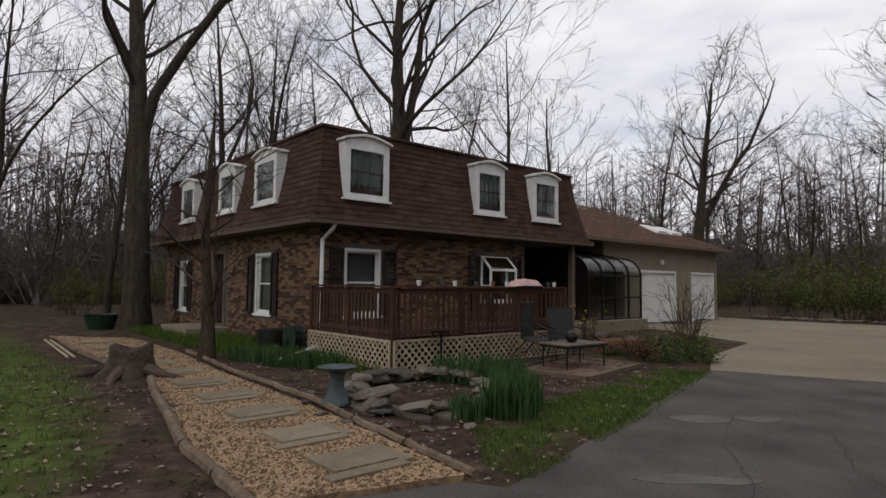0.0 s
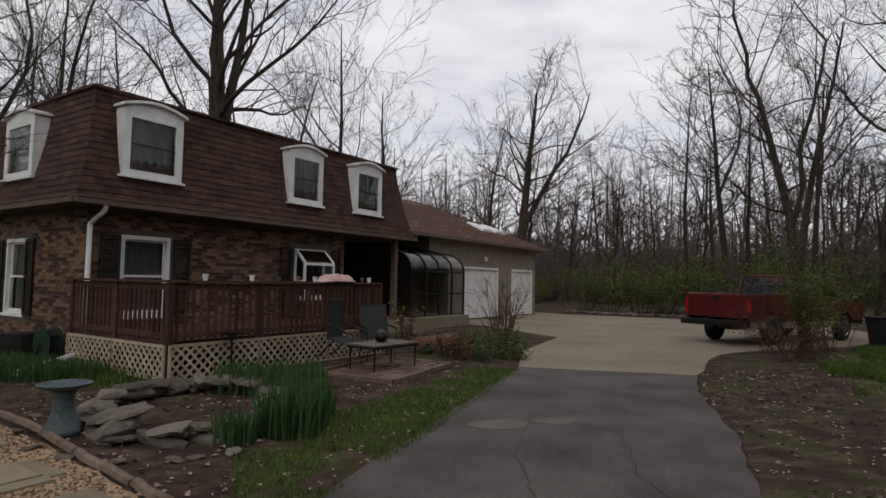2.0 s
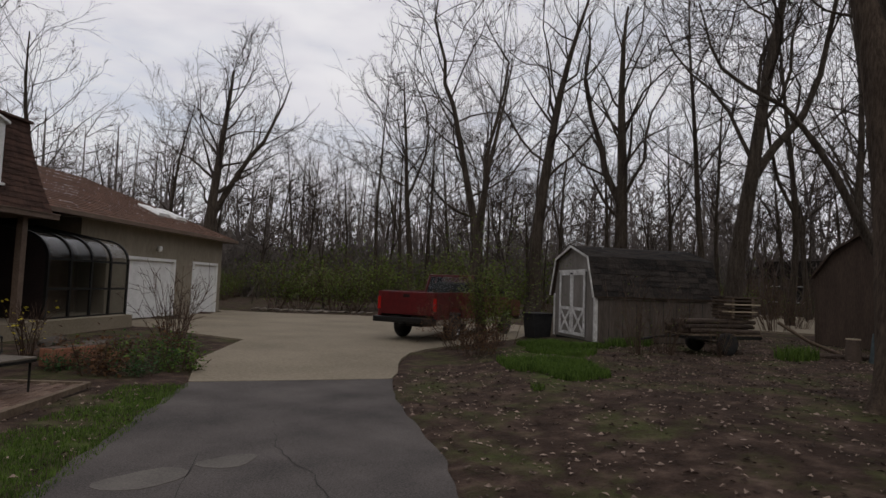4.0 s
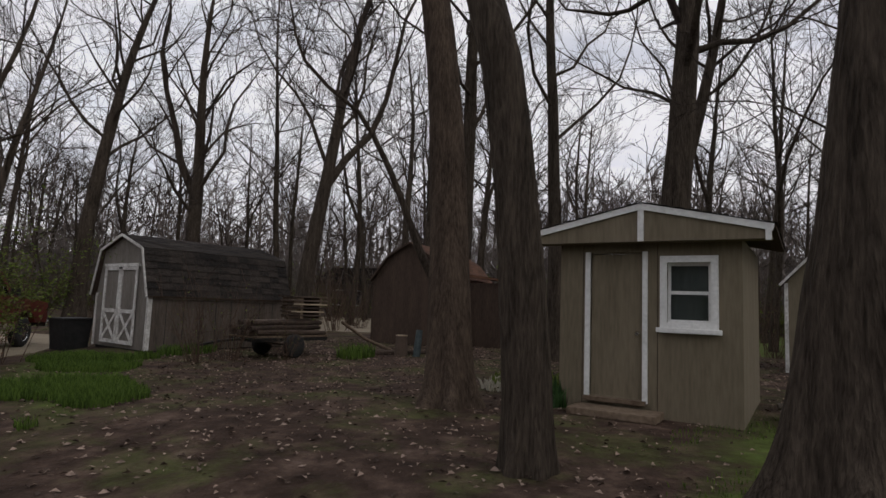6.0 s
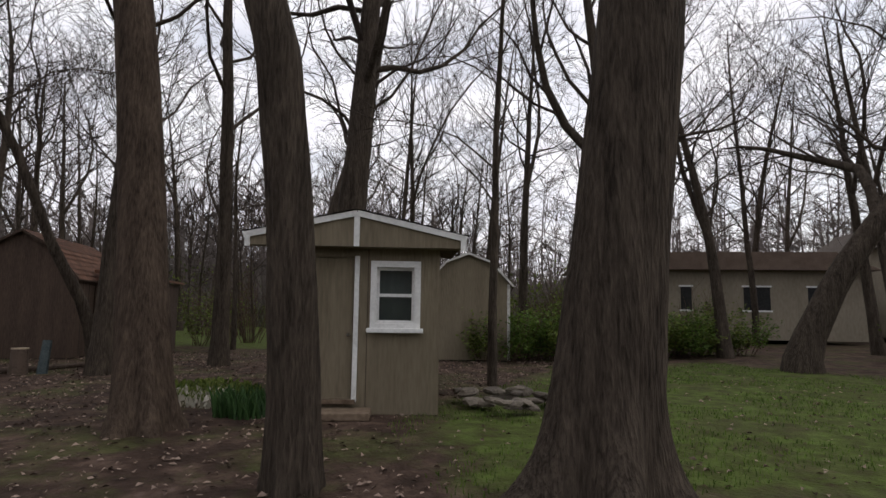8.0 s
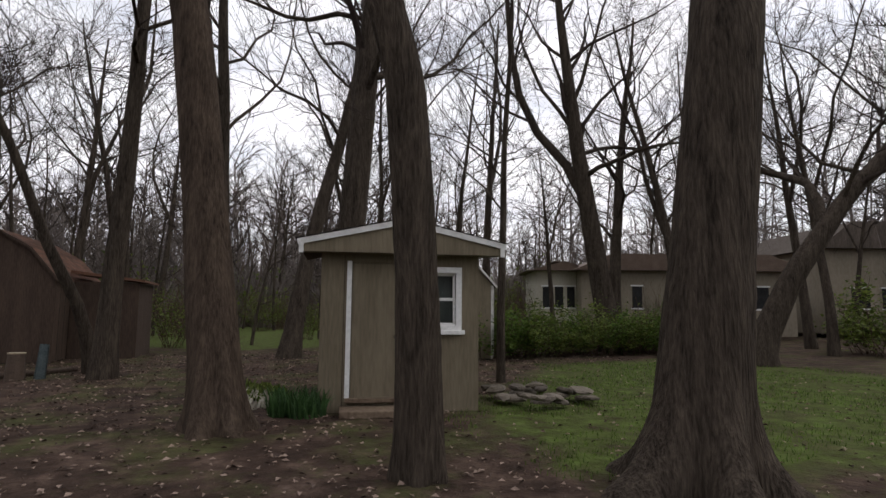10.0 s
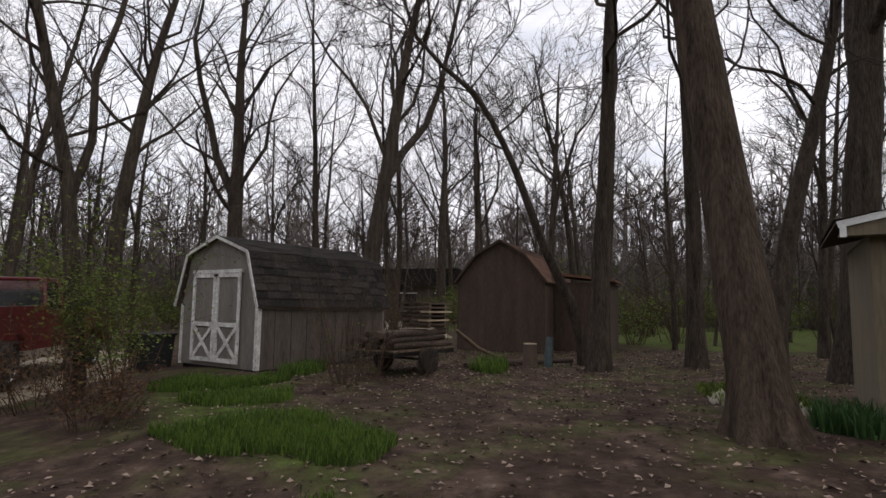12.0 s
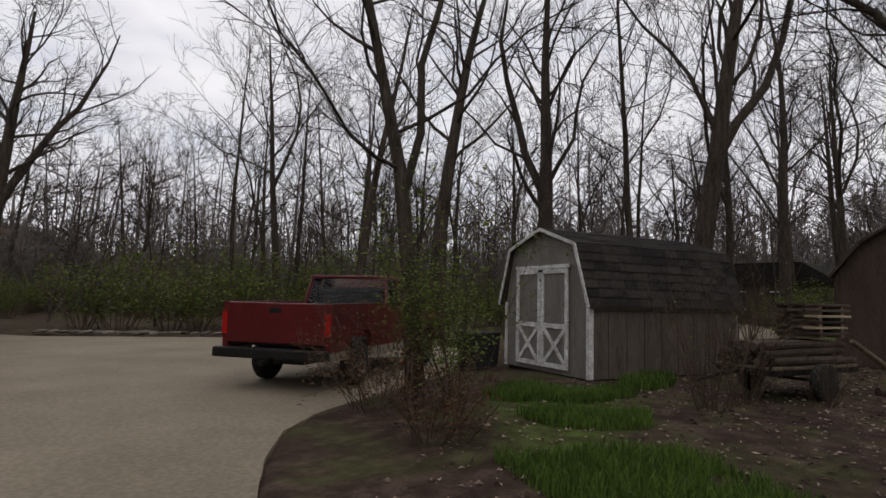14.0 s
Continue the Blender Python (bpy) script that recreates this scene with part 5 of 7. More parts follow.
plant_tree("crooked_tree", 12.45, -8.69, tree_mesh(17, 11, 0.36, fork=0.42, limbs=11, detail=(7, 6, 4), tw=0.009, split=True, spread=1.7, droop=0.05, spine=[(0, 0, 0), (-0.05, 0.04, 0.5), (-0.66, -0.52, 2.3), (-1.68, -1.62, 4.5), (-2.5, -2.6, 5.9)]), "crooked low-branched bare tree on the lawn")
plant_tree("pale_tree", 19.3, -11.3, tree_mesh(21, 17, 0.26, (0, 0.02), 0.3, spread=0.9, **BIG), "straight grey bare tree behind the green hedge")
plant_tree("hedge_tree", 16.1, -10.9, tree_mesh(22, 15, 0.2, (0.02, 0.06), 0.3, split=True, spread=0.9, **BIG), "forked bare tree in the green hedge")
plant_tree("back_tree", 18.6, 3.7, tree_mesh(18, 19, 0.2, (0, 0), 0.35, **BIG), "bare tree behind the garden shed")
plant_tree("slanting_tree", 20.5, 1.3, tree_mesh(19, 19, 0.27, (0.1, -0.22), 0.4, **BIG), "slanting bare tree behind the garden shed")

variants = []
for i in range(7):
    rr = random.Random(100 + i)
    variants.append(tree_mesh(200 + i, rr.uniform(14, 20), rr.uniform(0.12, 0.25), (rr.uniform(-0.06, 0.06), rr.uniform(-0.06, 0.06)), rr.uniform(0.28, 0.5), limbs=12, detail=(6, 5, 3), flare=1.35, tw=0.008, split=rr.random() < 0.5, ridges=8))

HOUSE_BOX = [hw(-3.5, -4), hw(24.5, -4), hw(24.5, 12), hw(-3.5, 12)]
taken = [(6.7, 2.9), (8.5, 4.5), (11.9, 5.5), (16.4, 1.6), (27.3, 18.9), (25.2, 12.9), (26.5, 23.6), (-9.6, 19.3), (-3, 30.3), (17.7, 46.9), (19.5, -10.4), (13, -0.2), (12.4, -8.7), (18.0, -9.5), (16.1, -10.9)]
rr = random.Random(5)
count = 0
for _ in range(6000):
    a, d = rr.uniform(0, 6.28318), math.sqrt(rr.uniform(17 ** 2, 52 ** 2))
    x, y = 8 + d * math.cos(a), 9 + d * math.sin(a)
    if inside(x, y, HOUSE_BOX) or inside(x, y, PAD) or inside(x, y, ROAD):
        continue
    if y < 9 and x < 2:
        continue
    if -24 < x < -3 and y < 17:
        continue
    if inside(x, y, [(2, 30), (14, 29), (22, 60), (-2, 62)]) and rr.random() < 0.55:
        continue
    if inside(x, y, [(12, -2), (40, -12), (42, -34), (20, -36), (6, -10)]) and rr.random() < 0.12:
        continue
    if math.hypot(x - 22, y - 8) < 4.5 or math.hypot(x - 17, y - 12.5) < 4.2 or math.hypot(x - 18.5, y + 3) < 3:
        continue
    if min(math.hypot(x - p, y - q) for p, q in taken) < (2.4 if d > 26 else 3.2):
        continue
    taken.append((x, y))
    count += 1
    plant_tree("forest_tree", x, y, variants[count % len(variants)], "bare grey-brown forest tree in early spring", "bare trees of the surrounding woods", twig=TWIG_GREY if count % len(variants) < 3 else TWIG, rz=rr.uniform(0, 360), s=rr.uniform(0.75, 1.15))
    if count >= 108:
        break

saplings = [tree_mesh(230 + i, 7 + 1.2 * i, 0.05 + 0.012 * i, ((-1) ** i * 0.08, 0.05), 0.25, limbs=9, detail=(4, 4, 1), flare=1.1, tw=0.008, ridges=6) for i in range(4)]
n = 0
for _ in range(4000):
    a, d = rr.uniform(-0.9, 1.9), math.sqrt(rr.uniform(16 ** 2, 44 ** 2))
    x, y = 8 + d * math.cos(a), 9 + d * math.sin(a)
    if inside(x, y, HOUSE_BOX) or inside(x, y, PAD) or edge_dist(x, y, PAD) < 1.5:
        continue
    if math.hypot(x - 22, y - 8) < 4 or math.hypot(x - 17, y - 12.5) < 4 or math.hypot(x - 18.5, y + 3) < 3:
        continue
    if min(math.hypot(x - p, y - q) for p, q in taken) < 1.3:
        continue
    taken.append((x, y))
    n += 1
    plant_tree("forest_sapling", x, y, saplings[n % 4], "thin bare sapling at the edge of the woods", "bare saplings of the surrounding woods", rz=rr.uniform(0, 360), s=rr.uniform(0.8, 1.3))
    if n >= 62:
        break

# trees beyond the lawn
for i, (x, y) in enumerate(((12.9, -14.2), (9.6, -16), (15.2, -18), (11.6, -21), (20.5, -19), (8.2, -22), (23.5, -23), (17.0, -24.5))):
    taken.append((x, y))
    plant_tree("forest_tree", x, y, variants[(i * 3) % len(variants)], "bare grey-brown tree beyond the lawn", "bare trees of the surrounding woods", rz=rr.uniform(0, 360), s=rr.uniform(0.8, 1.05))

# thicker woods beside and behind the house
for i in range(46):
    x, y = rr.uniform(-40, -10), rr.uniform(19, 50)
    if x + y < 9 or min(math.hypot(x - p, y - q) for p, q in taken) < 1.6:
        continue
    taken.append((x, y))
    if i % 3 == 0:
        plant_tree("forest_tree", x, y, variants[i % len(variants)], "bare grey-brown forest tree in early spring", "bare trees of the surrounding woods", rz=rr.uniform(0, 360), s=rr.uniform(0.7, 1.0))
    else:
        plant_tree("forest_sapling", x, y, saplings[i % 4], "thin bare sapling at the edge of the woods", "bare saplings of the surrounding woods", rz=rr.uniform(0, 360), s=rr.uniform(0.9, 1.4))


# ---- far woods, in one mesh ----
def far_woods():
    B = Branches()
    rng = random.Random(77)
    for i in range(1500):
        a, d = rng.uniform(-2.2, 3.1), rng.uniform(48, 105)
        x, y = 8 + d * math.cos(a), 9 + d * math.sin(a)
        if inside(x, y, [(20, -12), (60, -20), (70, -75), (10, -75)]) and rng.random() < 0.2:
            continue
        H = rng.uniform(9, 19) * (0.85 if d < 65 else 1)
        r = rng.uniform(0.08, 0.22)
        z = ground_z(x, y) - 0.3
        p0 = Vector((x, y, z))
        top = p0 + Vector((rng.uniform(-1.5, 1.5), rng.uniform(-1.5, 1.5), H))
        B.tube([p0, p0.lerp(top, 0.5) + Vector((rng.uniform(-0.5, 0.5), rng.uniform(-0.5, 0.5), 0)), top], [r, r * 0.7, 0.03], 4)
        for j in range(15):
            k = rng.uniform(0.15, 0.97)
            p = p0.lerp(top, k)
            d2 = Vector((rng.uniform(-1, 1), rng.uniform(-1, 1), rng.uniform(0.2, 1.2))).normalized()
            q = p + d2 * H * rng.uniform(0.12, 0.28)
            m = p.lerp(q, 0.25)
            B.sliver(p, q, 0.07)
            for s in range(9):
                e = m.lerp(q, rng.random())
                B.sliver(e, e + bend(rng, d2, 0.8) * H * rng.uniform(0.06, 0.15), 0.034)
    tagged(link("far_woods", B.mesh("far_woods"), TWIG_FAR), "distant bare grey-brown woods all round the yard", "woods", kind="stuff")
    T, G = Branches(), Branches()
    for i in range(6500):
        a, d = rng.uniform(-2.2, 3.1), rng.uniform(42, 84)
        x, y = 8 + d * math.cos(a), 9 + d * math.sin(a)
        if inside(x, y, [(20, -12), (60, -20), (70, -75), (10, -75)]) and rng.random() < 0.45:
            continue
        h = rng.uniform(2.5, 9.5)
        p0 = Vector((x, y, ground_z(x, y) - 0.3))
        leafy = noise.noise((x * 0.07, y * 0.07, 5)) > -0.12 and h < 6.5
        for s in range(5):
            d2 = Vector((rng.uniform(-0.6, 0.6), rng.uniform(-0.6, 0.6), 1)).normalized()
            q = p0 + d2 * h * rng.uniform(0.6, 1.1)
            T.sliver(p0, q, 0.09)
            for u in range(5):
                e = p0.lerp(q, rng.uniform(0.2, 0.95))
                T.sliver(e, e + bend(rng, d2, 1.0) * h * rng.uniform(0.12, 0.3), 0.04)
                if leafy:
                    for g in range(2):
                        c = e + Vector((rng.gauss(0, 0.5), rng.gauss(0, 0.5), rng.gauss(0, 0.4)))
                        G.sliver(c, c + bend(rng, d2, 1.5) * 0.3, 0.12)
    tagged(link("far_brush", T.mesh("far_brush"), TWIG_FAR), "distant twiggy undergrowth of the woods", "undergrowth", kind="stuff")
    tagged(link("far_leaves", G.mesh("far_leaves"), LEAF), "young green leaves on the distant undergrowth", "leaves", kind="stuff")


far_woods()


def wood_line():
    """The closed edge of the woods, a plain ragged band beyond a hundred metres."""
    rng = random.Random(3)
    v, f = [], []
    n = 2600
    for i in range(n):
        a = 6.28318 * i / n
        x, y = 8 + 112 * math.cos(a), 9 + 112 * math.sin(a)
        h = 9.0 + 5.0 * noise.noise((x * 0.06, y * 0.06, 2)) + rng.uniform(-0.9, 0.9)
        v += [(x, y, -2), (x, y, h)]
    for i in range(n):
        j = (i + 1) % n
        f.append((2 * i, 2 * j, 2 * j + 1, 2 * i + 1))
    tagged(link("backdrop", mesh_of("backdrop", v, f), WOODS), "far grey-brown edge of the bare woods", "woods", kind="structure")


wood_line()


# ---- shrubs ----
def shrub_mesh(seed, h, w, stems, leaves, leaf_size, twig_r=0.006, leaf_from=0.2):
    rng = random.Random(seed)
    B = Branches()
    lv, lf = [], []
    for i in range(stems):
        a = rng.uniform(0, 6.28318)
        rad = w * 0.18 * rng.random()
        p = Vector((rad * math.cos(a), rad * math.sin(a), -0.1))
        d = Vector((math.cos(a) * w / h * rng.uniform(0.1, 0.6), math.sin(a) * w / h * rng.uniform(0.1, 0.6), 1)).normalized()
        ln = h * rng.uniform(0.6, 1.1)
        pts, dd = path_from(rng, p, d, ln, 6, 0.16, 0.0)
        B.tube(pts[::2], [max(0.004, twig_r * 2.2 * (1 - k / 3.6)) for k in range(4)], 3)
        twigs = []
        for j in range(7):
            k = rng.uniform(0.25, 0.98) * 6
            ii = min(5, int(k))
            q = pts[ii].lerp(pts[ii + 1], k - ii)
            tp, _ = path_from(rng, q, bend(rng, (pts[ii + 1] - pts[ii]).normalized(), 0.8), ln * rng.uniform(0.15, 0.35), 3, 0.25, 0.02)
            B.tube(tp[::3], [twig_r, twig_r * 0.5], 3)
            twigs.append(tp)
        for j in range(int(leaves / stems)):
            tp = rng.choice(twigs)
            c = tp[rng.randrange(4)] + Vector((rng.gauss(0, 1), rng.gauss(0, 1), rng.gauss(0, 1))) * 0.07 * h ** 0.5
            if c.z < leaf_from * h * rng.random():
                continue
            u = bend(rng, Vector((rng.uniform(-1, 1), rng.uniform(-1, 1), 0.2)).normalized(), 0.4)
            n = bend(rng, Vector((0, 0, 1)), 0.9)
            s = u.cross(n).normalized()
            L = leaf_size * rng.uniform(0.6, 1.3)
            b = len(lv)
            lv += [tuple(c), tuple(c + u * L * 0.5 + s * L * 0.3), tuple(c + u * L - n * L * 0.15), tuple(c + u * L * 0.5 - s * L * 0.3)]
            lf.append((b, b + 1, b + 2, b + 3))
    return B.mesh("stems"), mesh_of("leaves", lv, lf)


def plant_shrub(name, x, y, meshes, label, cat="shrub", group="", leaf=LEAF, rz=0.0, s=1.0):
    t = thing(name, label, cat, pose(x, y, ground_z(x, y), 0, 0, rz) @ Matrix.Scale(s, 4), group)
    link("twig_work", meshes[0], SHRUB_TWIG, t)
    if meshes[1].polygons:
        link("foliage", meshes[1], leaf, t)
    return t


green = [shrub_mesh(300 + i, 2.3, 2.8, 18, 1100, 0.11, 0.007) for i in range(3)]
low_green = [shrub_mesh(310 + i, 1.3, 2.4, 18, 1500, 0.1, 0.005) for i in range(2)]
brush = [shrub_mesh(320 + i, 2.6, 2.4, 22, 130, 0.07, 0.007) for i in range(3)]
rr = random.Random(9)
n = 0
for _ in range(4000):
    a, d = rr.uniform(0, 6.28318), math.sqrt(rr.uniform(19 ** 2, 44 ** 2))
    x, y = 8 + d * math.cos(a), 9 + d * math.sin(a)
    if inside(x, y, HOUSE_BOX) or inside(x, y, PAD) or (y < 9 and x < 4) or (-24 < x < -3 and y < 17):
        continue
    if edge_dist(x, y, PAD) < 1.8 or math.hypot(x - 23, y - 7.5) < 5 or math.hypot(x - 17, y - 12.5) < 4 or math.hypot(x - 19, y + 3) < 3:
        continue
    if inside(x, y, [(14, -4), (40, -12), (42, -34), (20, -36), (6, -10)]):
        continue
    kind = rr.random()
    n += 1
    if kind < 0.55:
        plant_shrub("forest_shrub", x, y, green[n % 3], "wild shrub just coming into leaf in the woods", group="woodland undergrowth", rz=rr.uniform(0, 360), s=rr.uniform(0.7, 1.25))
    else:
        plant_shrub("forest_brush", x, y, brush[n % 3], "bare twiggy brush in the woods", group="woodland undergrowth", rz=rr.uniform(0, 360), s=rr.uniform(0.7, 1.4))
    if n >= 160:
        break
for i in range(60):
    left = i < 34
    x, y = (rr.uniform(-38, -9), rr.uniform(21, 46)) if left else (rr.uniform(22, 40), rr.uniform(-32, -8))
    plant_shrub("forest_brush" if i % 2 else "forest_shrub", x, y, (brush if i % 2 else green)[i % 3], "bare twiggy brush in the woods" if i % 2 else "wild shrub just coming into leaf in the woods", group="woodland undergrowth", rz=rr.uniform(0, 360), s=rr.uniform(0.9, 1.6))
# hedge beyond the lawn
for i in range(26):
    k = i / 25
    x, y = 18.0 - 1.0 * k + rr.uniform(-0.7, 0.7), -3.0 - 9.2 * k + rr.uniform(-0.3, 0.3)
    plant_shrub("hedge_shrub", x, y, low_green[i % 2], "low green leafy shrub along the lawn edge", group="green hedge beyond the lawn", leaf=GRASS if i % 3 else LEAF, rz=rr.uniform(0, 360), s=rr.uniform(0.95, 1.25))
for x, y in ((11.6, -15.5), (12.6, -16.6), (10.8, -17.0)):
    plant_shrub("lawn_shrub", x, y, low_green[0], "rounded dark green shrub on the far lawn", group="shrubs of the far lawn", leaf=IRIS, rz=rr.uniform(0, 360), s=rr.uniform(1.5, 1.9))
for x, y, s_ in ((14.1, 10.55, 0.85), (14.9, 10.3, 0.7), (15.5, 9.4, 0.5)):
    plant_shrub("yard_brush", x, y, brush[1], "bare brown brush beside the trailer", group="brush before the barn shed", rz=rr.uniform(0, 360), s=s_ * 0.75)
# bank of green beyond the pad
for i in range(9):
    k = i / 8
    x, y = 16.5 + 9.5 * k + rr.uniform(-0.5, 0.5), 33.5 - 8 * k + rr.uniform(-0.6, 0.6)
    plant_shrub("pad_shrub", x, y, green[i % 3], "green leafing shrub beyond the parking pad", group="green bank beyond the parking pad", rz=rr.uniform(0, 360), s=rr.uniform(1.15, 1.5))
plant_shrub("twiggy_shrub", 10.95, 12.55, shrub_mesh(331, 1.0, 1.7, 26, 1300, 0.045, 0.004), "low reddish twiggy shrub at the edge of the parking pad", leaf=LEAF_RED)
plant_shrub("budding_shrub", 12.7, 13.35, shrub_mesh(332, 2.7, 2.4, 22, 4200, 0.06, 0.004), "tall shrub with yellow-green buds beside the parking pad")
plant_shrub("wild_rose", 12.2, 14.25, shrub_mesh(333, 1.45, 2.2, 26, 1500, 0.05, 0.004), "tangled reddish shrub behind the parking pad", leaf=LEAF_RED)


# ---- pickup truck ----
def wheel(parent, x, y, side):
    w = new("wheel")
    w.parent = parent
    w.matrix_basis = Matrix.Translation((x, y, 0.37)) @ Matrix.Rotation(radians(90 * side), 4, 'X')
    part("tyre", new_lathe([(0.22, -0.1), (0.33, -0.115), (0.365, -0.08), (0.37, 0.0), (0.365, 0.08), (0.33, 0.115), (0.22, 0.1)], 28), RUBBER, w, smooth=True)
    bm = new_lathe([(0.21, -0.09), (0.225, -0.112), (0.2, -0.085), (0.09, -0.07), (0.07, -0.1), (0.03, -0.105)], 20)
    for k in range(6):
        a = 6.28318 * k / 6
        beam(bm, (0.07 * math.cos(a), 0.07 * math.sin(a), -0.085), (0.21 * math.cos(a), 0.21 * math.sin(a), -0.09), 0.05, 0.03)
    part("rim", bm, CHROME, w, "chrome spoked rim")


def truck():
    t = thing("pickup_truck", "red and tan pickup truck parked on the concrete pad", "truck", pose(13.35, 16.85, 0.016, 0, 0, 18))
    W = 0.97
    for y0, y1 in ((-W, -W + 0.1), (W - 0.1, W)):
        part("bed_side", new_prism([(-1.12, 0.62), (-0.46, 0.62), (-0.42, 0.8), (-0.25, 0.92), (0.25, 0.92), (0.42, 0.8), (0.46, 0.62), (1.2, 0.62), (1.2, 1.38), (-1.12, 1.36)], y0, y1), TRUCK_RED, t)
        part("rocker", new_prism([(-1.12, 0.48), (-0.46, 0.48), (-0.46, 0.617), (-1.12, 0.617)], y0, y1), TRUCK_TAN, t)
        part("rocker", new_prism([(0.46, 0.45), (3.1, 0.42), (3.1, 0.617), (0.46, 0.617)], y0, y1), TRUCK_TAN, t, "tan lower body panel")
    part("bed_floor", new_box(-1.08, 1.2, -W + 0.1, W - 0.1, 0.68, 0.74), IRON, t)
    tg = part("tailgate", new_box(-1.15, -1.08, -W + 0.1, W - 0.1, 0.72, 1.36, bevel=0.02), TRUCK_RED, t)
    part("handle", new_box(-1.165, -1.15, -0.1, 0.1, 1.2, 1.28), IRON, tg)
    for s in (-1, 1):
        part("tail_light", new_box(-1.16, -1.09, s * (W - 0.1) + (0 if s > 0 else -0.09), s * (W - 0.1) + (0.09 if s > 0 else 0), 0.85, 1.2), TAIL_RED, t)
    part("bumper", new_box(-1.36, -1.16, -0.98, 0.98, 0.5, 0.66, bevel=0.03), IRON, t, "dark steel rear step bumper")
    part("hitch", new_box(-1.5, -1.2, -0.04, 0.04, 0.42, 0.49), IRON, t)
    part("cab", new_prism([(1.22, 0.618), (3.05, 0.618), (3.12, 1.3), (1.22, 1.3)], -W, W), TRUCK_RED, t)
    bm = new_prism([(1.27, 1.3), (3.0, 1.3), (2.62, 1.84), (1.38, 1.86)], -W + 0.09, W - 0.09)
    for v in bm.verts:
        if v.co.z > 1.5:
            v.co.y *= 0.88
    part("cab_glass", bm, SMOKED, t)
    part("cab_interior", new_box(1.5, 2.5, -0.7, 0.7, 1.25, 1.6), DARK_IN, t)
    bm = bmesh.new()
    for s in (-1, 1):
        for (x0, z0), (x1, z1) in (((1.27, 1.3), (1.38, 1.86)), ((3.0, 1.3), (2.62, 1.84)), ((2.05, 1.3), (2.0, 1.85))):
            beam(bm, (x0, s * (W - 0.085), z0), (x1, s * (W - 0.19), z1), 0.06, 0.06)
    box(bm, 1.34, 2.66, -0.8, 0.8, 1.83, 1.9, bevel=0.025)
    part("cab_roof", bm, TRUCK_RED, t)
    part("hood", new_prism([(3.1, 0.95), (4.72, 0.95), (4.72, 1.12), (3.12, 1.28)], -W + 0.02, W - 0.02), TRUCK_RED, t)
    for y0, y1 in ((-W, -W + 0.14), (W - 0.14, W)):
        part("fender", new_prism([(3.1, 0.5), (3.2, 0.62), (3.3, 0.82), (3.5, 0.92), (3.8, 0.92), (4.0, 0.82), (4.1, 0.6), (4.7, 0.6), (4.72, 1.1), (3.1, 1.2)], y0, y1), TRUCK_RED, t)
    part("grille", new_box(4.72, 4.78, -0.7, 0.7, 0.7, 1.05), CHROME, t)
    part("front_bumper", new_box(4.74, 4.92, -0.98, 0.98, 0.45, 0.65, bevel=0.03), CHROME, t)
    for s in (-1, 1):
        part("headlight", new_box(4.72, 4.8, s * 0.82 - 0.1, s * 0.82 + 0.1, 0.78, 1.0), CHROME, t)
        part("mirror", new_box(2.75, 2.85, s * (W + 0.1) - 0.09, s * (W + 0.1) + 0.09, 1.3, 1.48), IRON, t)
        wheel(t, 0.0, s * (W - 0.13), s)
        wheel(t, 3.65, s * (W - 0.13), s)
    part("chassis", new_box(-1.0, 4.6, -0.45, 0.45, 0.4, 0.6), IRON, t)


truck()


# ---- gravel walk ----
slab("walk_bed", WALKWAY, 0.05, 0.2, PEBBLE, "bed of buff pebbles under the garden walk", "path", 0.05)


def scatter(poly, n, rng, zoff=0.0, flat=None):
    xs, ys = [p[0] for p in poly], [p[1] for p in poly]
    out = []
    while len(out) < n:
        x, y = rng.uniform(min(xs), max(xs)), rng.uniform(min(ys), max(ys))
        if inside(x, y, poly):
            out.append((x, y, (ground_z(x, y) if flat is None else flat) + zoff))
    return out


def pebbles():
    rng = random.Random(21)
    v, f = [], []
    for x, y, z in scatter(WALKWAY, 34000, rng, 0, 0.05):
        near = math.hypot(x - 1, y - 2)
        if near > 11 and rng.random() < 0.5:
            continue
        r = rng.uniform(0.012, 0.026)
        a = rng.uniform(0, 6.28)
        c, s = math.cos(a), math.sin(a)
        b = len(v)
        e = rng.uniform(0.6, 1.0)
        for dx, dy, dz in ((r, 0, 0), (0, r * e, 0), (-r, 0, 0), (0, -r * e, 0), (0, 0, r * 0.6)):
            v.append((x + dx * c - dy * s, y + dx * s + dy * c, z + dz + rng.uniform(-0.003, 0.003)))
        f += [(b, b + 1, b + 4), (b + 1, b + 2, b + 4), (b + 2, b + 3, b + 4), (b + 3, b, b + 4)]
    tagged(link("pebbles", mesh_of("pebbles", v, f), PEBBLE), "loose buff and tan river pebbles on the walk", "gravel", kind="stuff")


pebbles()
stones = [(-0.1, 6.72), (-0.78, 7.5), (-1.55, 8.4), (-2.35, 9.3), (-3.15, 10.2), (-4.0, 11.1), (-4.95, 12.05), (-6.0, 13.1), (-7.1, 14.3), (-8.2, 15.4)]
for i, (x, y) in enumerate(stones):
    st = thing("stepping_stone", "square tan paving stones set in the pebble walk", "paving stone", pose(x, y, 0.038, 0, 0, 43 + random.uniform(-4, 4)), "stepping stones of the garden walk")
    part("slab", new_box(-0.3, 0.3, -0.24, 0.24, 0, 0.045, bevel=0.008), PAVER, st)
    part("strip", new_box(-0.42, 0.32, -0.4, -0.255, 0, 0.035, bevel=0.006), PAVER, st)
    part("strip", new_box(0.315, 0.44, -0.3, 0.26, 0, 0.033, bevel=0.006), PAVER, st)


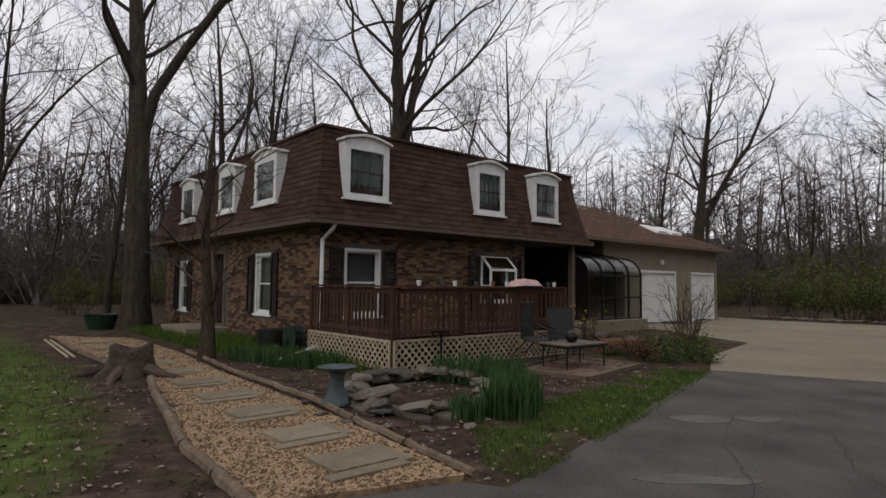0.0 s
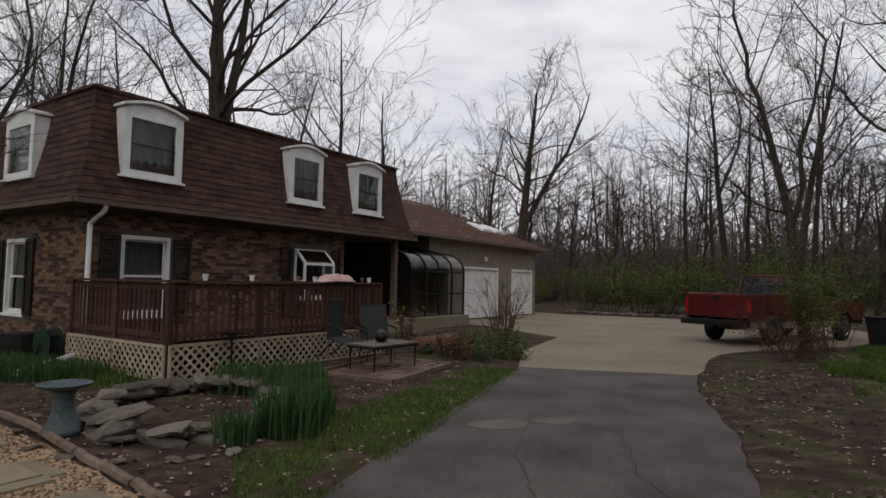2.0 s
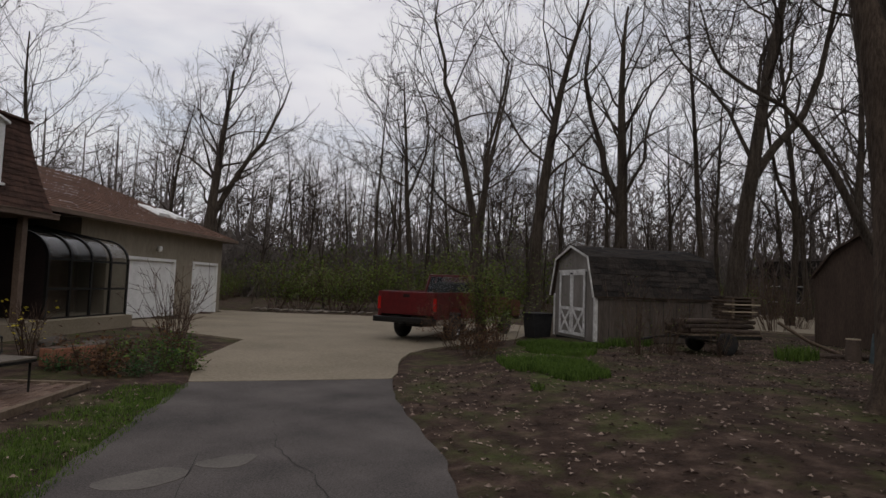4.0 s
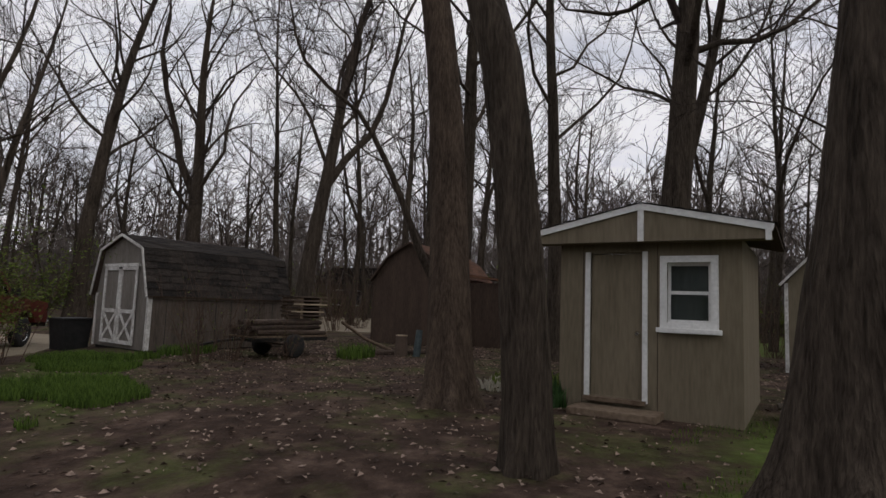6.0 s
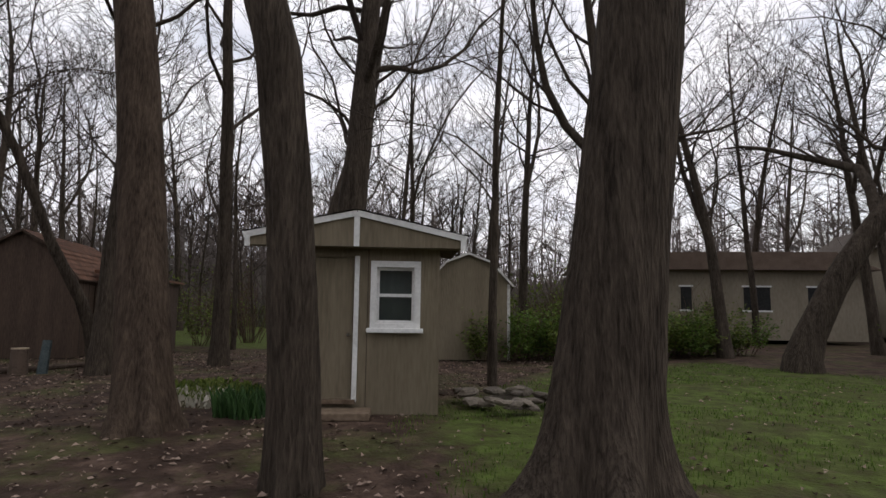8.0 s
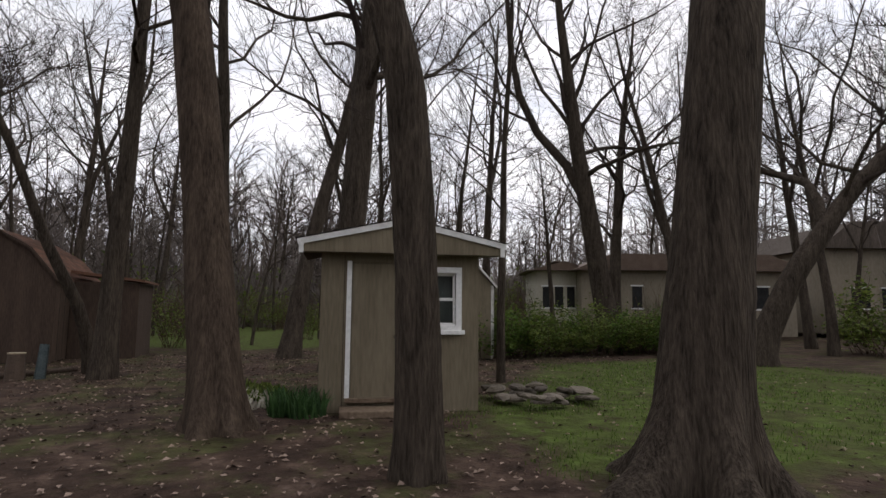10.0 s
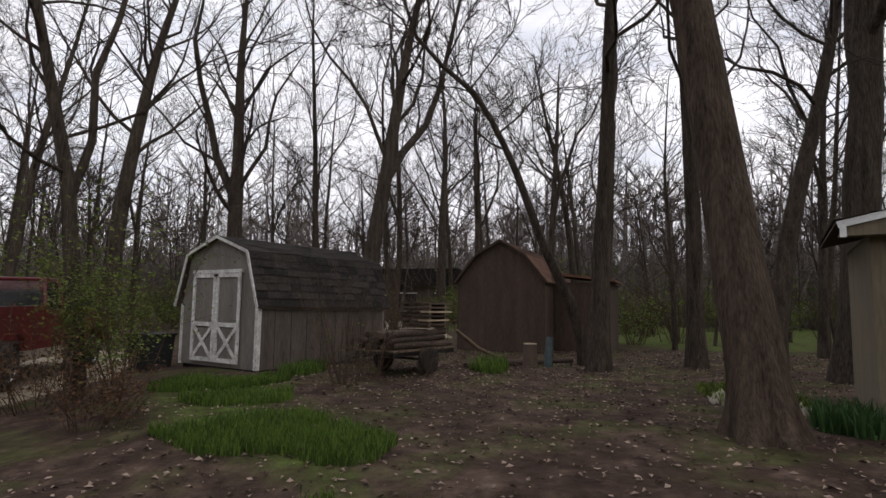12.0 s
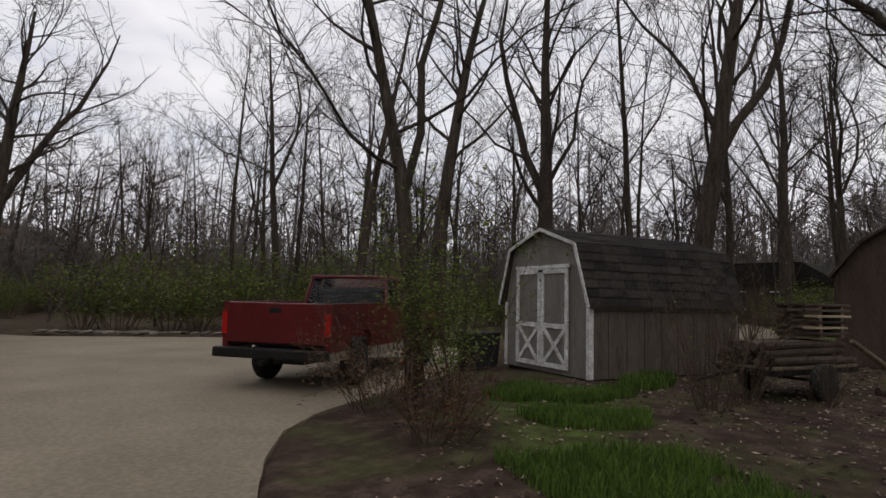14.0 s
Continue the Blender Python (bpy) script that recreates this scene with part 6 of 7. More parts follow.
def edging(chain, name, label, w, h, mat_, zbase=0.0):
    """Timbers or stones laid end to end along a line."""
    rng = random.Random(len(chain) * 7)
    for (x0, y0), (x1, y1) in zip(chain, chain[1:]):
        ln = math.hypot(x1 - x0, y1 - y0)
        n = max(1, round(ln / 1.15))
        for i in range(n):
            a, b = (i + 0.01) / n, (i + 0.985) / n
            e = thing(name, label, "edging", None, "edging of the garden walk")
            pts = []
            for k in range(6):
                s = a + (b - a) * k / 5
                x, y = x0 + (x1 - x0) * s, y0 + (y1 - y0) * s
                pts.append((x + rng.uniform(-0.012, 0.012), y + rng.uniform(-0.012, 0.012), max(zbase, ground_z(x, y)) + h * 0.35 + rng.uniform(-0.008, 0.008)))
            bm = new_tube(pts, [w * rng.uniform(0.9, 1.05) for _ in pts], 7)
            part("timber", bm, mat_, e)


edging([(0.95, 6.5), (-1.05, 9.0), (-3.25, 11.45), (-5.1, 13.75)], "edging_timber", "weathered brown timber edging the pebble walk", 0.045, 0.08, TIMBER)
edging([(-0.45, 5.6), (-1.7, 7.0), (-3.2, 9.2), (-3.9, 10.3)], "edging_log", "thick weathered log edging the pebble walk", 0.058, 0.06, TIMBER)
edging([(-5.0, 11.3), (-6.4, 12.6), (-8.6, 14.8)], "edging_plank", "reddish timber edging the far walk", 0.06, 0.1, TIMBER)
for dx in (0, 0.14):
    p = thing("plastic_pipe", "long pale plastic pipe lying on the lawn", "pipe", None, "pipes beside the walk")
    part("tube", new_tube([(-9.3 + dx, 15.2, ground_z(-9.3, 15.2) + 0.03), (-6.7 + dx, 12.4, ground_z(-6.7, 12.4) + 0.03)], [0.025, 0.025], 8), LATTICE, p)

# stump
st = thing("tree_stump", "old hollow tree stump with splayed roots by the walk", "stump", pose(-4.45, 10.7, ground_z(-4.45, 10.7)))
bm = bmesh.new()
n = 22
rings = []
for z, r in ((-0.08, 0.5), (0.03, 0.42), (0.14, 0.33), (0.3, 0.29), (0.43, 0.28), (0.45, 0.25), (0.3, 0.17), (0.25, 0.05)):
    ring = []
    for k in range(n):
        a = 6.28318 * k / n
        rr_ = r * (1 + (0.28 if z < 0.1 else 0.1) * math.sin(5 * a + 0.6) + 0.06 * math.sin(9 * a))
        ring.append(bm.verts.new((rr_ * math.cos(a), rr_ * math.sin(a), z + (0.05 * math.sin(2 * a + 1) if z > 0.35 else 0))))
    rings.append(ring)
for a, b in zip(rings, rings[1:]):
    for k in range(n):
        bm.faces.new((a[k], a[(k + 1) % n], b[(k + 1) % n], b[k]))
bm.faces.new(rings[-1])
part("stump_wood", bm, LOG, st, smooth=True)
for k in range(4):
    a = 2.2 + k * 1.3
    part("root", new_tube([(0.3 * math.cos(a), 0.3 * math.sin(a), 0.1), (0.55 * math.cos(a), 0.55 * math.sin(a), 0.03), (0.95 * math.cos(a + 0.15), 0.95 * math.sin(a + 0.15), -0.05)], [0.1, 0.07, 0.03], 7), LOG, st)

# ---- bird bath ----
bb = thing("bird_bath", "small blue-green stone bird bath beside the walk", "bird bath", pose(-0.75, 8.85, ground_z(-0.75, 8.85)) @ Matrix.Scale(0.88, 4))
part("pedestal", new_lathe([(0.21, 0), (0.2, 0.06), (0.15, 0.13), (0.11, 0.25), (0.095, 0.4), (0.13, 0.46)], 16), VERDIGRIS, bb, smooth=True)
part("bowl", new_lathe([(0.1, 0.461), (0.24, 0.5), (0.27, 0.535), (0.25, 0.54), (0.2, 0.515), (0.02, 0.505)], 24), VERDIGRIS, bb)


# ---- rock pond ----
def rock_mesh(seed, sx, sy, sz):
    bm = bmesh.new()
    bmesh.ops.create_icosphere(bm, subdivisions=2, radius=1)
    for v in bm.verts:
        k = 1 + 0.35 * noise.noise(v.co * 1.3 + Vector((seed * 3.1, 0, 0)))
        v.co = Vector((v.co.x * k * sx, v.co.y * k * sy, max(-0.6, min(0.7, v.co.z * k)) * sz))
    me = bpy.data.meshes.new("rock")
    bm.to_mesh(me)
    bm.free()
    me.materials.append(STONE)
    return me


rocks = [rock_mesh(i, random.uniform(0.13, 0.27), random.uniform(0.1, 0.18), random.uniform(0.035, 0.075)) for i in range(8)]


def lay_rock(x, y, z, group, label="flat grey field stone in a dry-laid ring", s=1.0):
    ob = new("rock", random.choice(rocks))
    ob.matrix_basis = pose(x, y, z, random.uniform(-12, 12), random.uniform(-12, 12), random.uniform(0, 360)) @ Matrix.Scale(s, 4)
    tagged(ob, label, "rock", group)


for lay, (n, z, sc) in enumerate(((20, 0.03, 1.05), (17, 0.1, 0.96), (14, 0.17, 0.88))):
    for i in range(n):
        a = 6.28318 * (i + 0.5 * lay) / n + random.uniform(-0.08, 0.08)
        if lay == 2 and not 0.8 < a < 4.4:
            continue
        x, y = 0.25 + (1.0 * sc) * math.cos(a), 9.75 + (1.25 * sc) * math.sin(a)
        lay_rock(x, y, ground_z(x, y) + z, "stones of the small rock pond", s=random.uniform(0.85, 1.5))
for i in range(16):
    a = random.uniform(0, 6.28)
    x, y = 0.2 + 1.45 * math.cos(a), 9.5 + 1.6 * math.sin(a)
    lay_rock(x, y, ground_z(x, y) + 0.02, "stones of the small rock pond", "small loose stone beside the rock pond", 0.45)
# stones along the far edge of the pad
for i in range(26):
    k = i / 25
    x, y = (14.2 + 3.9 * k * 1.6, 30.4 - 3.5 * k * 1.6) if k < 0.62 else (18.1 + 4.0 * (k - 0.62) / 0.38, 27.0 - 4.0 * (k - 0.62) / 0.38)
    lay_rock(x + 0.3, y + 0.4, ground_z(x, y) + 0.12, "stones edging the parking pad", "grey stone edging the parking pad", random.uniform(0.9, 1.5))


for i in range(22):
    x, y = 10.9 + random.uniform(-0.7, 0.9), 0.9 + random.uniform(-0.9, 0.6)
    lay_rock(x, y, ground_z(x, y) + random.choice((0.03, 0.1, 0.17)), "stones heaped beside the garden shed", "dark stone in a low heap beside the garden shed", random.uniform(0.7, 1.2))


# ---- blades of iris and grass ----
def blades(name, spots, rng, h0, h1, w, material, label, cat, lean=0.35):
    v, f = [], []
    for x, y, z in spots:
        a = rng.uniform(0, 6.28318)
        h = rng.uniform(h0, h1)
        dx, dy = math.cos(a), math.sin(a)
        l = h * rng.uniform(0, lean)
        b = rng.uniform(0, 6.28)
        wx, wy = math.cos(b) * w / 2, math.sin(b) * w / 2
        k = len(v)
        v += [(x - wx, y - wy, z - 0.01), (x + wx, y + wy, z - 0.01), (x + dx * l * 0.35 + wx * 0.8, y + dy * l * 0.35 + wy * 0.8, z + h * 0.6), (x + dx * l * 0.35 - wx * 0.8, y + dy * l * 0.35 - wy * 0.8, z + h * 0.6), (x + dx * l, y + dy * l, z + h)]
        f += [(k, k + 1, k + 2, k + 3), (k + 3, k + 2, k + 4)]
    return tagged(link(name, mesh_of(name, v, f), material), label, cat, kind="stuff")


rng = random.Random(31)


def clump(cx, cy, rx, ry, n):
    out = []
    while len(out) < n:
        a, r = rng.uniform(0, 6.28318), math.sqrt(rng.random())
        x, y = cx + rx * r * math.cos(a), cy + ry * r * math.sin(a)
        out.append((x, y, ground_z(x, y)))
    return out


for cx, cy, rx, ry, h, n in ((1.35, 8.75, 0.34, 0.36, 0.5, 420), (0.85, 8.45, 0.22, 0.2, 0.3, 200), (1.0, 10.9, 0.75, 0.45, 0.42, 650), (1.5, 9.5, 0.3, 0.4, 0.4, 260), (-2.1, 12.1, 0.75, 0.4, 0.3, 500), (-3.0, 12.7, 0.8, 0.45, 0.28, 500)):
    blades("iris_clump", clump(cx, cy, rx, ry, n), rng, h * 0.5, h * 1.15, 0.022, IRIS, "clump of upright green iris leaves in the yard", "plant", 0.4)["kind"] = ""
blades("lawn_grass", [p for p in scatter(LAWNS[0], 90000, rng) if not inside(p[0], p[1], WALKWAY) and math.hypot(p[0] + 1, p[1] - 4) < 13 and noise.noise((p[0] * 0.8, p[1] * 0.8, 4)) > -0.5], rng, 0.03, 0.09, 0.008, GRASS, "short green lawn grass", "grass", 0.9)
blades("strip_grass", [p for p in scatter(LAWNS[1], 15000, rng) if noise.noise((p[0] * 1.3, p[1] * 1.3, 2)) > -0.25], rng, 0.02, 0.07, 0.007, GRASS, "short mossy grass beside the driveway", "grass", 0.9)
blades("bed_grass", [p for p in scatter(LAWNS[2], 12000, rng) if not inside(p[0], p[1], WALKWAY)], rng, 0.06, 0.22, 0.014, GRASS, "rank green grass before the house", "grass", 0.6)
blades("shed_grass", [p for p in scatter(LAWNS[3], 26000, rng) if noise.noise((p[0] * 0.7, p[1] * 0.7, 9)) > -0.15], rng, 0.02, 0.06, 0.009, GRASS, "thin mossy grass by the garden shed", "grass", 0.9)
blades("clump_grass", [p for p in scatter(LAWNS[4], 26000, rng) if noise.noise((p[0] * 0.9, p[1] * 0.9, 5)) > 0.0], rng, 0.05, 0.16, 0.012, GRASS, "tall lush green grass beside the parking pad", "grass", 0.7)
blades("shed_clump", clump(11.75, 4.25, 0.42, 0.38, 420), rng, 0.15, 0.4, 0.03, IRIS, "dark green leafy clump beside the garden shed", "plant", 0.6)["kind"] = ""
blades("ivy_patch", clump(14.2, 4.3, 1.3, 0.7, 900), rng, 0.03, 0.12, 0.05, LEAF, "pale green ground ivy behind the bare tree", "plant", 1.2)["kind"] = ""
blades("snowdrop_patch", clump(13.3, 4.6, 0.9, 0.55, 260), rng, 0.05, 0.14, 0.05, CREAM, "small white spring blossom among ground ivy", "flowers", 1.0)["kind"] = ""
blades("barn_clump", clump(15.9, 11.8, 1.0, 0.35, 700), rng, 0.08, 0.25, 0.02, GRASS, "green weeds along the barn shed", "plant", 0.6)["kind"] = ""
blades("weed_clump", clump(17.0, 8.3, 0.8, 0.4, 450), rng, 0.1, 0.35, 0.02, GRASS, "green weeds beside the firewood", "plant", 0.6)["kind"] = ""


def litter(name, poly, n, label, near=99):
    v, f = [], []
    for x, y, z in scatter(poly, n, rng, 0.012):
        if inside(x, y, ROAD) or inside(x, y, PAD) or inside(x, y, WALKWAY):
            if rng.random() < 0.985:
                continue
            z = 0.03
        if inside(x, y, LAWNS[3]) and rng.random() < 0.75:
            continue
        s = rng.uniform(0.014, 0.042)
        a = rng.uniform(0, 6.28318)
        c, d = math.cos(a) * s, math.sin(a) * s
        t1, t2 = rng.uniform(-0.3, 0.6) * s, rng.uniform(-0.3, 0.6) * s
        b = len(v)
        v += [(x - c, y - d, z), (x - d * 0.5, y + c * 0.5, z + 0.008 + t1), (x + c, y + d, z + 0.004), (x + d * 0.5, y - c * 0.5, z + 0.008 + t2)]
        f += [(b, b + 1, b + 2), (b, b + 2, b + 3)]
    tagged(link(name, mesh_of(name, v, f), LITTER), label, "leaves", kind="stuff")


litter("leaf_litter", [(3, -6), (22, -8), (24, 14), (8, 12), (4.4, 6)], 20000, "dry brown leaves strewn over the bare soil")
litter("yard_litter", [(-8, 2), (2, 6), (5, 13), (1, 13), (-8, 11)], 5000, "dry leaves strewn over the front yard")

# ---- patio ----
A, B, C, D = Vector((1.57, 12.2)), Vector((2.72, 11.24)), Vector((3.99, 12.96)), Vector((2.8, 13.95))
patio = thing("patio", "small patio of brown bricks edged with timber", "patio")
eu, ev = (C - B), (A - B)
lu, lv = eu.length, ev.length
eu, ev = eu.normalized(), ev.normalized()
pb = bpy.data.meshes.new("brick")
bm = new_box(0, 0.19, 0, 0.09, 0, 0.05)
bm.to_mesh(pb)
bm.free()
pb.materials.append(PAVER_RED)
ang = math.atan2(eu.y, eu.x)
r_ = 0
v = 0.06
while v < lv - 0.14:
    u = 0.06 + (0.1 if r_ % 2 else 0)
    while u < lu - 0.22:
        p = B + eu * u + ev * v
        ob = new("brick", pb)
        ob.parent = patio
        ob.matrix_basis = pose(p.x, p.y, 0.035 + random.uniform(-0.004, 0.004), 0, 0, math.degrees(ang))
        u += 0.2
    v += 0.1
    r_ += 1
for p, q in ((A, B), (B, C), (C, D), (D, A)):
    part("border_timber", new_beam((p.x, p.y, 0.055), (q.x, q.y, 0.055), 0.08, 0.09), TIMBER, patio)
part("bedding", new_prism([(0, 0.0), (1, 0.0), (1, 0.033), (0, 0.033)], 0, 1), LOG, patio).matrix_basis = Matrix.Translation((B.x, B.y, 0)) @ Matrix(((eu.x * lu, ev.x * lv, 0, 0), (eu.y * lu, ev.y * lv, 0, 0), (0, 0, 1, 0), (0, 0, 0, 1)))

tb = thing("patio_table", "low rectangular patio table with stone top and black iron legs", "table", pose(2.72, 12.55, 0.082, 0, 0, 40))
part("tabletop", new_box(-0.55, 0.55, -0.33, 0.33, 0.4, 0.425, bevel=0.006), STONE, tb)
bm = bmesh.new()
for a, b in (((-0.54, -0.32), (0.54, -0.32)), ((0.54, -0.32), (0.54, 0.32)), ((0.54, 0.32), (-0.54, 0.32)), ((-0.54, 0.32), (-0.54, -0.32))):
    beam(bm, (*a, 0.38), (*b, 0.38), 0.025, 0.035)
part("apron", bm, IRON, tb)
for x in (-0.5, 0.5):
    for y in (-0.28, 0.28):
        part("leg", new_tube([(x, y, 0.39), (x, y, 0.0)], [0.016, 0.013], 8), IRON, tb)
jar = thing("lidded_jar", "round dark pottery jar with a pale lid on the table", "jar", pose(2.68, 12.55, 0.508))
part("jar_body", new_lathe([(0.06, 0), (0.1, 0.04), (0.12, 0.1), (0.1, 0.15)], 16), IRON, jar, smooth=True)
part("lid", new_lathe([(0.1, 0.151), (0.07, 0.19), (0.02, 0.22)], 16), STONE, jar, smooth=True)


def sling_chair(m, label):
    c = thing("patio_chair", label, "chair", m, "patio chairs")
    for s in (-0.27, 0.27):
        part("side_frame", new_tube([(s, -0.28, 0.0), (s, -0.26, 0.42), (s, 0.22, 0.38), (s, 0.42, 1.0)], [0.014] * 4, 8), IRON, c)
        part("rear_leg", new_tube([(s, 0.3, 0.0), (s, 0.1, 0.39)], [0.013] * 2, 8), IRON, c)
        part("armrest", new_tube([(s * 1.06, -0.27, 0.4), (s * 1.06, -0.22, 0.6), (s * 1.06, 0.3, 0.62)], [0.016] * 3, 8), IRON, c)
    part("seat", new_beam((0, -0.25, 0.415), (0, 0.22, 0.385), 0.53, 0.012), SLING, c)
    part("backrest", new_beam((0, 0.22, 0.385), (0, 0.42, 0.99), 0.53, 0.012), SLING, c)
    part("cross_bar", new_tube([(-0.27, 0.42, 1.0), (0.27, 0.42, 1.0)], [0.014] * 2, 8), IRON, c)


sling_chair(pose(2.75, 13.75, 0.07, 0, 0, 10), "black sling patio chair with an iron frame by the deck")
sling_chair(pose(2.0, 12.95, 0.12, 18, 0, 60), "black sling patio chair tipped back towards the deck")
gs = thing("dish_stake", "black iron stake with a small dish before the lattice", "garden stake", pose(0.33, 12.1, ground_z(0.33, 12.1)))
part("stake", new_tube([(0, 0, -0.1), (0, 0, 0.62)], [0.018, 0.018], 8), IRON, gs)
part("dish", new_lathe([(0.03, 0.6), (0.17, 0.64), (0.18, 0.66), (0.03, 0.63)], 16), IRON, gs)

# ---- planted bed by the pad ----
low = [shrub_mesh(400 + i, 0.5, 0.8, 14, 420, 0.055, 0.004, 0.0) for i in range(3)]
bed_spots = [(4.3, 13.9), (4.9, 13.7), (5.2, 14.3), (4.6, 14.6), (5.5, 15.0), (5.0, 15.4), (5.8, 15.9), (4.0, 14.5), (5.5, 14.0), (6.2, 16.6), (6.6, 17.4), (4.4, 15.4), (3.9, 15.3)]
for i, (x, y) in enumerate(bed_spots):
    plant_shrub("bed_plant", x, y, low[i % 3], "low garden plant in the bed beside the pad", "plant", "plants of the garden bed", leaf=(LEAF_RED, IRIS, GRASS)[i % 3], rz=i * 50, s=random.uniform(0.85, 1.35))
plant_shrub("seed_stalks", 6.4, 17.2, shrub_mesh(410, 1.75, 1.1, 26, 120, 0.06, 0.006, 0.5), "tall dry stalks with dark seed heads before the garage", "plant", leaf=LEAF_RED)
plant_shrub("daffodil_clump", 3.7, 16.2, shrub_mesh(411, 1.1, 0.5, 16, 48, 0.07, 0.006, 0.4), "tall clump of yellow blossom beside the deck", "plant", leaf=YELLOW)
for x, y, w in ((4.1, 16.6, 0.9), (4.6, 15.9, 0.7)):
    lay_rock(x, y, 0.3, "stones of the garden bed", "pale flat stone step in the garden bed", 1.4)
tr = thing("planter", "long terracotta planter box in the garden bed", "planter", pose(4.15, 15.05, 0.08, 0, 0, 30))
part("trough", new_box(-0.45, 0.45, -0.15, 0.15, 0, 0.28, bevel=0.02), TERRACOTTA, tr)
part("soil", new_box(-0.42, 0.42, -0.12, 0.12, 0.281, 0.29), LOG, tr)
pt = thing("tub", "dark green plastic tub beside the walk", "tub", pose(-10.5, 19.1, ground_z(-10.5, 19.1)))
part("tub_body", new_lathe([(0.36, 0), (0.5, 0.42), (0.54, 0.45), (0.5, 0.45), (0.44, 0.36), (0.02, 0.34)], 18), GREEN_DARK, pt)

# ---- on the deck ----
cv = thing("cloth_heap", "pale pink cloth heaped over the deck rail", "cloth", HOUSE @ Matrix.Translation((3.15, DV, RT)))
bm = bmesh.new()
n = 14
g = [[bm.verts.new((-0.45 + 0.9 * i / n, -0.16 + 0.32 * j / 5, (0.14 + 0.03 * math.sin(i * 1.7 + j)) * (1 - (abs(i - n / 2) / (n / 2)) ** 4) * (1 - (abs(j - 2.5) / 2.6) ** 4) + 0.004)) for j in range(6)] for i in range(n + 1)]
for i in range(n):
    for j in range(5):
        bm.faces.new((g[i][j], g[i + 1][j], g[i + 1][j + 1], g[i][j + 1]))
part("cloth", bm, PINK, cv, smooth=True)
for u, mtl in ((0.35, WHITE), (0.9, VERDIGRIS), (1.2, WHITE), (1.75, VERDIGRIS), (2.2, TERRACOTTA), (2.6, WHITE), (3.9, VERDIGRIS), (4.1, WHITE)):
    cup = thing("pot", "small flowerpot standing on the deck rail", "flowerpot", HOUSE @ Matrix.Translation((u, DV, RT + 0.003)), "pots on the deck rail")
    part("pot_body", new_lathe([(0.03, 0), (0.045, 0.09), (0.05, 0.1), (0.03, 0.09)], 10), mtl, cup)

# ---- firewood, lumber and posts by the barn ----
TRAILER = pose(16.35, 9.9, ground_z(16.35, 9.9), 0, 0, -27.9)
tl = thing("utility_trailer", "small rusty utility trailer loaded with poles and boards", "trailer", TRAILER)
for y in (-0.42, 0.42):
    part("side_rail", new_box(-1.0, 1.0, y - 0.03, y + 0.03, 0.36, 0.44), IRON, tl)
for x in (-1.0, -0.35, 0.3, 0.94):
    part("cross_member", new_box(x, x + 0.06, -0.39, 0.39, 0.36, 0.42), IRON, tl)
for k in range(5):
    part("deck_plank", new_box(-1.0, 1.0, -0.45 + 0.182 * k, -0.277 + 0.182 * k, 0.442, 0.475), TIMBER, tl)
part("drawbar", new_tube([(-1.0, 0, 0.4), (-1.5, 0, 0.38), (-2.0, 0, 0.3)], [0.03, 0.03, 0.025], 8), IRON, tl)
part("axle", new_tube([(-0.05, -0.5, 0.27), (-0.05, 0.5, 0.27)], [0.025, 0.025], 8), IRON, tl)
for y in (-0.55, 0.55):
    w_ = new("wheel")
    w_.parent = tl
    w_.matrix_basis = Matrix.Translation((-0.05, y, 0.26)) @ Matrix.Rotation(radians(90 if y > 0 else -90), 4, 'X')
    part("tyre", new_lathe([(0.15, -0.06), (0.24, -0.07), (0.26, -0.04), (0.262, 0.0), (0.26, 0.04), (0.24, 0.07), (0.15, 0.06)], 24), RUBBER, w_, smooth=True)
    part("rim", new_lathe([(0.15, -0.05), (0.14, -0.03), (0.06, -0.02), (0.05, -0.05), (0.005, -0.055)], 18), CHROME, w_)
for row in range(3):
    for k in range(7 - row):
        ln = random.uniform(0.85, 1.0)
        ob = thing("pole", "rough grey-brown pole loaded on the trailer", "pole", TRAILER @ pose(random.uniform(-0.12, 0.05), -0.36 + 0.12 * k + 0.06 * row, 0.54 + 0.105 * row, 0, random.uniform(-1, 1), random.uniform(-2, 2)), "poles loaded on the trailer")
        part("shaft", new_tube([(-ln, 0, 0), (0, random.uniform(-0.02, 0.02), 0.01), (ln, 0, 0)], [0.06, 0.056, 0.045], 8), LOG, ob)
        part("cut_end", new_tube([(ln, 0, 0), (ln + 0.012, 0, 0)], [0.042, 0.042], 8), LOG_END, ob)
for row in range(6):
    z = 0.9 + row * 0.085
    for k in range(3):
        ob = thing("lumber_board", "weathered reddish board stacked on the trailer load", "board", TRAILER @ pose(0.6 + random.uniform(-0.05, 0.05), -0.25 + 0.24 * k, z, 0, 0, random.uniform(-3, 3)), "stacked lumber boards")
        part("board", new_box(-0.42, 0.42, -0.1, 0.1, 0, 0.035, bevel=0.004), LATTICE if (row, k) in ((1, 0), (3, 0)) else LOG, ob)
    for x in (0.3, 0.85):
        ob = thing("spacer", "rough timber spacer in the lumber stack", "timber", TRAILER @ pose(x, 0, z - 0.049), "spacers of the lumber stack")
        part("block", new_box(-0.035, 0.035, -0.33, 0.33, 0.0, 0.047), TIMBER, ob)
fp = thing("leaning_pole", "long pale pole leaning down from the lumber stack", "pole")
part("shaft", new_tube([(18.3, 9.1, 0.95), (18.9, 8.6, 0.5), (19.6, 7.9, 0.12)], [0.04, 0.045, 0.05], 8), TIMBER, fp)
fl = thing("fallen_log", "long thin log lying before the brown shed", "log")
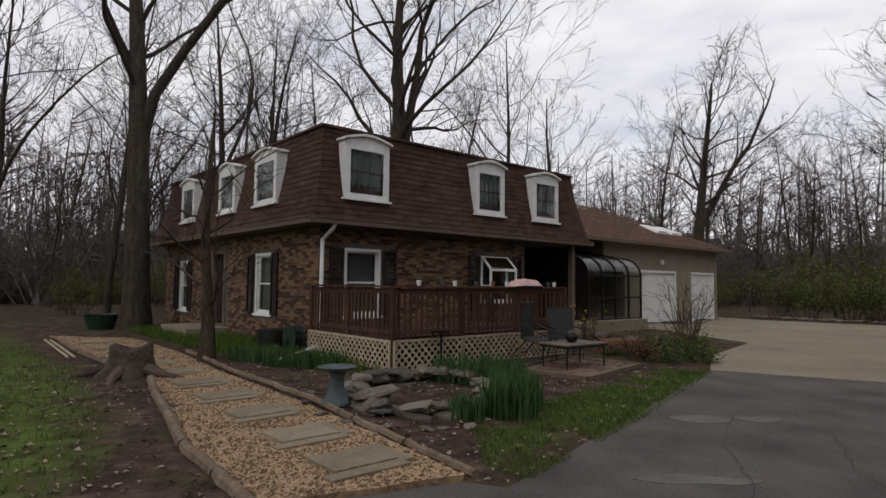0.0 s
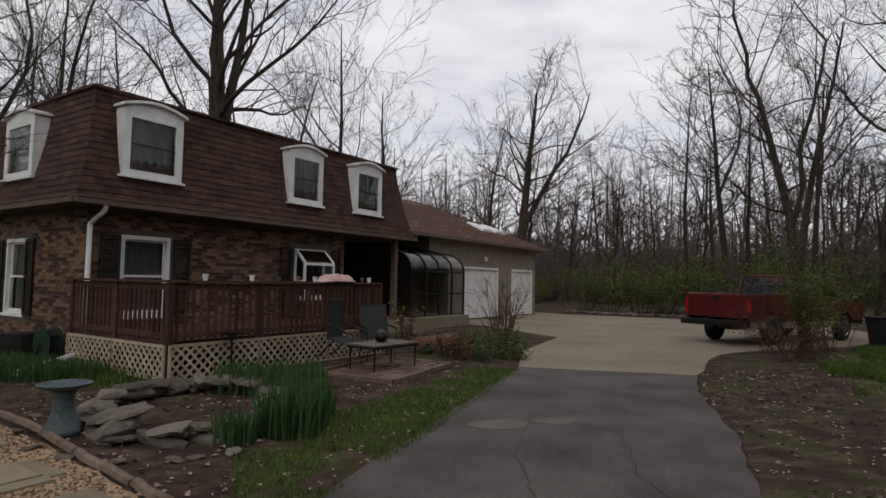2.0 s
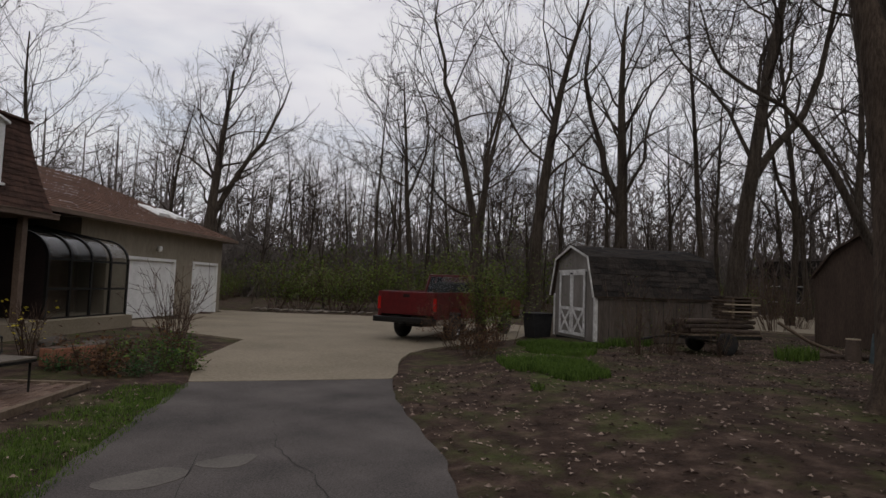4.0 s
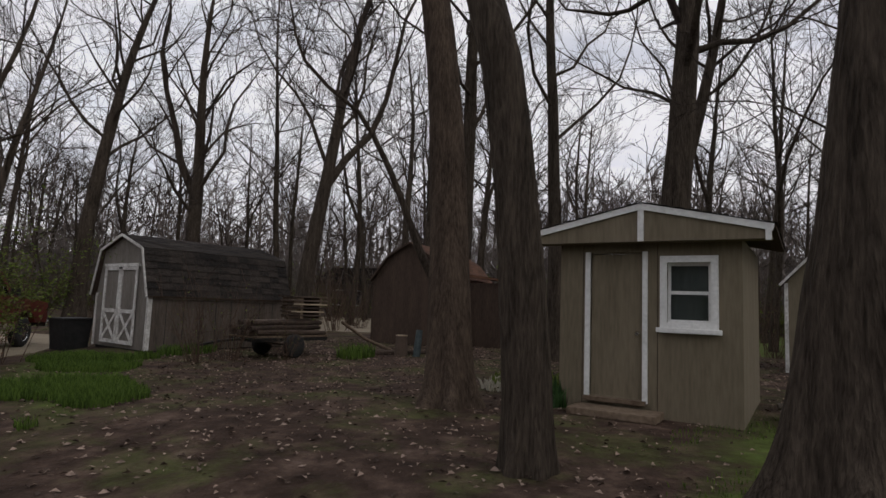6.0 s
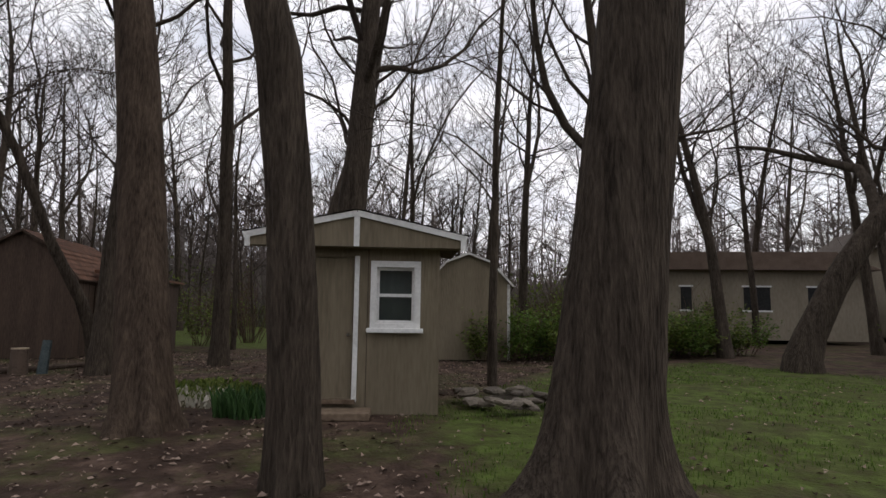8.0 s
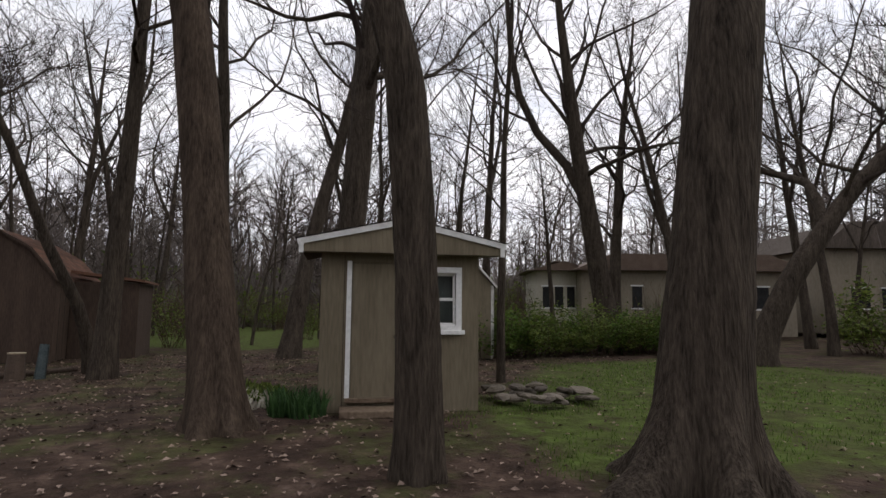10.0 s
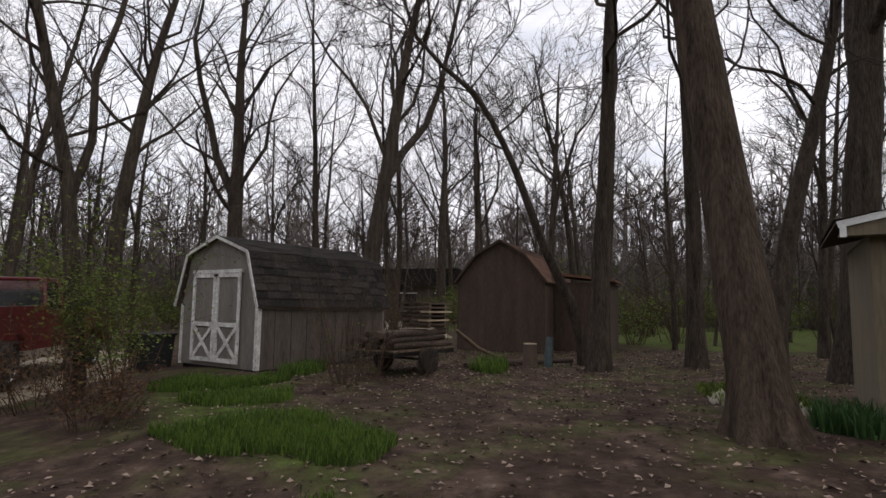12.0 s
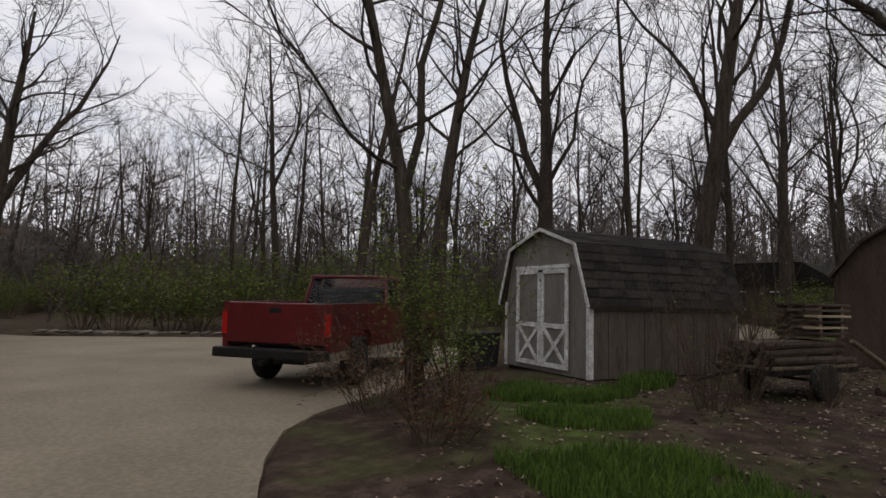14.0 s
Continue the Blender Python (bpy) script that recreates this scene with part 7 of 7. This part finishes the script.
part("shaft", new_tube([(17.2, 8.8, 0.26), (18.0, 7.9, 0.25), (19.0, 6.4, 0.27)], [0.07, 0.065, 0.05], 8), LOG, fl)
sp = thing("stump_post", "short split stump with a pale cut top by the brown shed", "stump", pose(17.9, 7.43, ground_z(17.9, 7.43) - 0.02))
part("stump_wood", new_tube([(0, 0, 0), (0, 0, 0.5)], [0.17, 0.14], 12), LOG, sp)
part("cut_top", new_tube([(0, 0, 0.501), (0, 0, 0.525)], [0.15, 0.15], 12), LOG_END, sp)
gp = thing("mossy_post", "leaning grey-green wooden post by the brown shed", "post", pose(17.9, 7.05, ground_z(17.9, 7.05) - 0.05, 4, 5, 0))
part("shaft", new_tube([(0, 0, 0), (0, 0, 0.7)], [0.1, 0.08], 9), VERDIGRIS, gp)
bin_ = thing("dark_bin", "black plastic bin standing beside the barn shed", "bin", pose(16.9, 15.6, ground_z(16.9, 15.6), 0, 0, -20))
part("bin_body", new_prism([(-0.28, 0), (0.28, 0), (0.36, 0.72), (-0.36, 0.72)], -0.3, 0.3), RUBBER, bin_)
part("rim", new_box(-0.39, 0.39, -0.33, 0.33, 0.72, 0.78, bevel=0.02), RUBBER, bin_)


# ---- far houses ----
def far_house(m, w, d, h, rise, wall, roof, label, wins):
    s = thing("neighbour_house", label, "house", m)
    part("wall", new_box(0, w, 0, d, -0.4, h), wall, s)
    part("roof", new_prism([(-0.5, h), (w + 0.5, h), (w - 1.5, h + rise), (1.5, h + rise)], -0.5, d + 0.5), roof, s)
    for x, ww in wins:
        wn = new("window")
        wn.parent = s
        part("pane", new_box(x, x + ww, -0.03, -0.005, 1.0, 2.1), DARK_IN, wn)
        part("frame", box(new_box(x - 0.08, x + ww + 0.08, -0.05, -0.031, 2.1, 2.18), x - 0.08, x + ww + 0.08, -0.05, -0.031, 0.92, 1.0), WHITE, wn)


far_house(pose(25.0, -15.7, 0.8, 0, 0, -124.4), 11, 8, 2.9, 0.85, TAN_WALL, BROWN_TRIM, "neighbouring tan ranch house with a low brown roof", ((2.6, 0.5), (5.5, 1.2), (8.4, 1.2)))
far_house(pose(27.2, -14.6, 0.8, 0, 0, -124.4), 2.4, 4, 2.95, 0.5, CREAM, BROWN_TRIM, "pale end wing of the neighbouring ranch house", ((0.35, 0.45), (1.0, 0.45), (1.65, 0.4)))
far_house(pose(51.0, 21.5, 0.3, 0, 0, -103), 12, 8, 2.7, 1.3, BARN_SIDE, SHINGLE_DARK, "distant grey-brown house between the woods", ((1.0, 1.2), (3.4, 0.8), (5.5, 1.5), (8.6, 1.2)))
far_house(pose(19.0, -28.5, 0.9, 0, 0, -124.4), 12, 8, 4.3, 1.5, TAN_WALL, BARN_SIDE, "neighbouring brown house with a tall hipped roof behind the lawn", ((1.5, 1.0), (3.2, 1.0), (5.0, 1.4)))

# ---- brick faces, last ----
bricks(wall_front, "x", 0.0, 0.0, 6.45, 0.03, 2.74, [WIN1, WIN2], (1.9, 4.7, 1.4), 260)
bricks(wall_side, "y", 0.0, 0.02, HV, 0.03, 2.74, [SIDE_WIN, SIDE_DOOR, SIDE_WIN2], (0.0, 2.2, 0.6), 280)
